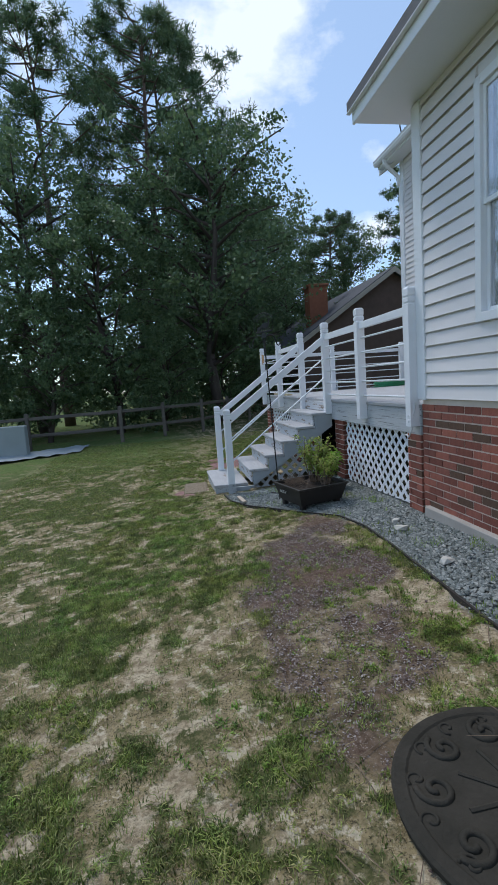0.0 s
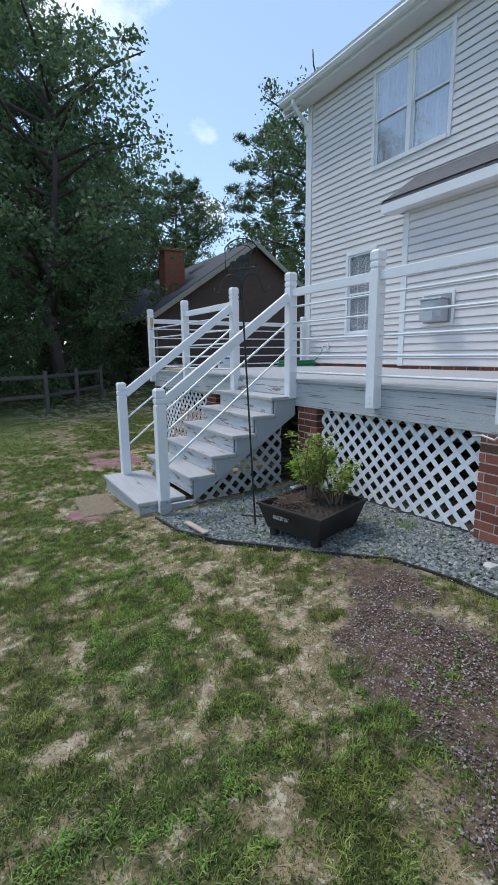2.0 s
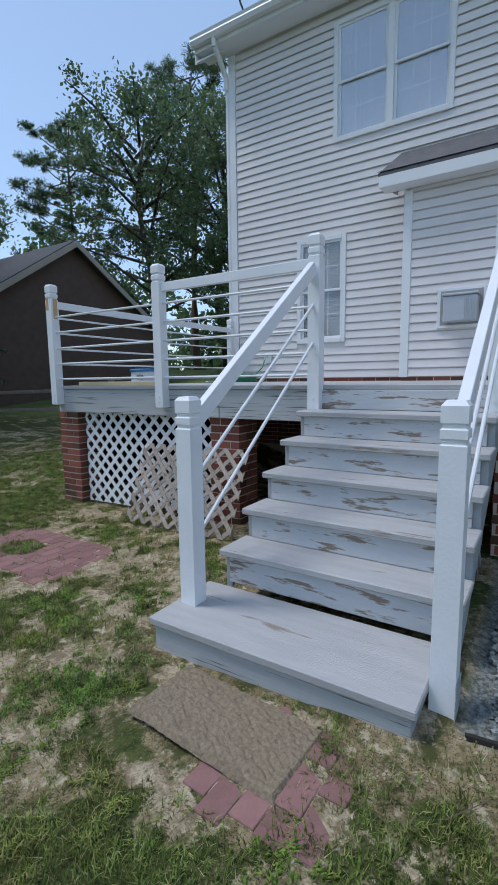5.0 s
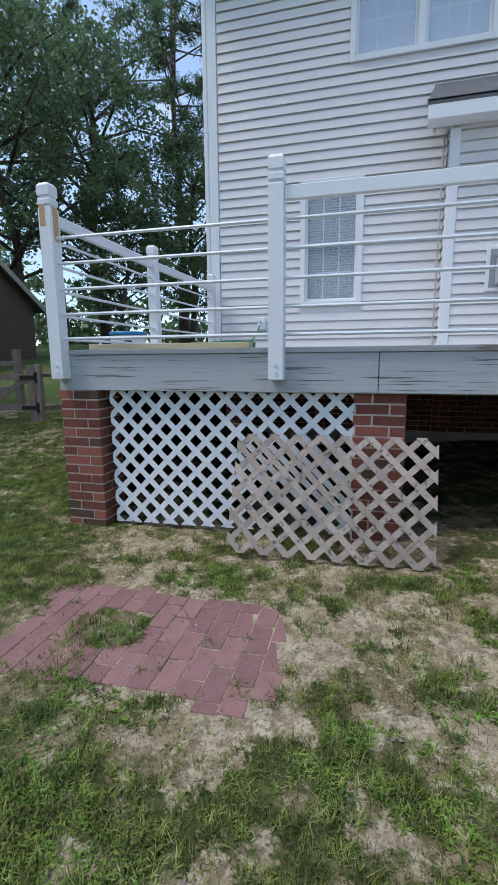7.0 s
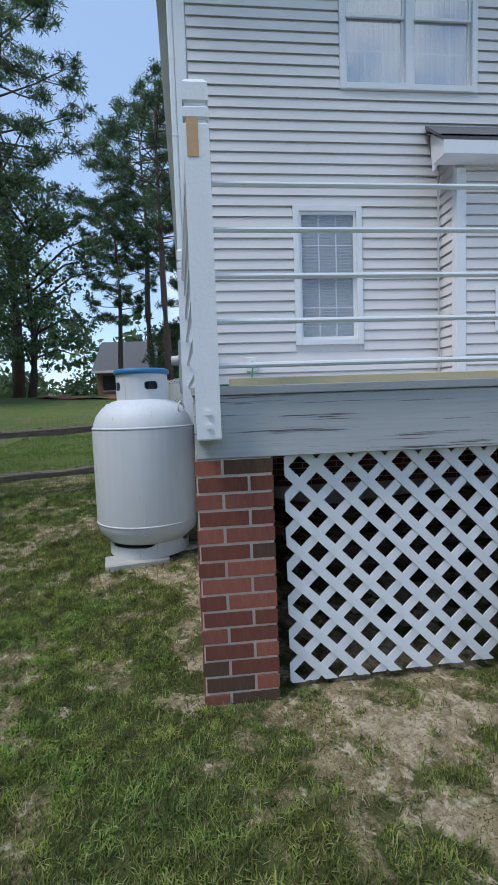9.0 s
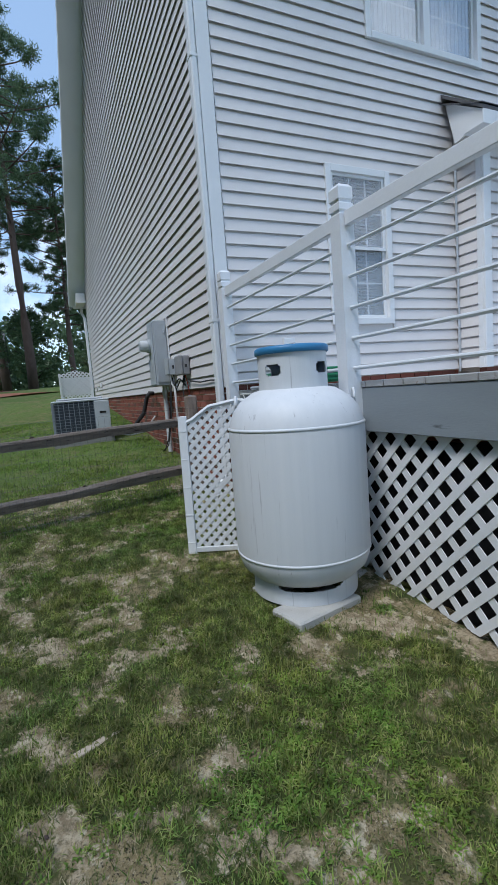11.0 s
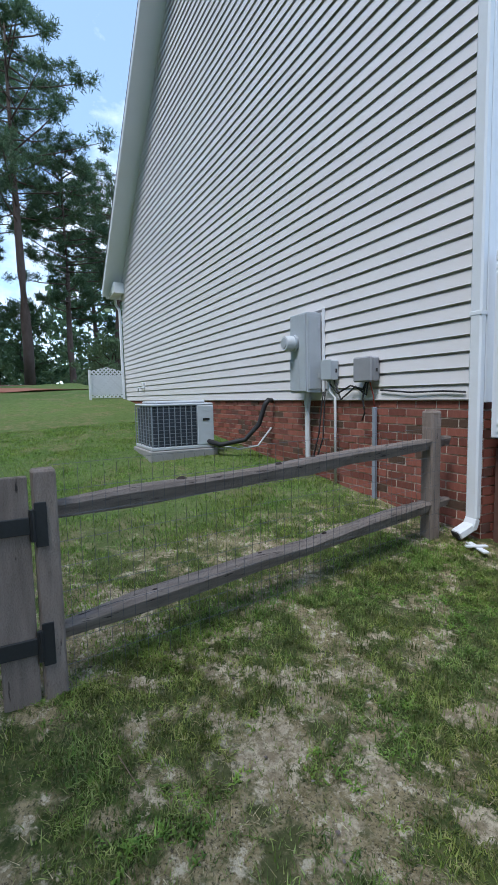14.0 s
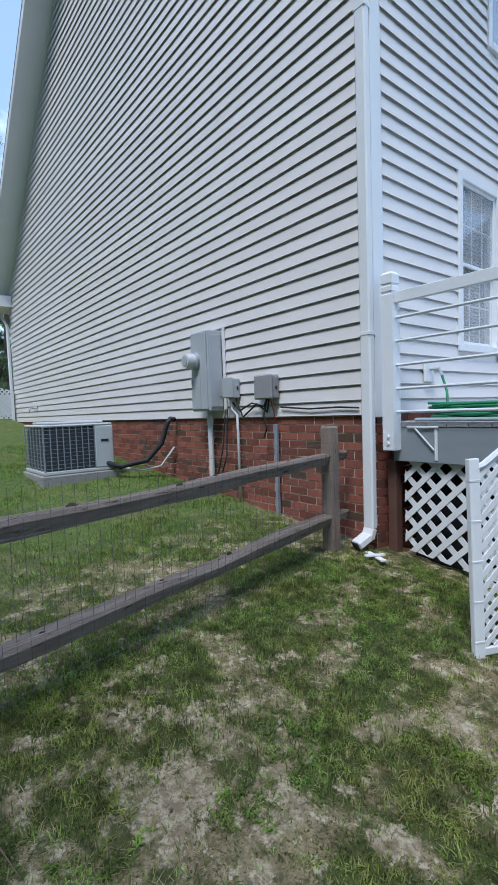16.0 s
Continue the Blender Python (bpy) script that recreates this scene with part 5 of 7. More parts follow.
for x, y, turn in ((1.515, 0.51, -78), (1.88, 0.50, -58), (1.86, 0.22, 24)):
    solo("concrete_block", bx((-0.215, -0.11, -0.075), (0.215, 0.11, 0.0), 0.010, pose(x, y, 0.174, 0, 0, turn)), CONCRETE, "pale concrete block under the propane tank", "block", group="blocks under the tank")

# white plastic lattice screen beside the tank
scr = thing("lattice_screen", 2.5, 0.8, 0.2, "white plastic lattice garden screen with an arched top", "lattice screen")
so, su, sn = Vector((2.47, 0.87, 0.20)), Vector((-0.45, -0.89, 0.0)).normalized(), Vector((-0.89, 0.45, 0)).normalized()
slean = Vector((0.04, -0.02, 1)).normalized()
scp = lambda u, o, z: tuple(so + su * u + slean * z - sn * o)
W, Hh = 0.72, 0.96
arch = [(0.03, 0.05), (W - 0.03, 0.05), (W - 0.03, Hh - 0.06), (W * 0.75, Hh + 0.02), (W * 0.5, Hh + 0.05), (W * 0.25, Hh + 0.02), (0.03, Hh - 0.06)]
lattice(scr, scp, arch, LATTICE, pitch=0.046, width=0.0255, thick=0.004)
rail_pts = [scp(u, 0.004, z) for u, z in ((0.0, Hh - 0.07), (0.06, Hh - 0.05), (W * 0.25, Hh + 0.03), (W * 0.5, Hh + 0.06), (W * 0.75, Hh + 0.03), (W - 0.06, Hh - 0.05), (W, Hh - 0.07))]
part("arched_rail", bent(bmesh.new(), rail_pts, 0.016, 6), LATTICE, scr)
part("bottom_rail", beam(bmesh.new(), scp(0, 0.004, 0.05), scp(W, 0.004, 0.05), 0.02, 0.035), LATTICE, scr)
for u in (0.0, W):
    part("stile", beam(bmesh.new(), scp(u, 0.004, -0.06), scp(u, 0.004, Hh - 0.02), 0.055, 0.03, up=tuple(sn)), LATTICE, scr)
    for z in np.linspace(0.1, Hh - 0.12, 5):
        part("clip", beam(bmesh.new(), scp(u - 0.028, 0.004, z), scp(u + 0.028, 0.004, z), 0.034, 0.014), LATTICE, scr)

# ---- split-rail fence and gate ----
fence = thing("rail_fence", 3.5, 1.7, 0.3, "weathered brown two-rail wooden fence with wire mesh", "fence")
fp, gp = Vector((3.76, 0.40, 0)), Vector((3.40, 2.92, 0))
part("post", bx((3.71, 0.35, 0.25), (3.81, 0.45, 1.265), 0.012), FENCEWOOD, fence)
for za, zb, h in ((1.035, 0.965, 0.085), (0.60, 0.47, 0.085)):
    a, b = Vector((fp.x + 0.03, fp.y - 0.20, za)), Vector((gp.x, gp.y, zb))
    bm = bmesh.new()
    n = 9
    rng = random.Random(int(za * 100))
    prev = None
    d = (b - a).normalized()
    side = d.cross(Vector((0, 0, 1))).normalized()
    for i in range(n):
        c = a.lerp(b, i / (n - 1)) + Vector((0, 0, rng.uniform(-0.008, 0.008)))
        hw, hh = 0.05 + rng.uniform(-0.005, 0.005), h / 2 + rng.uniform(-0.006, 0.006)
        if i in (0, n - 1):
            hw, hh = hw * 0.6, hh * 0.75
        loop = [bm.verts.new(c + side * (sx * hw) + Vector((0, 0, sz * hh))) for sx, sz in ((-0.45, -1), (0.45, -1), (1, 0.55), (0.75, 1), (-0.75, 1), (-1, 0.55))]
        if prev:
            for k in range(6):
                bm.faces.new((prev[k], prev[(k + 1) % 6], loop[(k + 1) % 6], loop[k]))
        else:
            bm.faces.new(loop[::-1])
        prev = loop
    bm.faces.new(prev)
    bmesh.ops.recalc_face_normals(bm, faces=bm.faces)
    rail = part("rail", bm, RAILWOOD, fence)
    for f in (0.22, 0.47, 0.58, 0.81):
        c = a.lerp(b, f + rng.uniform(-0.05, 0.05)) + side * rng.uniform(-0.02, 0.02)
        bm = bmesh.new()
        bmesh.ops.create_cone(bm, cap_ends=True, segments=10, radius1=rng.uniform(0.012, 0.02), radius2=0.006, depth=0.012, matrix=Matrix.Translation(c + Vector((0, 0, h / 2 - 0.001))) @ Matrix.Diagonal((0.8, 1.6, 1, 1)))
        part("knot", bm, KNOT, rail)
part("gate_post", bx((3.33, 2.885, 0.12), (3.42, 2.972, 1.135), 0.008, None), FENCEWOOD, fence)
WIRE = material("thin_grey_wire", (0.10, 0.10, 0.10), (0.16, 0.16, 0.16), 10, 0.5, 0.0, metal=0.6)
bm = bmesh.new()
off = Vector((-0.065, -0.012, 0))
for k in range(50):
    p = fp.lerp(gp, k / 49) + off
    tube(bm, (p.x, p.y, gz(p.x, p.y)), (p.x, p.y, 1.14), 0.0011, seg=3, caps=False)
for z in np.arange(0.25, 1.18, 0.10):
    a, b = fp + off + Vector((0, 0, z)), gp + off + Vector((0, 0, z))
    tube(bm, a, b, 0.0011, seg=3, caps=False)
part("wire_mesh", bm, WIRE, fence, "thin welded wire mesh")
gate = thing("wooden_gate", 3.36, 3.5, 0.2, "dark weathered board gate with black strap hinges", "gate")
part("stile", bx((3.335, 2.985, 0.22), (3.365, 3.115, 1.115), 0.004), FENCEWOOD, gate)
part("stile", bx((3.335, 4.07, 0.22), (3.365, 4.18, 1.115), 0.004), FENCEWOOD, gate)
part("diagonal_brace", beam(bmesh.new(), (3.40, 3.14, 0.92), (3.40, 4.04, 0.46), 0.03, 0.09), FENCEWOOD, gate)
for z in (0.46, 0.93):
    part("cross_rail", bx((3.366, 2.985, z - 0.05), (3.383, 4.18, z + 0.05), 0.004), FENCEWOOD, gate)
    hg = part("hinge", bx((3.322, 2.925, z - 0.085), (3.3295, 2.968, z + 0.085), 0.002), BLACK, gate, "black steel strap hinge")
    part("strap", bx((3.322, 2.985, z - 0.032), (3.334, 3.25, z + 0.032), 0.002), BLACK, hg)
    part("knuckle", tube(bmesh.new(), (3.322, 2.976, z - 0.06), (3.322, 2.976, z + 0.06), 0.011), BLACK, hg)

# tap, hose and bits at the deck end
spig = thing("garden_tap", 3.55, -0.57, 1.63, "small brass garden tap on a white plate", "tap")
part("plate", bx((3.53, -0.63, 1.58), (3.556, -0.51, 1.74), 0.004), TRIM, spig)
part("spout", bent(bmesh.new(), [(3.53, -0.57, 1.68), (3.45, -0.57, 1.68), (3.43, -0.57, 1.62)], 0.014), GALV, spig)
HOSE = material("green_hose", (0.02, 0.18, 0.08), (0.03, 0.26, 0.12), 8, 0.4, 0.05)
pts = [Vector((3.43, -0.57, 1.62)), Vector((3.38, -0.55, 1.5)), Vector((3.30, -0.42, 1.36))]
for k in range(126):
    a = k * math.tau / 18
    pts.append(Vector((2.95 + (0.38 + 0.01 * (k % 7)) * math.cos(a + 0.6), -0.34 + (0.25 + 0.009 * (k % 5)) * math.sin(a + 0.6), DECK_Z + 0.014 + 0.0009 * k)))
solo("garden_hose", bent(bmesh.new(), pts, 0.0105, 6), HOSE, "green garden hose coiled on the deck", "hose", smooth=True)
brk = thing("shelf_bracket", 3.13, 0.06, 1.02, "white metal angle bracket on the deck end board", "bracket")
part("upright", bx((3.12, 0.056, 1.02), (3.14, 0.064, 1.25), 0.002), TRIM, brk)
part("arm", bx((3.11, 0.0645, 1.238), (3.34, 0.072, 1.250), 0.002), TRIM, brk)
part("diagonal", beam(bmesh.new(), (3.28, 0.068, 1.235), (3.14, 0.068, 1.09), 0.007, 0.012), TRIM, brk)
solo("hose_tray", bx((2.55, -0.10, DECK_Z + 0.001), (3.35, -0.03, DECK_Z + 0.025), 0.01), GREYBOX, "grey metal tray at the deck edge", "tray")
for m, s in ((pose(3.43, 0.33, 0.36, 0, 4, -30), 0.27), (pose(3.42, 0.35, 0.375, 6, 0, 60), 0.14)):
    solo("broken_lattice_piece", bx((-s / 2, -0.02, 0), (s / 2, 0.02, 0.012), 0.002, m), LATTICE, "broken piece of white lattice on the ground", "debris", group="white debris")
solo("deck_post", bx((3.46, -0.05, 0.2), (3.53, 0.03, 1.0), 0.006), material("brown_treated_post", (0.09, 0.045, 0.033), (0.15, 0.075, 0.055), 6, 0.85, 0.3), "brown wooden post under the deck end", "post")

# window air conditioner in the bump-out
vac = thing("window_air_conditioner", BUMP_X, -3.6, 1.95, "small white air conditioner set in the bump-out wall", "air conditioner")
part("frame", bx((BUMP_X - 0.05, -3.80, 1.92), (BUMP_X - 0.021, -3.24, 2.40), 0.004), TRIM, vac)
part("body", bx((BUMP_X - 0.22, -3.72, 1.98), (BUMP_X - 0.052, -3.34, 2.28), 0.012), GREYBOX, vac, "weathered grey metal case")
part("inner_panel", bx((BUMP_X - 0.0515, -3.76, 1.955), (BUMP_X - 0.0505, -3.28, 2.365), 0), BLIND, vac, "dark grey filler panel")
part("top_cover", bx((BUMP_X - 0.235, -3.73, 2.282), (BUMP_X - 0.052, -3.33, 2.31), 0.008), GREYBOX, vac)
for k in range(8):
    y = -3.71 + k * 0.018
    part("louvre", bx((BUMP_X - 0.226, y, 2.0), (BUMP_X - 0.2205, y + 0.008, 2.24), 0), GREYBOX, vac)
solo("roof_pipe", bent(bmesh.new(), [(3.42, -0.32, 6.46), (3.42, -0.31, 6.66), (3.41, -0.20, 6.95), (3.40, -0.18, 7.22)], 0.014), BLACK, "thin bent dark pipe on the roof edge", "pipe", smooth=True)
solo("cable", bent(bmesh.new(), [(-0.0, -6.60, 1.30), (-0.03, -6.58, 1.05), (-0.02, -6.50, 0.975), (0.03, -6.38, 0.985), (0.05, -6.3, 0.97)], 0.008, 6), PVC, "loose white cable at the deck corner", "cable", smooth=True)


# ---- things in the garden ----
PLASTIC = material("dark_brown_plastic", (0.018, 0.015, 0.013), (0.035, 0.03, 0.027), 6, 0.55, 0.08, 60)
LEAF = island_material("shrub_leaves", [(0.20, 0.30, 0.05), (0.32, 0.41, 0.085), (0.48, 0.50, 0.16), (0.16, 0.25, 0.05)], 0.55, 0.4, 0.35)
LEAF_DARK = island_material("dark_shrub_leaves", [(0.05, 0.085, 0.035), (0.08, 0.12, 0.05), (0.11, 0.155, 0.06)], 0.55, 0.4, 0.3)
LEAFBRIGHT = island_material("bright_leaves", [(0.19, 0.35, 0.04), (0.28, 0.45, 0.06), (0.35, 0.50, 0.09)], 0.5, 0.4, 0.35)
TWIG = material("dry_twig", (0.12, 0.08, 0.055), (0.22, 0.16, 0.11), 10, 0.9, 0.2)


def leaf(bm, p, d, up, l, w):
    """One leaf, folded along its middle."""
    s = d.cross(up).normalized()
    n = s.cross(d).normalized()
    a, b = bm.verts.new(p), bm.verts.new(p + d * l - n * l * 0.15)
    m = p + d * l * 0.45
    c, e = bm.verts.new(m + s * w / 2 + n * w * 0.2), bm.verts.new(m - s * w / 2 + n * w * 0.2)
    bm.faces.new((a, c, b))
    bm.faces.new((a, b, e))


def shrub(name, base, height, spread, stems, mat, label, seed, lsize=0.05, bare=0.25, per=26):
    rng = random.Random(seed)
    t = thing(name, *base, label, "plant")
    sb, lb = bmesh.new(), bmesh.new()
    for i in range(stems):
        a, lean = rng.uniform(0, math.tau), rng.uniform(0.1, 1.0) * spread
        h = height * rng.uniform(0.65, 1.0)
        b0 = Vector(base) + Vector((math.cos(a), math.sin(a), 0)) * spread * 0.3 * rng.random()
        tip = b0 + Vector((math.cos(a) * lean, math.sin(a) * lean, h))
        mid = b0.lerp(tip, 0.5) + Vector((rng.uniform(-0.04, 0.04), rng.uniform(-0.04, 0.04), 0.03))
        bent(sb, [b0, mid, tip], [0.006, 0.004, 0.002], 5)
        leafy = rng.random() > bare
        for k in range(per if leafy else per // 4):
            f = rng.uniform(0.3, 1.0)
            p = b0.lerp(mid, f * 2) if f < 0.5 else mid.lerp(tip, f * 2 - 1)
            d = Vector((rng.uniform(-1, 1), rng.uniform(-1, 1), rng.uniform(-0.3, 0.7))).normalized()
            leaf(lb, p + d * 0.012, d, Vector((0, 0, 1)), lsize * rng.uniform(0.6, 1.3), lsize * 0.55)
    part("branchwork", sb, TWIG, t)["kind"] = "stuff"
    part("leaves", lb, mat, t)
    return t


# planter box
pn, pl, pr = Vector((-0.925, -5.865, 0)), Vector((-1.055, -5.335, 0)), Vector((-0.36, -5.69, 0))
ua, ub = (pl - pn), (pr - pn)
pc = pn + ua / 2 + ub / 2
pz = gz(pc.x, pc.y) + 0.03
planter = thing("planter_box", pc.x, pc.y, pz, "dark brown plastic planter box with soil and dead stems", "planter")
pw, pd = ua.length, ub.length
M_pl = Matrix.Translation((pc.x, pc.y, pz)) @ Matrix((ua.normalized(), ub.normalized(), Vector((0, 0, 1)))).transposed().to_4x4() @ Matrix.Diagonal((1, 1, 0.8, 1))
ho, hi_ = (pw / 2 - 0.035, pd / 2 - 0.03), (pw / 2 + 0.02, pd / 2 + 0.02)
bm = bmesh.new()
rings = [(ho[0], ho[1], 0.03), (hi_[0], hi_[1], 0.25), (hi_[0] + 0.012, hi_[1] + 0.012, 0.255), (hi_[0] + 0.012, hi_[1] + 0.012, 0.275), (hi_[0] - 0.012, hi_[1] - 0.012, 0.275), (hi_[0] - 0.02, hi_[1] - 0.02, 0.20)]
loops = [[bm.verts.new(M_pl @ Vector((sx * a, sy * b, z))) for sx, sy in ((-1, -1), (1, -1), (1, 1), (-1, 1))] for a, b, z in rings]
for a, b in zip(loops, loops[1:]):
    for k in range(4):
        bm.faces.new((a[k], a[(k + 1) % 4], b[(k + 1) % 4], b[k]))
bm.faces.new(loops[0][::-1])
bmesh.ops.recalc_face_normals(bm, faces=bm.faces)
part("tub", bm, PLASTIC, planter)
bm = bmesh.new()
bmesh.ops.create_grid(bm, x_segments=22, y_segments=20, size=1.0)
rng = random.Random(4)
for v in bm.verts:
    v.co = M_pl @ Vector((v.co.x * (hi_[0] - 0.018), v.co.y * (hi_[1] - 0.018), 0.225 + rng.uniform(-0.012, 0.018)))
part("soil", bm, material("dark_potting_soil", (0.02, 0.015, 0.012), (0.065, 0.047, 0.035), 20, 0.95, 0.7, 90), planter, "dark potting soil with dead stems")
for sx in (-1, 1):
    for sy in (-1, 1):
        part("foot", bx((sx * (ho[0] - 0.04) - 0.03, sy * (ho[1] - 0.04) - 0.03, -0.05), (sx * (ho[0] - 0.04) + 0.03, sy * (ho[1] - 0.04) + 0.03, 0.035), 0.006, M_pl), PLASTIC, planter)
part("sticker", bx((-0.02, -hi_[1] + 0.012 - 0.024, 0.165), (0.13, -hi_[1] + 0.012 - 0.018, 0.20), 0, M_pl), material("worn_sticker", (0.16, 0.165, 0.15), (0.34, 0.35, 0.33), 20, 0.6, 0.0, spots=(0.03, 0.03, 0.03), spot_scale=28, spot_at=0.5), planter, "worn pale sticker with unreadable marks")
bm = bmesh.new()
for k in range(260):
    c = M_pl @ Vector((rng.gauss(0.13, 0.06), rng.gauss(-0.12, 0.06), 0.25 + abs(rng.gauss(0, 0.035))))
    d = Vector((rng.uniform(-1, 1), rng.uniform(-1, 1), rng.uniform(-0.5, 0.6))).normalized() * rng.uniform(0.04, 0.12)
    tube(bm, c, c + d, 0.0014, seg=3, caps=False)
part("straw_tangle", bm, TWIG, planter, "tangle of dry brown stems")["kind"] = "stuff"
shrub("shrub", tuple(M_pl @ Vector((0.10, 0.12, 0.22))), 0.56, 0.24, 20, LEAF, "leggy yellow-green shrub growing from the planter box", 11, 0.046, 0.15, 60)
shrub("shrub", tuple(M_pl @ Vector((-0.12, 0.15, 0.22))), 0.40, 0.17, 12, LEAF, "small leggy yellow-green shrub in the planter box", 13, 0.045, 0.3, 46)
pot = thing("flower_pot", -0.32, -4.98, gz(-0.3, -4.98), "white rectangular plastic flower pot", "flower pot")
bm = bmesh.new()
rings = [(0.10, 0.08, 0.0), (0.125, 0.10, 0.15), (0.135, 0.11, 0.152), (0.135, 0.11, 0.165), (0.118, 0.094, 0.165), (0.11, 0.088, 0.12)]
loops = [[bm.verts.new((-0.32 + sx * a, -4.98 + sy * b, gz(-0.3, -4.98) + z)) for sx, sy in ((-1, -1), (1, -1), (1, 1), (-1, 1))] for a, b, z in rings]
for a, b in zip(loops, loops[1:]):
    for k in range(4):
        bm.faces.new((a[k], a[(k + 1) % 4], b[(k + 1) % 4], b[k]))
bm.faces.new(loops[0][::-1])
bm.faces.new(loops[-1])
part("pot", bm, PVC, pot)
shrub("pot_plant", (-0.32, -4.98, gz(-0.3, -4.98) + 0.12), 0.36, 0.20, 28, LEAFBRIGHT, "bright green leafy plant in the white pot", 21, 0.06, 0.0, 36)

# shepherd's hook with a sign
hook = thing("garden_hook", -0.97, -5.10, gz(-0.97, -5.1), "tall black metal double garden hook with a welcome sign", "garden hook")
hb, ht = Vector((-0.97, -5.10, 0.12)), Vector((-1.02, -5.01, 2.08))
hu = Vector((0.72, -0.67, 0)).normalized()
part("pole", tube(bmesh.new(), hb, ht, 0.0075), BLACK, hook)
part("foot_bar", beam(bmesh.new(), hb + Vector((0, 0, 0.11)) - hu * 0.12, hb + Vector((0, 0, 0.11)) + hu * 0.12, 0.014, 0.012), BLACK, hook)
for s in (-1, 1):
    pts = [ht + hu * (s * a * 0.78) + Vector((0, 0, b * 0.85)) for a, b in ((0.008, -0.16), (0.010, -0.04), (0.03, 0.03), (0.075, 0.065), (0.13, 0.06), (0.18, 0.02), (0.205, -0.04), (0.22, -0.085), (0.245, -0.10), (0.268, -0.08), (0.27, -0.045))]
    part("hook_arm", bent(bmesh.new(), pts, 0.0065, 6), BLACK, hook, smooth=True)
sc = ht + Vector((0, 0, 0.05))
sp = lambda u, z: sc + hu * (u * 0.84) + Vector((0, 0, z * 0.84))
part("star", tube(bmesh.new(), sp(0, 0.0) - hu.cross(Vector((0, 0, 1))) * 0.004, sp(0, 0.0) + hu.cross(Vector((0, 0, 1))) * 0.004, 0.032, seg=16), BLACK, hook, "round medallion")
sign = part("sign_frame", bent(bmesh.new(), [sp(-0.145, 0.05), sp(-0.147, 0.235), sp(-0.10, 0.280), sp(-0.05, 0.302), sp(0, 0.309), sp(0.05, 0.302), sp(0.10, 0.280), sp(0.147, 0.235), sp(0.145, 0.05)], 0.005, 6), BLACK, hook)
part("ground_bar", beam(bmesh.new(), sp(-0.12, 0.045), sp(0.13, 0.055), 0.008, 0.02), BLACK, sign)
part("inner_arc", bent(bmesh.new(), [sp(-0.115, 0.20), sp(-0.06, 0.245), sp(0, 0.258), sp(0.06, 0.245), sp(0.115, 0.20)], 0.0035, 6), BLACK, sign)
nrm = hu.cross(Vector((0, 0, 1))).normalized() * 0.004
for cu, cz, w, h, n in ((0.03, 0.135, 0.06, 0.035, 4), (-0.07, 0.10, 0.032, 0.02, 4)):
    bm = bmesh.new()
    ring = [sp(cu + w * math.cos(a), cz + h * math.sin(a)) for a in np.linspace(0, math.tau, 16, endpoint=False)]
    prism(bm, ring, nrm)
    for k in range(n):
        u = cu - w * 0.75 + k * w * 1.5 / (n - 1)
        prism(bm, [sp(u - 0.006, 0.055), sp(u + 0.006, 0.055), sp(u + 0.008, cz), sp(u - 0.008, cz)], nrm)
    prism(bm, [sp(cu + w * 0.6, cz), sp(cu + w * 1.0, cz + h * 0.2), sp(cu + w * 1.25, cz + h * 2.1), sp(cu + w * 0.9, cz + h * 2.0)], nrm)
    part("silhouette", bm, BLACK, sign, "plain black cut-out shape")
for i, ch in enumerate("WELCOME"):
    cu = bpy.data.curves.new("letter", "FONT")
    cu.body, cu.size, cu.align_x, cu.extrude = ch, 0.037, "CENTER", 0.0025
    tmp = bpy.data.objects.new("letter", cu)
    me = bpy.data.meshes.new_from_object(tmp)
    a = radians(25.5 - i * 8.5)
    rad = 0.24
    c = sp(-rad * math.sin(a), 0.026 + rad * math.cos(a))
    back = hu.cross(Vector((0, 0, 1))).normalized()
    m = Matrix((hu, Vector((0, 0, 1)), back)).transposed().to_4x4()
    m.translation = c
    me.transform(m @ Matrix.Rotation(a, 4, "Z"))
    me.materials.append(BLACK)
    tagged(hang(new("letter", me), sign))
    bpy.data.objects.remove(tmp)
    bpy.data.curves.remove(cu)

# bed edging, stones and a stick
bm = bmesh.new()
pts = []
for a, b in zip(BED[:-1], BED[1:]):
    n = max(2, int((Vector(b) - Vector(a)).length / 0.12))
    pts += [Vector(a).lerp(Vector(b), k / n) for k in range(n)]
prev = None
for p in pts:
    z = gz(p.x, p.y)
    loop = [bm.verts.new((p.x + dx, p.y + dx * 0.4, z + dz)) for dx, dz in ((-0.008, -0.05), (-0.008, 0.018), (0.008, 0.018), (0.008, -0.05))]
    if prev:
        for k in range(4):
            bm.faces.new((prev[k], prev[(k + 1) % 4], loop[(k + 1) % 4], loop[k]))
    prev = loop
solo("bed_edging", bm, PLASTIC, "black plastic edging strip round the gravel bed", "edging", "structure")


def stone(bm, c, r, rng, flat=0.6):
    m = Matrix.Translation(c) @ Euler((rng.uniform(-0.4, 0.4), rng.uniform(-0.4, 0.4), rng.uniform(0, 6.3))).to_matrix().to_4x4() @ Matrix.Diagonal((r * rng.uniform(0.8, 1.3), r * rng.uniform(0.7, 1.0), r * flat, 1))
    made = bmesh.ops.create_icosphere(bm, subdivisions=1, radius=1.0, matrix=m)
    for v in made["verts"]:
        v.co += Vector((rng.uniform(-1, 1), rng.uniform(-1, 1), rng.uniform(-1, 1))) * r * 0.16


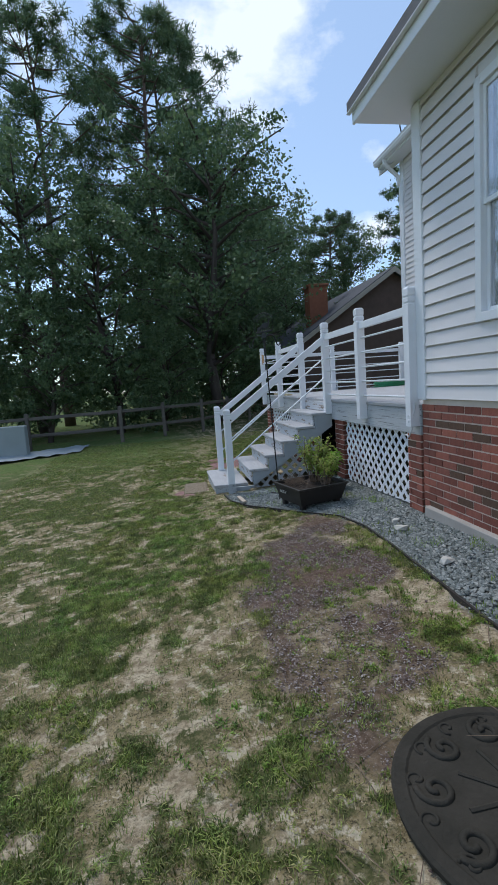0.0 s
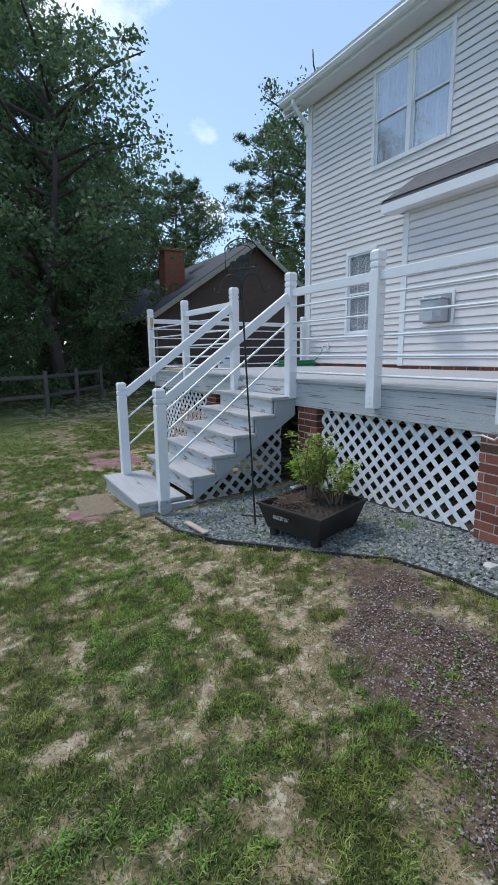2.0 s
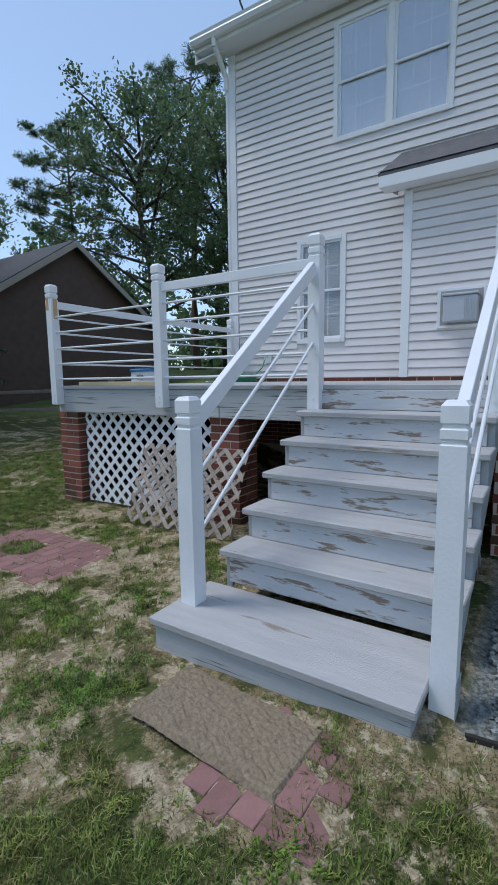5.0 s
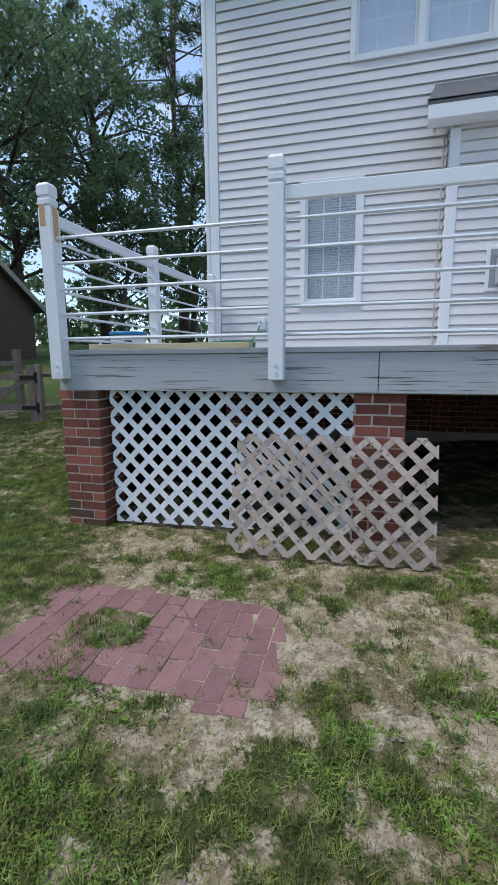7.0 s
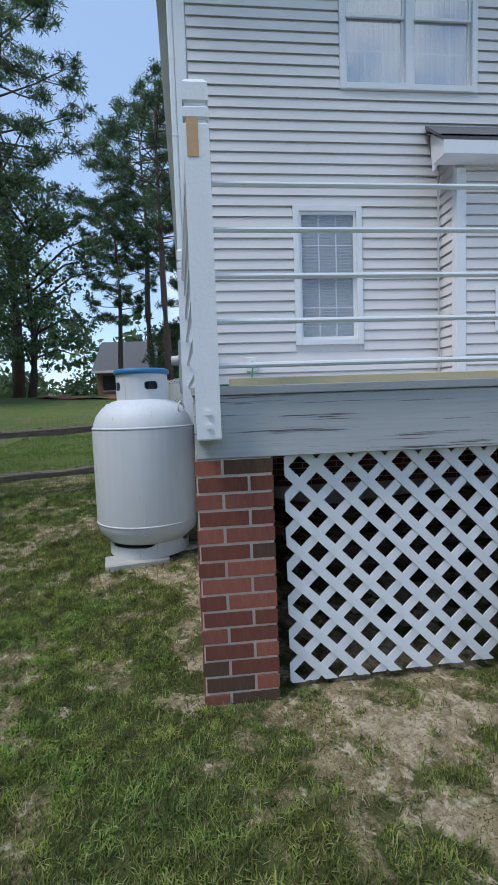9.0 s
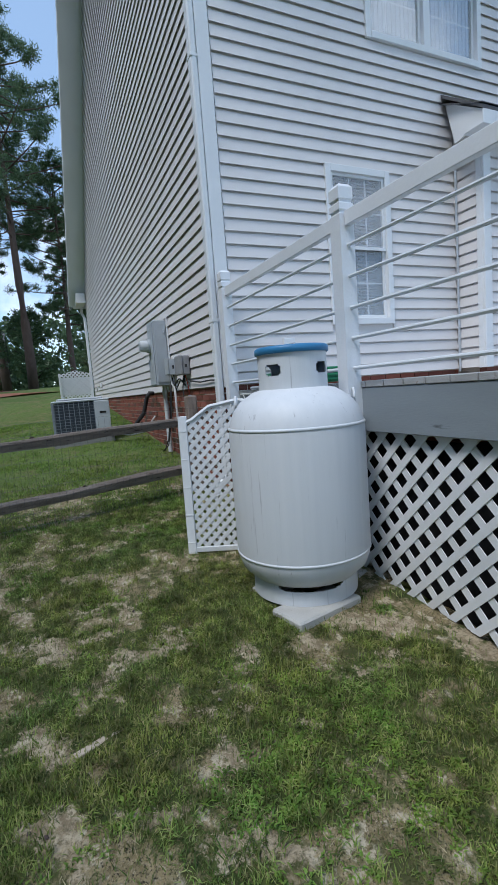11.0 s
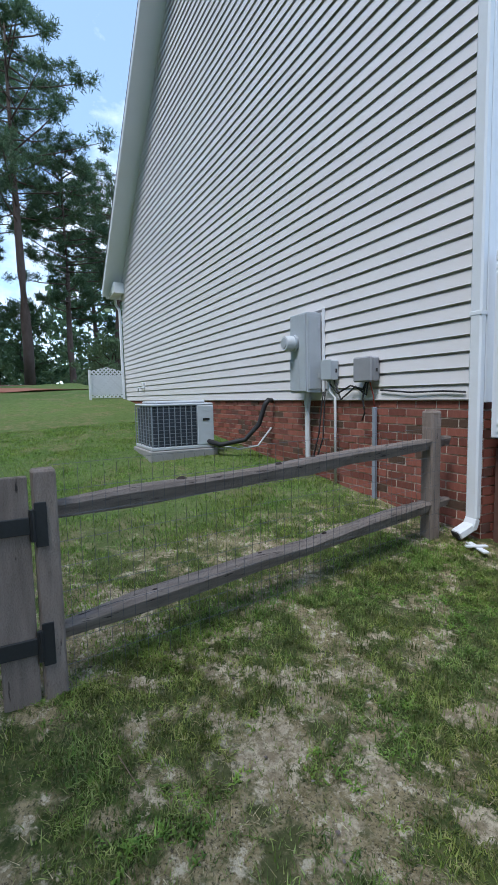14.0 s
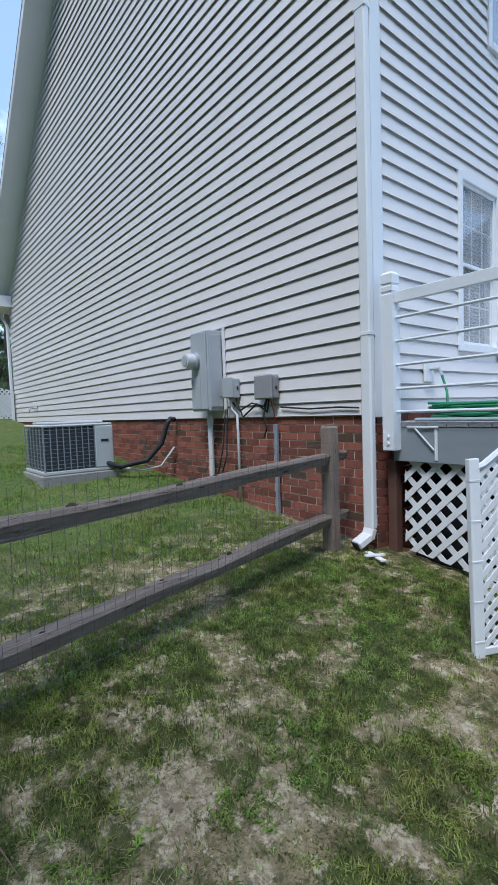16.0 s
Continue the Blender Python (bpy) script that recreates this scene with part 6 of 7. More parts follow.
FLAT = material("pale_flat_stone", (0.42, 0.40, 0.36), (0.55, 0.53, 0.48), 8, 0.9, 0.3)
rng = random.Random(8)
for x, y, r in ((-0.45, -7.75, 0.065), (-0.35, -6.95, 0.07), (-0.28, -6.7, 0.05)):
    bm = bmesh.new()
    stone(bm, (x, y, gz(x, y) + 0.015), r, rng, 0.5)
    solo("stone", bm, FLAT, "pale loose stone lying in the gravel bed", "stone", group="loose stones")
solo("stick", beam(bmesh.new(), (-1.42, -4.72, 0.15), (-1.40, -5.06, 0.16), 0.05, 0.018), material("pale_split_wood", (0.38, 0.30, 0.23), (0.52, 0.44, 0.35), 10, 0.85, 0.3), "pale split piece of wood on the gravel", "wood piece")
solo("stick", beam(bmesh.new(), (1.15, 1.72, 0.08), (1.22, 1.50, 0.085), 0.03, 0.012), bpy.data.materials["pale_split_wood"], "small split piece of wood in the grass", "wood piece")

# doormat and round stepping mat
bm = bmesh.new()
bmesh.ops.create_grid(bm, x_segments=26, y_segments=34, size=1.0)
M_mat = pose(-1.90, -3.56, 0.064, 0.8, 0, -4)
rng = random.Random(3)
for v in bm.verts:
    v.co = M_mat @ Vector((v.co.x * 0.175, v.co.y * 0.345, 0.014 + rng.uniform(-0.004, 0.004) - (0.02 if max(abs(v.co.x), abs(v.co.y)) > 0.98 else 0)))
solo("doormat", bm, material("grey_brown_carpet", (0.12, 0.09, 0.06), (0.36, 0.29, 0.20), 70, 0.95, 0.8, 130), "flecked grey-brown doormat on old bricks", "doormat")
rm = thing("stepping_mat", -1.25, -9.43, gz(-1.25, -9.43), "round dark rubber stepping mat with scroll relief", "stepping mat")
RMAT = material("dark_brown_rubber", (0.026, 0.025, 0.02), (0.055, 0.049, 0.04), 9, 0.95, 0.5, 60, spec=0.12)
rz = gz(-1.25, -9.43)
part("disc", lathe(bmesh.new(), [(0.40, -0.01), (0.405, 0.012), (0.395, 0.022), (0.36, 0.024), (0.352, 0.018), (0.001, 0.018)], (-1.25, -9.43, rz), 48), RMAT, rm)
for k in range(9):
    a = k * math.tau / 9
    c = Vector((-1.25 + 0.27 * math.cos(a), -9.43 + 0.27 * math.sin(a), rz + 0.018))
    sp_ = [c + Vector((math.cos(a + q) * (0.062 - 0.0065 * q), math.sin(a + q) * (0.062 - 0.0065 * q), 0)) for q in np.linspace(0, 8, 26)]
    part("scroll", bent(bmesh.new(), sp_, 0.012, 6), RMAT, rm, smooth=True)
    part("rib", tube(bmesh.new(), (-1.25 + 0.05 * math.cos(a + 0.35), -9.43 + 0.05 * math.sin(a + 0.35), rz + 0.018), (-1.25 + 0.2 * math.cos(a + 0.35), -9.43 + 0.2 * math.sin(a + 0.35), rz + 0.018), 0.009, seg=6), RMAT, rm)
for k in range(14):
    a = k * math.tau / 14
    c = Vector((-1.25 + 0.325 * math.cos(a), -9.43 + 0.325 * math.sin(a), rz + 0.018))
    part("small_scroll", bent(bmesh.new(), [c + Vector((math.cos(-a - q) * (0.034 - 0.0045 * q), math.sin(-a - q) * (0.034 - 0.0045 * q), 0)) for q in np.linspace(0, 6, 16)], 0.006, 5), RMAT, rm, smooth=True)

# ---- brick pavers ----
PAVER = material("worn_pink_paver", (0.20, 0.105, 0.098), (0.31, 0.168, 0.156), 9, 0.95, 0.4, 70, rnd=0.17, spots=(0.16, 0.11, 0.10), spot_scale=8, spot_at=0.60)
paver_mesh = mesh_of("paver", bx((-0.0973, -0.0466, -0.05), (0.0973, 0.0466, 0.0), 0.003), PAVER)


def pavers(name, label, centre, half, turn, seed, hollow=None):
    """Rows of bricks laid flush, cut along a rounded outline and sunk where the soil has crept over them."""
    rng = random.Random(seed)
    t = thing(name, *centre, gz(*centre), label, "paving", kind="structure")
    c, s = math.cos(turn), math.sin(turn)
    row, y = 0, -half[1]
    while y < half[1]:
        reach = half[0] * (1 - min(abs(y) / half[1], 1) ** 5) ** 0.2
        lo, hi = -reach + rng.uniform(-0.03, 0.06), reach + rng.uniform(-0.06, 0.02)
        x = -half[0] - (row % 2) * 0.101 - 0.05
        while x < hi:
            a, b = max(x, lo), min(x + 0.196, hi)
            if b - a > 0.05:
                m = (a + b) / 2
                px, py = m * c - y * s + centre[0], m * s + y * c + centre[1]
                edge = max(abs(m) / half[0], abs(y) / half[1])
                deep = rng.choice((0.0, 0.002, 0.004, 0.007)) if edge > 0.85 else 0.0
                if hollow and (((px - hollow[0]) / hollow[2]) ** 2 + ((py - hollow[1]) / hollow[3]) ** 2 < 1 or (px < hollow[0] - 0.1 and abs(py - hollow[1]) < 0.24 and rng.random() < 0.3)):
                    deep = 0.012
                ob = hang(new("paver", paver_mesh), t)
                ob.matrix_basis = pose(px, py, gz(px, py) + 0.003 - deep + rng.uniform(-0.0012, 0.0012), rng.uniform(-0.35, 0.35), rng.uniform(-0.35, 0.35), math.degrees(turn) + rng.uniform(-0.4, 0.4)) @ Matrix.Diagonal(((b - a) / 0.197, 1, 1, 1))
            x += 0.199
        y += 0.0968
        row += 1
    return t


pavers("paving", "sunken patch of worn pink brick pavers in grass", (-1.11, -1.15), (0.39, 0.72), 0.01, 5, (-1.13, -0.98, 0.13, 0.17))
pavers("paving", "old pink brick pavers beside the doormat", (-1.98, -3.84), (0.26, 0.29), -0.05, 6)

# ---- neighbour's house ----
NB = Matrix.Translation((4.3, 11.5, 0))
nh = thing("neighbour_house", 9, 18, 0, "dark brown brick house with a grey gabled roof", "house")
DBRICK = material("dark_brown_brick", (0.075, 0.05, 0.042), (0.12, 0.08, 0.065), 5, 0.9, 0.4, 30)
bm = bmesh.new()
prism(bm, [NB @ Vector(p) for p in ((0, 0, -0.3), (9.6, 0, -0.3), (9.6, 0, 3.35), (4.8, 0, 6.5), (0, 0, 3.35))], (NB.to_3x3() @ Vector((0, 14, 0))))
part("house_body", bm, DBRICK, nh)
for k, (x0, x1) in enumerate(((-0.45, 4.8), (4.8, 10.05))):
    z0, z1 = (3.05, 6.55) if k == 0 else (6.55, 3.05)
    bm = bmesh.new()
    prism(bm, [NB @ Vector(p) for p in ((x0, -0.35, z0), (x1, -0.35, z1), (x1, 14.3, z1), (x0, 14.3, z0))], (0, 0, 0.14))
    part("roof_slope", bm, material("dark_slate_shingle", (0.05, 0.055, 0.065), (0.09, 0.095, 0.11), 6, 0.85, 0.4, 50) if k == 0 else bpy.data.materials["dark_slate_shingle"], nh)
    bm = bmesh.new()
    prism(bm, [NB @ Vector(p) for p in ((x0, -0.40, z0 - 0.14), (x1, -0.40, z1 - 0.14), (x1, -0.40, z1 + 0.10), (x0, -0.40, z0 + 0.10))], NB.to_3x3() @ Vector((0, 0.04, 0)))
    part("rake_board", bm, material("tan_trim", (0.30, 0.27, 0.23), (0.38, 0.34, 0.29), 4, 0.7, 0.1) if k == 0 else bpy.data.materials["tan_trim"], nh)
ch = part("chimney", bx((1.2, 1.9, 3.5), (2.2, 2.7, 6.3), 0.02, NB), material("orange_brick", (0.20, 0.075, 0.04), (0.28, 0.11, 0.06), 6, 0.9, 0.4, 40), nh, "orange brick chimney")
part("cap", bx((1.13, 1.83, 6.3), (2.27, 2.77, 6.42), 0.02, NB), bpy.data.materials["orange_brick"], ch)
part("gutter", bx((-0.56, -0.3, 3.02), (-0.44, 14, 3.14), 0.02, NB), bpy.data.materials["tan_trim"], nh)
part("downspout", bent(bmesh.new(), [NB @ Vector(p) for p in ((-0.5, -0.1, 3.02), (-0.42, -0.06, 2.85), (-0.06, -0.05, 2.65), (-0.06, -0.05, 0.2))], 0.045, 6), bpy.data.materials["tan_trim"], nh)
wd = part("window", bx((-0.05, 2.2, 1.2), (-0.01, 3.2, 2.6), 0.005, NB), DARK, nh)
part("sill", bx((-0.12, 2.1, 1.1), (-0.01, 3.3, 1.19), 0.005, NB), bpy.data.materials["tan_trim"], wd)
part("porch", bx((-0.9, 5.0, -0.2), (-0.02, 9.0, 1.2), 0.02, NB), FENCEWOOD, nh, "dark wooden side porch")

# ---- brick house beyond the side lawn ----
fh = thing("far_house", 44, 9, 2.0, "red brick house with a grey roof beyond the lawn", "house")
FBRICK = material("far_red_brick", (0.20, 0.10, 0.075), (0.30, 0.155, 0.115), 3, 0.9, 0.3, 30)
bm = bmesh.new()
prism(bm, [(40, 3.9, 1.6), (49, 3.9, 1.6), (49, 3.9, 4.7), (44.5, 3.9, 7.4), (40, 3.9, 4.7)], (0, 4.8, 0))
part("wall", bm, FBRICK, fh)
for x0, x1, z0, z1 in ((39.5, 44.5, 4.45, 7.5), (44.5, 49.5, 7.5, 4.45)):
    bm = bmesh.new()
    prism(bm, [(x0, 3.6, z0), (x1, 3.6, z1), (x1, 9.0, z1), (x0, 9.0, z0)], (0, 0, 0.15))
    part("roof", bm, SHINGLE, fh)
part("fascia", bx((39.42, 3.6, 4.36), (39.49, 9.0, 4.58), 0.01), TRIM, fh, "white fascia board")
for y in (5.2, 7.1):
    wd = part("window", bx((39.96, y, 2.9), (40.03, y + 1.1, 4.2), 0.005), DARK, fh)
    part("window_frame", bx((39.93, y - 0.06, 2.84), (39.955, y + 1.16, 2.9), 0.0), TRIM, wd)
shrub("shrub", (37.5, 4.6, 2.05), 1.5, 1.1, 70, LEAF_DARK, "rounded dark green shrub in front of the far house", 31, 0.16, 0.0, 46)

# ---- boundary fence at the end of the yard ----
# old fence wood, darkened in colour for the shade at the yard's end
OLDFENCE = material("dark_old_fence", (0.075, 0.065, 0.055), (0.16, 0.14, 0.12), 3, 0.9, 0.4, 50)
bf = thing("boundary_fence", -2.5, 5.2, 0, "weathered grey post-and-rail boundary fence", "fence")
line = [(-12.0, 4.6), (-6.5, 4.9), (-3.7, 4.9), (-1.0, 6.2), (1.2, 9.0), (3.6, 9.6)]
prevp = None
for (ax, ay), (bx_, by) in zip(line, line[1:]):
    n = max(1, round(math.hypot(bx_ - ax, by - ay) / 1.9))
    for k in range(n):
        p = Vector((ax + (bx_ - ax) * k / n, ay + (by - ay) * k / n, 0))
        z = gz(p.x, p.y)
        part("post", bx((p.x - 0.055, p.y - 0.055, z - 0.1), (p.x + 0.055, p.y + 0.055, z + 1.15), 0.01), OLDFENCE, bf)
        if prevp is not None:
            for h in (0.45, 0.98):
                a, b = prevp + Vector((0, 0, gz(prevp.x, prevp.y) + h)), p + Vector((0, 0, z + h))
                part("rail", beam(bmesh.new(), a, b, 0.05, 0.10, bevel=0.01), OLDFENCE, bf)
        prevp = p
# low fence by the neighbour, seen past the deck corner
nf = thing("boundary_fence", 4.2, 4.6, 0.3, "old grey rail fence beside the neighbour's lawn", "fence")
for (ax, ay), (bx_, by) in (((4.4, 4.2), (3.5, 7.6)), ((3.5, 7.6), (3.0, 10.5))):
    for h in (0.35, 0.8):
        part("rail", beam(bmesh.new(), (ax, ay, gz(ax, ay) + h), (bx_, by, gz(bx_, by) + h), 0.05, 0.09, bevel=0.01), FENCEWOOD, nf)
    part("post", bx((ax - 0.06, ay - 0.06, gz(ax, ay) - 0.1), (ax + 0.06, ay + 0.06, gz(ax, ay) + 1.05), 0.01), FENCEWOOD, nf)
solo("shed_panel", bx((-9.5, 3.3, -0.2), (-6.15, 3.6, 0.85), 0.02), material("grey_green_board", (0.24, 0.27, 0.26), (0.32, 0.35, 0.34), 2, 0.8, 0.1), "low grey-green panelled box at the yard edge", "storage box")
bm = bmesh.new()
bmesh.ops.create_grid(bm, x_segments=20, y_segments=8, size=1.0)
rng = random.Random(12)
for v in bm.verts:
    v.co = Vector((-6.6 + v.co.x * 1.9, 3.0 + v.co.y * 0.9 + v.co.x * 0.9, 0.01 + rng.uniform(0, 0.05)))
solo("tarpaulin", bm, material("grey_tarp", (0.22, 0.26, 0.28), (0.32, 0.36, 0.38), 2, 0.6, 0.2), "crumpled grey tarpaulin lying on the lawn", "tarpaulin")

# ---- trees ----
BARK = material("grey_brown_bark", (0.05, 0.04, 0.033), (0.12, 0.095, 0.08), 8, 0.95, 0.6, 40, stretch=(1, 1, 0.3))
PBARK = material("pine_bark", (0.08, 0.055, 0.042), (0.17, 0.12, 0.095), 6, 0.95, 0.7, 30, stretch=(1, 1, 0.4))
LEAVES = island_material("oak_leaves", [(0.07, 0.125, 0.06), (0.11, 0.175, 0.08), (0.165, 0.235, 0.105), (0.085, 0.145, 0.065)], 0.5, 0.45, 0.42)
NEEDLES = island_material("pine_needles", [(0.065, 0.12, 0.062), (0.10, 0.17, 0.082), (0.15, 0.215, 0.10), (0.075, 0.135, 0.066)], 0.5, 0.45, 0.38)


def leaf_cloud(centres, radii, per, size, rng, aspect=0.6, droop=0.0, star=0.0, needle=False):
    """Small pointed leaves, four corners each, scattered in clumps; with star they point away from the clump's centre."""
    n = len(centres) * per
    c = np.repeat(centres, per, 0)
    r = np.repeat(radii, per)[:, None]
    d = rng.normal(size=(n, 3))
    d /= np.linalg.norm(d, axis=1)[:, None]
    p = c + d * r * rng.uniform(0.05, 1.0, (n, 1)) ** 0.95 * np.array([1, 1, 0.75])
    a = rng.normal(size=(n, 3))
    a[:, 2] -= droop
    a = a * (1 - star) + d * star * 1.6
    a /= np.linalg.norm(a, axis=1)[:, None]
    b = np.cross(a, rng.normal(size=(n, 3)))
    b /= np.linalg.norm(b, axis=1)[:, None]
    s = size * rng.uniform(0.6, 1.3, (n, 1))
    if needle:
        v = np.stack([p - a * s / 2 - b * s * aspect / 2, p - a * s / 2 + b * s * aspect / 2, p + a * s / 2], 1).reshape(-1, 3)
        return v, np.arange(n * 3).reshape(-1, 3)
    v = np.stack([p - a * s / 2, p + b * s * aspect / 2, p + a * s / 2, p - b * s * aspect / 2], 1).reshape(-1, 3)
    return v, np.arange(n * 4).reshape(-1, 4)


def broadleaf(name, height, width, seed, label, low=0.25, per=72, size=0.15):
    rng, rr = np.random.RandomState(seed), random.Random(seed)
    t = thing(name, 0, 0, 0, label, "tree", "trees round the yard")
    wood = bmesh.new()
    trunk = [Vector((0.25 * math.sin(k * 0.9 + seed), 0.2 * math.cos(k * 1.3 + seed), height * 0.85 * k / 7 - 0.2)) for k in range(8)]
    bent(wood, trunk, [0.02 * height * (1 - 0.12 * k) for k in range(8)], 9)
    cen, rad = [], []
    for i in range(30):
        f = low + (0.97 - low) * (i + 0.5) / 30
        base = trunk[min(7, int(f * 0.85 * 7 / 0.85 * 0.9))].copy()
        base.z = height * f * 0.8
        a = i * 2.4 + rr.uniform(-0.5, 0.5)
        reach = width / 2 * (math.sin(math.pi * (0.20 + 0.66 * (f - low) / (1 - low))) ** 0.8) * rr.uniform(0.65, 1.1)
        tip = base + Vector((math.cos(a) * reach, math.sin(a) * reach, height * 0.13 * rr.uniform(0.2, 1.4)))
        mid = base.lerp(tip, 0.55) + Vector((0, 0, 0.35))
        bent(wood, [base, mid, tip], [0.006 * height, 0.004 * height, 0.0015 * height], 5)
        for k in range(7):
            q = base.lerp(tip, rr.uniform(0.4, 1.08))
            cen.append(q + Vector((rr.gauss(0, 0.35), rr.gauss(0, 0.35), rr.gauss(0.15, 0.35))))
            rad.append(rr.uniform(0.35, 0.75) * width / 7.2)
    for i in range(34):
        a, e = i * 2.4, rr.uniform(0.15, 1.5)
        r = width * 0.33 * rr.uniform(0.75, 1.08)
        cen.append(Vector((r * math.cos(a) * math.cos(e), r * math.sin(a) * math.cos(e), height * 0.66 + height * 0.26 * math.sin(e))))
        rad.append(rr.uniform(0.5, 0.85) * width / 7.2)
    part("trunk", wood, BARK, t, smooth=True)
    v, f = leaf_cloud(np.array([tuple(c) for c in cen]), np.array(rad), per, size, rng)
    ob = hang(new("crown", fast_mesh("crown", v, f, LEAVES)), t)
    return t


def pine(name, height, width, seed, label, low=0.45):
    rng, rr = np.random.RandomState(seed), random.Random(seed)
    t = thing(name, 0, 0, 0, label, "pine tree", "trees round the yard")
    wood = bmesh.new()
    trunk = [Vector((0.12 * math.sin(k + seed), 0.12 * math.cos(k * 0.7 + seed), height * 0.97 * k / 9 - 0.2)) for k in range(10)]
    bent(wood, trunk, [0.28 * height / 18 * (1 - 0.098 * k) for k in range(10)], 10)
    cen, rad = [], []
    for i in range(52):
        f = low + (0.98 - low) * (i / 52) ** 0.9
        base = Vector((0, 0, height * f))
        a = i * 2.4 + rr.uniform(-0.6, 0.6)
        reach = width / 2 * (0.30 + 0.75 * math.sin(math.pi * min(1.0, 0.18 + 0.80 * (f - low) / (1 - low)))) * rr.uniform(0.5, 1.15)
        tip = base + Vector((math.cos(a) * reach, math.sin(a) * reach, reach * rr.uniform(0.0, 0.45)))
        mid = base.lerp(tip, 0.5) - Vector((0, 0, 0.1))
        bent(wood, [base, mid, tip], [0.05, 0.035, 0.012], 5)
        for k in range(6):
            q = mid.lerp(tip, rr.uniform(0.35, 1.12))
            cen.append(q + Vector((rr.gauss(0, 0.28), rr.gauss(0, 0.28), rr.gauss(0.12, 0.2))))
            rad.append(rr.uniform(0.34, 0.66) * width / 8)
    part("trunk", wood, PBARK, t, smooth=True)
    v, f = leaf_cloud(np.array([tuple(c) for c in cen]), np.array(rad), 125, 0.25, rng, 0.2, star=0.6, needle=True)
    hang(new("crown", fast_mesh("crown", v, f, NEEDLES)), t)
    return t


def plant_row(src, spots):
    """Moves the first tree to the first spot and copies it to the others."""
    for i, (x, y, s, turn) in enumerate(spots):
        m = pose(x, y, gz(x, y), 0, 0, turn) @ Matrix.Diagonal((s, s, s, 1))
        if i == 0:
            src.matrix_basis = m
        else:
            copy_thing(src, m)


oak1 = broadleaf("broadleaf_tree", 11.5, 8.5, 3, "broad dark green leafy tree behind the fence", 0.22)
oak2 = broadleaf("broadleaf_tree", 10.0, 6.5, 7, "leafy dark green tree at the wood edge", 0.15)
oak3 = broadleaf("broadleaf_tree", 7.0, 5.0, 11, "young leafy tree at the wood edge", 0.10, 76, 0.13)
pine1 = pine("pine_tree", 20.0, 9.0, 5, "tall pine with open tufted crown")
pine2 = pine("pine_tree", 16.0, 7.0, 9, "pine with a dense rounded crown", 0.35)
plant_row(oak1, [(0.2, 10.5, 1.16, 0), (-7.5, 10.5, 0.95, 70), (3.2, 22.5, 1.15, 140), (9.0, 34.0, 1.25, 40), (14.5, 31.0, 1.1, 100), (15.8, 14.0, 1.15, 200), (20.5, 12.5, 1.2, 30), (0.8, 17.5, 1.1, 310), (5.0, 31.0, 1.3, 75)])
plant_row(oak2, [(-4.2, 8.2, 0.9, 10), (2.2, 14.5, 0.85, 120), (-10.5, 8.2, 0.95, 220), (8.0, 27.0, 1.2, 300), (-1.0, 25.0, 1.3, 20), (24.0, 8.5, 1.32, 50), (-3.0, 16.0, 1.2, 90), (17.5, 9.3, 0.9, 160)])
plant_row(oak3, [(-6.2, 7.0, 0.8, 0), (-2.2, 7.6, 0.75, 60), (-8.6, 6.8, 0.8, 130), (0.6, 11.5, 0.8, 190), (-12.5, 6.6, 0.9, 260), (6.2, 23.5, 0.9, 20), (33.0, 1.8, 1.0, 140), (24.7, -1.7, 0.8, 80)])
plant_row(pine1, [(-1.9, 16.5, 1.05, 0), (-7.4, 16.5, 0.95, 80), (-1.2, 19.5, 1.02, 130), (28.0, 1.9, 0.86, 150), (34.4, -4.2, 0.78, 30), (27.0, 10.5, 1.12, 210), (36.0, 3.6, 1.0, 100), (23.5, 17.0, 0.95, 45)])
plant_row(pine2, [(17.0, 21.5, 0.95, 0), (12.0, 27.5, 0.9, 120), (39.0, -3.5, 1.05, 60), (31.5, 5.2, 0.9, 200), (29.9, -0.5, 0.9, 300)])

# far woods and undergrowth
rng = np.random.RandomState(77)
cen = []
for k in range(520):
    x = rng.uniform(-22, 8)
    y = 7.5 + rng.uniform(0, 9) + (3.5 if x > 0 else 0)
    cen.append((x, y, abs(rng.normal(0.0, 0.8)) * (1 + 0.35 * (y - 7.5)) + 0.1))
for k in range(190):
    x, y = rng.uniform(33, 45), rng.uniform(-13, 14)
    x += 16 if y > 2.4 else 0
    cen.append((x, y, gz(x, y) + rng.uniform(0, 1) ** 1.3 * 6.0))
v, f = leaf_cloud(np.array(cen), np.where(np.array(cen)[:, 0] > 30, 1.4, rng.uniform(0.35, 1.0, len(cen))), 80, np.where(np.array(cen)[:, 0] > 30, 0.34, 0.17).repeat(80)[:, None], rng)
ug = new("undergrowth", fast_mesh("undergrowth", v, f, LEAVES))
tagged(ug, "dense dark green undergrowth behind the fence", "undergrowth", kind="stuff")
cen, rad = [], []
for k in range(900):
    a = rng.uniform(-60, 122)
    d = rng.uniform(48, 66)
    h = rng.uniform(0, 1) ** 0.8 * (12.0 + 4.0 * math.sin(a * 0.21) + 3 * math.sin(a * 0.53 + 1))
    cen.append((math.sin(radians(a)) * d, math.cos(radians(a)) * d, h + 1))
    rad.append(rng.uniform(1.2, 2.6))
for k in range(420):
    a, d = rng.uniform(-62, 124), rng.uniform(44, 52)
    cen.append((math.sin(radians(a)) * d, math.cos(radians(a)) * d, rng.uniform(0.3, 4.5)))
    rad.append(rng.uniform(1.4, 2.2))
v, f = leaf_cloud(np.array(cen), np.array(rad), 46, 0.72, rng)
fw = new("far_woods", fast_mesh("far_woods", v, f, LEAVES))
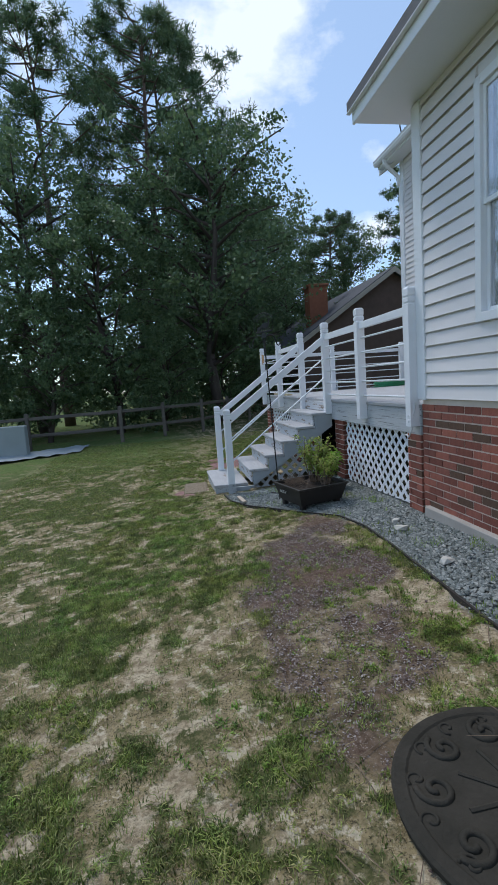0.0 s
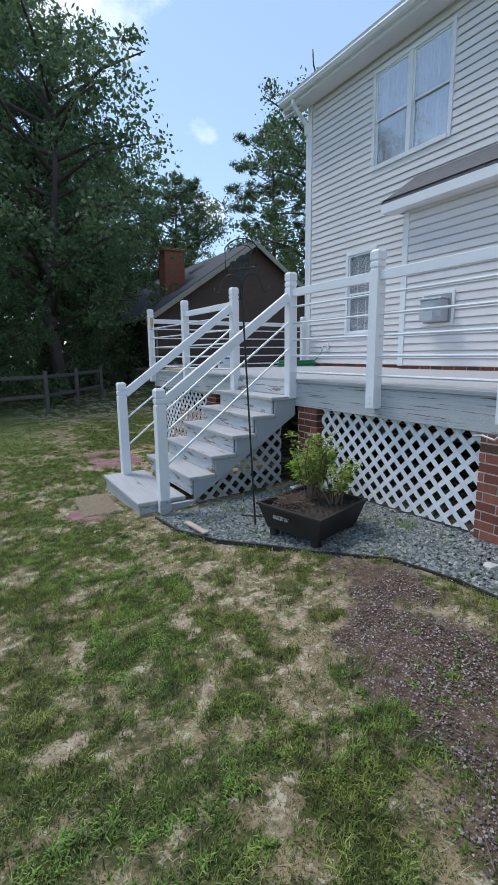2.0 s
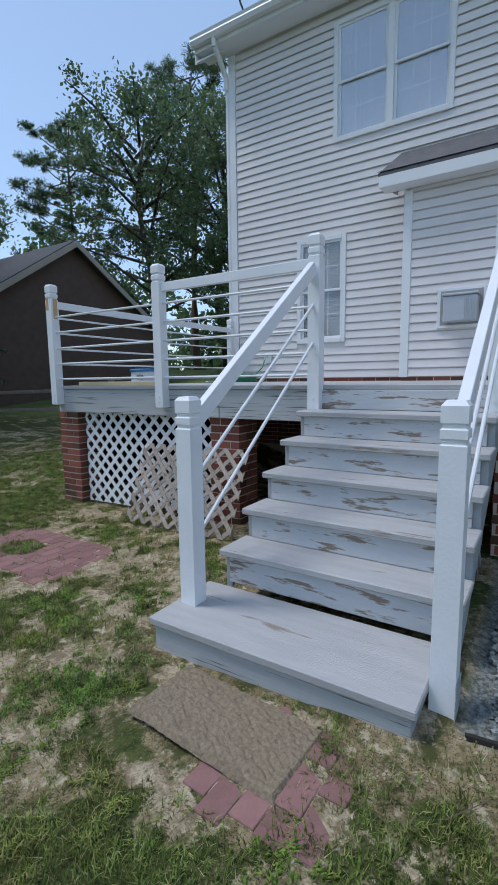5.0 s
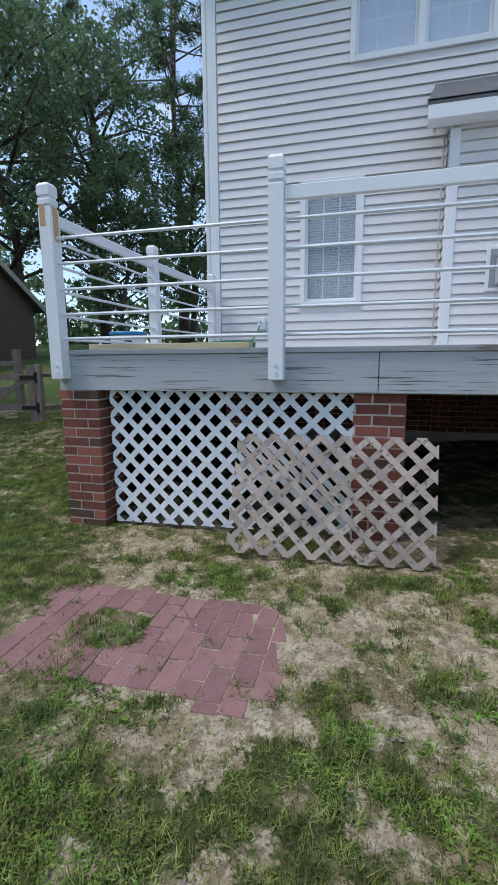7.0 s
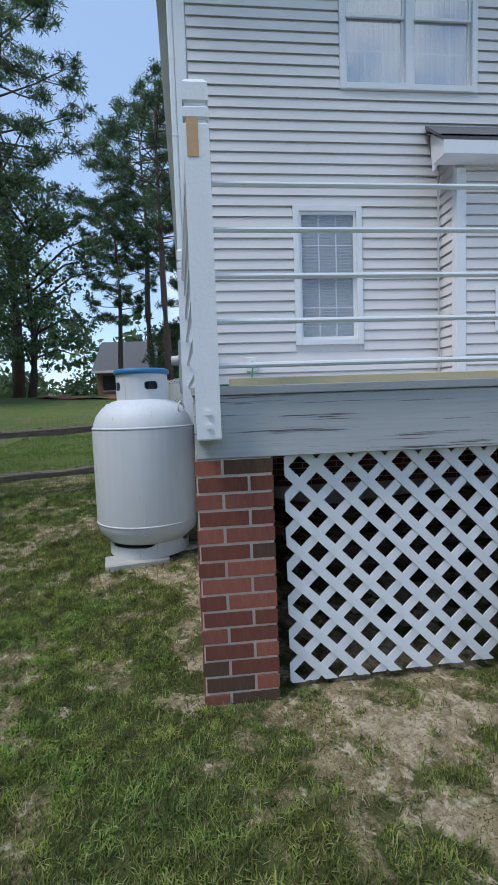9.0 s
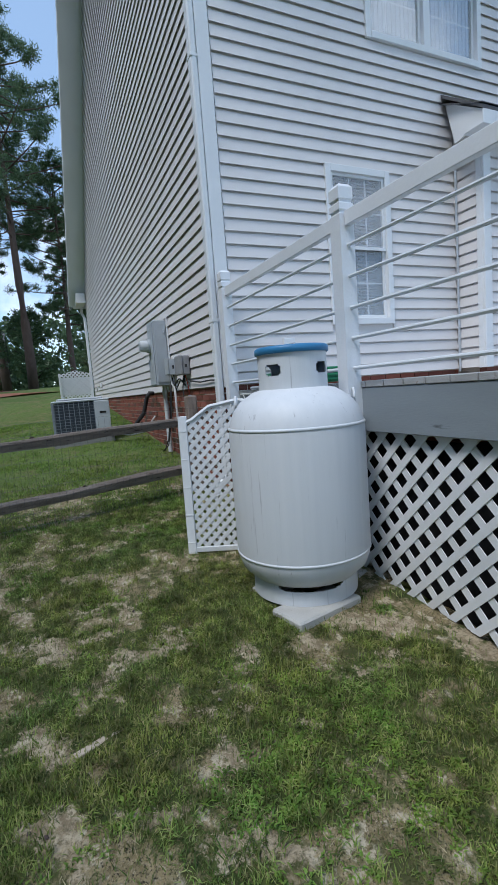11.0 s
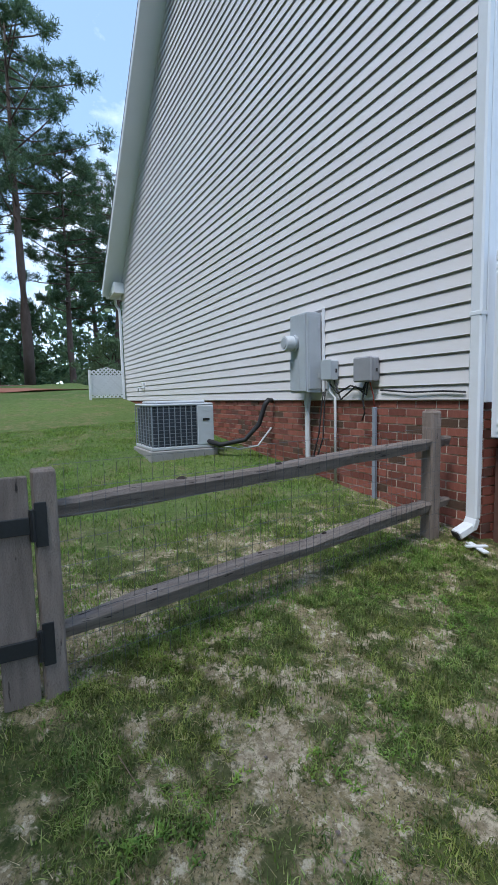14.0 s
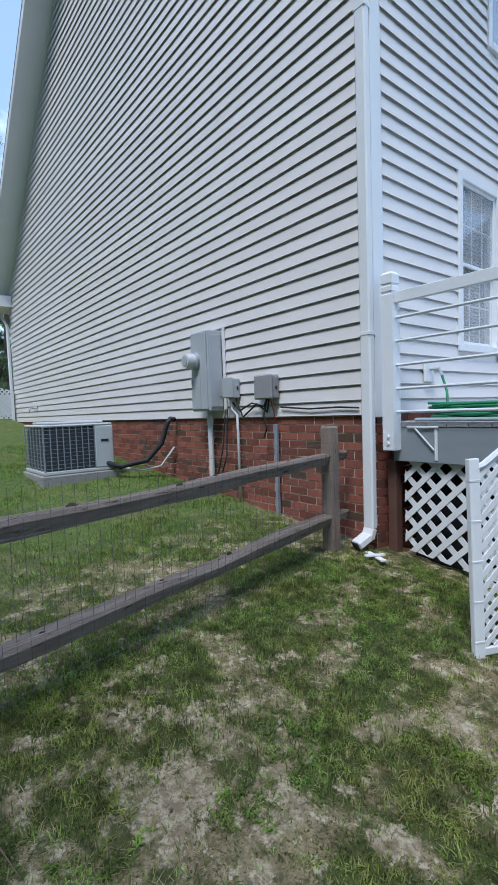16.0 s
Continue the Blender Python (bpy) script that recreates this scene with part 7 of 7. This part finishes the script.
tagged(fw, "far line of dark green woods", "woods", kind="stuff")
bm = bmesh.new()
bmesh.ops.create_circle(bm, cap_ends=True, segments=40, radius=1.0, matrix=Matrix.Translation((21.5, 0.5, 2.1)) @ Matrix.Diagonal((4.2, 7, 1, 1)))
bmesh.ops.subdivide_edges(bm, edges=bm.edges, cuts=2)
for v in bm.verts:
    v.co.z = gz(v.co.x, v.co.y) + 0.05 + 0.6 * max(0.0, 1 - ((v.co.x - 21.5) / 4.2) ** 2 - ((v.co.y - 0.5) / 7.0) ** 2) + 0.10 * noise.noise(v.co * 0.6)
solo("pine_straw_bed", bm, material("red_pine_straw", (0.22, 0.085, 0.05), (0.32, 0.14, 0.085), 3, 0.95, 0.6, 40), "reddish pine straw bed under the pines", "mulch", "structure")

# ---- brick faces of the foundations ----
brickwork(fd_gable, (WALL_X, GABLE_Y - 0.002, 0), (1, 0, 0), (0, 1, 0), FRONT_X - WALL_X, 0.25, SIDE_Z - 0.004, 4.0, gz)
brickwork(fd_wing, (WING_X + 0.002, WING_Y, 0), (0, -1, 0), (-1, 0, 0), 5.0, 0.30, SIDE_Z - 0.047, 3.3, gz)
brickwork(fd_back, (WALL_X - 0.004, GABLE_Y - 0.01, 0), (0, -1, 0), (-1, 0, 0), 2.9, 0.3, SIDE_Z - 0.004, 0)
brickwork(fd_back, (WALL_X - 0.004, BUMP_Y, 0), (0, -1, 0), (-1, 0, 0), 3.7, 0.3, 0.985, 0)
brickwork(fd_bump, (BUMP_X + 0.002, BUMP_Y, 0), (0, -1, 0), (-1, 0, 0), 3.8, 1.05, SIDE_Z - 0.004, 0)

# ---- gravel, chips and grass ----
GRAVEL = island_material("blue_grey_gravel", [(0.07, 0.08, 0.074), (0.155, 0.172, 0.163), (0.27, 0.29, 0.275), (0.115, 0.132, 0.122), (0.39, 0.40, 0.375)], 0.8)
CHIPS = island_material("brown_chips", [(0.05, 0.036, 0.033), (0.11, 0.08, 0.07), (0.18, 0.14, 0.125), (0.38, 0.34, 0.32), (0.08, 0.057, 0.05)], 0.9)


def pebbles(name, xs, ys, size, flat, mat, label, rng, lift=0.0):
    """Loose angular stones, six corners and eight faces each."""
    n = len(xs)
    base = np.array([(1, 0, 0), (0, 1, 0), (-1, 0, 0), (0, -1, 0), (0, 0, 1), (0, 0, -1)], float)
    tri = np.array([(0, 1, 4), (1, 2, 4), (2, 3, 4), (3, 0, 4), (1, 0, 5), (2, 1, 5), (3, 2, 5), (0, 3, 5)])
    s = size * rng.uniform(0.5, 1.25, (n, 1, 1))
    v = base[None] * s * rng.uniform(0.6, 1.3, (n, 6, 1))
    v[:, :, 2] *= flat
    v[:, 4:, :2] += rng.uniform(-0.5, 0.5, (n, 2, 2)) * s
    a = rng.uniform(0, math.tau, n)
    c, si = np.cos(a)[:, None], np.sin(a)[:, None]
    x, y = v[:, :, 0] * c - v[:, :, 1] * si, v[:, :, 0] * si + v[:, :, 1] * c
    tilt = rng.uniform(-0.5, 0.5, (n, 1))
    z = v[:, :, 2] + x * tilt
    out = np.stack([x + xs[:, None], y + ys[:, None], z + (ground_z(xs, ys) + lift)[:, None]], -1).reshape(-1, 3)
    f = (tri[None] + (np.arange(n) * 6)[:, None, None]).reshape(-1, 3)
    ob = new(name, fast_mesh(name, out, f, mat))
    return tagged(ob, label, name.replace("_", " "), kind="stuff")


rng = np.random.RandomState(42)
xs, ys = rng.uniform(-1.7, 0.1, 50000), rng.uniform(-10.5, -4.36, 50000)
ok = in_bed(xs, ys) & ~((xs < -1.1) & (ys > -4.4)) & (rng.rand(50000) < np.where(ys > -8.2, 1.0, 0.5))
pebbles("gravel", xs[ok], ys[ok], 0.017, 0.6, GRAVEL, "blue-grey crushed stone gravel in the bed", rng, 0.002)
xs, ys = rng.uniform(-2.4, -0.3, 64000), rng.uniform(-9.3, -5.9, 64000)
ok = (rng.rand(64000) < mulch(xs, ys) * 0.9) & ~in_bed(xs, ys)
pebbles("wood_chips", xs[ok], ys[ok], 0.0056, 0.4, CHIPS, "brown bark chips and small stones in a bare patch", rng, 0.004)
xs, ys = rng.uniform(-5, 4.5, 5000), rng.uniform(-11, 4, 5000)
ok = (rng.rand(5000) < sand(xs, ys)) & ((xs < 0.0) | (ys > 0.15)) & ~in_bed(xs, ys)
pebbles("pebbles", xs[ok], ys[ok], 0.009, 0.5, CHIPS, "scattered small stones and bark bits on bare soil", rng, 0.004)

rng_t = random.Random(19)
bm = bmesh.new()
for k in range(130):
    x, y = (rng_t.uniform(-2.0, -0.85), rng_t.uniform(-9.9, -5.8)) if k < 70 else (rng_t.uniform(-4, 3.2), rng_t.uniform(-9, 3.2))
    if in_bed(np.array(x), np.array(y)) or (x > -0.3 and y < 0.3):
        continue
    z = gz(x, y) + float(bumps(np.array(x), np.array(y))) + (0.034 if (x + 1.25) ** 2 + (y + 9.43) ** 2 < 0.16 else 0.016)
    a, ln = rng_t.uniform(0, math.tau), rng_t.uniform(0.08, 0.30)
    d = Vector((math.cos(a), math.sin(a), rng_t.uniform(-0.04, 0.04))) * ln
    p = Vector((x, y, z))
    bent(bm, [p, p + d * 0.5 + Vector((rng_t.gauss(0, 0.012), rng_t.gauss(0, 0.012), 0.006)), p + d], [0.0022, 0.002, 0.001], 4)
tagged(new("fallen_twigs", mesh_of("fallen_twigs", bm, TWIG)), "thin brown twigs and pine straw lying on the lawn", "twigs", kind="stuff")

GRASS = island_material("grass_blades", [(0.085, 0.13, 0.024), (0.155, 0.215, 0.04), (0.22, 0.275, 0.065), (0.31, 0.30, 0.115), (0.12, 0.175, 0.03)], 0.55, 0.35, 0.35, 0.55)
WEEDS = island_material("fresh_green_weeds", [(0.11, 0.20, 0.03), (0.17, 0.27, 0.045), (0.24, 0.33, 0.065), (0.13, 0.22, 0.035)], 0.55, 0.35, 0.38, 0.4)
STRAW = island_material("dry_straw", [(0.26, 0.20, 0.10), (0.38, 0.31, 0.17), (0.50, 0.42, 0.26), (0.20, 0.15, 0.08)], 0.8, 0.2, 0.2, 0.35)


def clear(x, y):
    """True where grass may grow."""
    stair = (x > -1.68) & (x < 0.1) & (y > -4.36) & (y < -2.95)
    house = (x > 0.08) & (y < 0.05)
    mat = (x > -2.22) & (x < -1.72) & (y > -3.9) & (y < -3.12)
    gab = (x > 3.5) & (y < 0.16)
    disc = (x + 1.25) ** 2 + (y + 9.43) ** 2 < 0.41 ** 2
    tankf = (x - tx) ** 2 + (y - ty) ** 2 < 0.3 ** 2
    hollow = (x > -0.2) & (y < -2.3) & (y > -3.1)
    return ~(stair | house | mat | gab | disc | tankf | hollow | in_bed(x, y))


def blades(name, n, x0, x1, y0, y1, hmin, hmax, width, mat, label, seed, keep, flat=0.0, single=False, where=None):
    rng = np.random.RandomState(seed)
    x, y = rng.uniform(x0, x1, n), rng.uniform(y0, y1, n)
    ok = (where or clear)(x, y) & (rng.rand(n) < keep(x, y))
    x, y = x[ok], y[ok]
    n = len(x)
    z = ground_z(x, y) + bumps(x, y) - 0.002
    a = rng.uniform(0, math.tau, n)
    h = rng.uniform(hmin, hmax, n) * (0.6 + 0.8 * fractal(x, y, 2.0, 61, 2))
    lean = rng.uniform(0.15, 0.9, n) if not flat else np.full(n, flat) * rng.uniform(0.8, 1.2, n)
    w = width * rng.uniform(0.6, 1.4, n) / 2
    dx, dy = np.cos(a), np.sin(a)
    px, py = -dy * w, dx * w
    mid = np.stack([x + dx * h * lean * 0.4, y + dy * h * lean * 0.4, z + h * 0.62 * np.cos(lean * 0.6)], -1)
    tip = np.stack([x + dx * h * lean, y + dy * h * lean, z + h * np.cos(lean) + (0.006 if flat else 0)], -1)
    v = np.stack([np.stack([x + px, y + py, z], -1), np.stack([x - px, y - py, z], -1), mid + np.stack([-px, -py, 0 * px], -1) * 0.8, mid + np.stack([px, py, 0 * px], -1) * 0.8, tip], 1)
    if single:
        v = np.stack([v[:, 0], v[:, 1], v[:, 4]], 1)
        ob = new(name, fast_mesh(name, v.reshape(-1, 3), np.arange(n * 3).reshape(-1, 3), mat))
        return tagged(ob, label, "grass", kind="stuff")
    i = (np.arange(n) * 5)[:, None]
    f = np.concatenate([i + np.array([[0, 1, 2]]), i + np.array([[0, 2, 3]]), i + np.array([[3, 2, 4]])], 0)
    ob = new(name, fast_mesh(name, v.reshape(-1, 3), f, mat))
    return tagged(ob, label, "grass", kind="stuff")


def tufts(name, n, per, area, lmin, lmax, width, mat, label, seed, keep):
    """Low spreading clumps: leaves that arch outwards from one root."""
    rng = np.random.RandomState(seed)
    cx, cy = rng.uniform(area[0], area[1], n), rng.uniform(area[2], area[3], n)
    ok = clear(cx, cy) & (rng.rand(n) < keep(cx, cy))
    cx, cy = cx[ok], cy[ok]
    big = rng.uniform(0.55, 1.25, len(cx)).repeat(per)
    x, y = cx.repeat(per) + rng.normal(0, 0.011, len(cx) * per), cy.repeat(per) + rng.normal(0, 0.011, len(cx) * per)
    n = len(x)
    z = ground_z(x, y) + bumps(x, y) - 0.002
    a = rng.uniform(0, math.tau, n)
    ln = rng.uniform(lmin, lmax, n) * big
    el = rng.uniform(0.25, 1.35, n)
    w = width * rng.uniform(0.6, 1.3, n) / 2
    d = np.stack([np.cos(a), np.sin(a), 0 * a], -1)
    side = np.stack([-np.sin(a), np.cos(a), 0 * a], -1) * w[:, None]
    up = np.array([[0, 0, 1.0]])
    root = np.stack([x, y, z], -1)
    mid = root + d * (ln * 0.5 * np.cos(el))[:, None] + up * (ln * 0.55 * np.sin(el))[:, None]
    tip = root + d * (ln * np.cos(el * 0.7))[:, None] + up * (ln * (0.75 * np.sin(el) - 0.12))[:, None]
    tip[:, 2] = np.maximum(tip[:, 2], z + 0.004)
    v = np.stack([root + side * 0.6, root - side * 0.6, mid - side, mid + side, tip], 1).reshape(-1, 3)
    i = (np.arange(n) * 5)[:, None]
    f = np.concatenate([i + np.array([[0, 1, 2]]), i + np.array([[0, 2, 3]]), i + np.array([[3, 2, 4]])], 0)
    return tagged(new(name, fast_mesh(name, v, f, mat)), label, "grass", kind="stuff")


def turf(x, y):
    hole = ((x + 1.13) ** 2 / 0.024 + (y + 0.98) ** 2 / 0.036) < 1
    tongue = (x < -1.2) & (x > -1.55) & (np.abs(y + 0.93) < 0.12)
    inner = ((x + 1.11 + 0.03 * np.sin(9 * y)) / 0.345) ** 4 + ((y + 1.15 + 0.03 * np.sin(11 * x)) / 0.68) ** 4 < 1
    k = np.clip((0.17 + 0.83 * green(x, y)) * (1 - 0.9 * sand(x, y)) * (1 - 0.9 * mulch(x, y)), 0, 1)
    return np.where(hole, 0.9, np.where(tongue, 0.3, 0) + k * np.where(inner, 0.06, 1.0))


def weedy(x, y):
    inner = ((x + 1.11 + 0.03 * np.sin(9 * y)) / 0.345) ** 4 + ((y + 1.15 + 0.03 * np.sin(11 * x)) / 0.68) ** 4 < 1
    return smooth(fractal(x, y, 2.2, 131, 4), 0.50, 0.60) * (0.25 + 0.75 * green(x, y)) * (1 - 0.6 * sand(x, y)) * (1 - 0.8 * mulch(x, y)) * np.where(inner, 0.0, 1.0)


LAWN = (-5.2, 4.6, -10.6, 4.2)
blades("grass", 560000, *LAWN, 0.014, 0.044, 0.0050, GRASS, "thin tufted green lawn grass", 1, turf, single=True)
blades("dry_grass", 200000, *LAWN, 0.012, 0.04, 0.0026, STRAW, "dry straw-coloured grass lying in the lawn", 2, lambda x, y: np.clip(0.75 - 0.35 * green(x, y) - 0.30 * sand(x, y) - 0.6 * mulch(x, y), 0.05, 1) * np.where(((x + 1.11) / 0.40) ** 6 + ((y + 1.15) / 0.74) ** 6 < 1, 0.30, 1.0), 1.25, True)
# the lawn along the walk, blade by blade thicker
for k, zone in enumerate(((-3.1, -0.6, -10.1, -4.4), (-2.8, 0.1, -4.4, 0.2), (-1.0, 3.6, 0.2, 3.0))):
    blades("grass", 190000, *zone, 0.012, 0.038, 0.0036, GRASS, "thin tufted green lawn grass", 11 + k, turf, single=True)
    tufts("turf_clumps", 6500, 13, zone, 0.022, 0.055, 0.0036, GRASS, "coarse arching clumps of lawn grass", 21 + k, turf)
    tufts("weeds", 11000, 10, zone, 0.014, 0.038, 0.0070, WEEDS, "fresh green broad-leaved weeds in the lawn", 31 + k, weedy)
blades("side_lawn", 130000, 3.4, 10.0, 0.15, 3.6, 0.014, 0.042, 0.006, WEEDS, "lush green grass beside the gable wall", 3, lambda x, y: 0.25 + 0.75 * smooth(fractal(x, y, 3.0, 151, 4), 0.42, 0.58), single=True)
blades("bed_weeds", 30000, -1.7, 0.05, -10.4, -4.4, 0.02, 0.06, 0.006, WEEDS, "thin green weeds growing through the gravel", 5, lambda x, y: smooth(fractal(x, y, 3.5, 141, 3), 0.56, 0.68) * 0.7, single=True, where=in_bed)
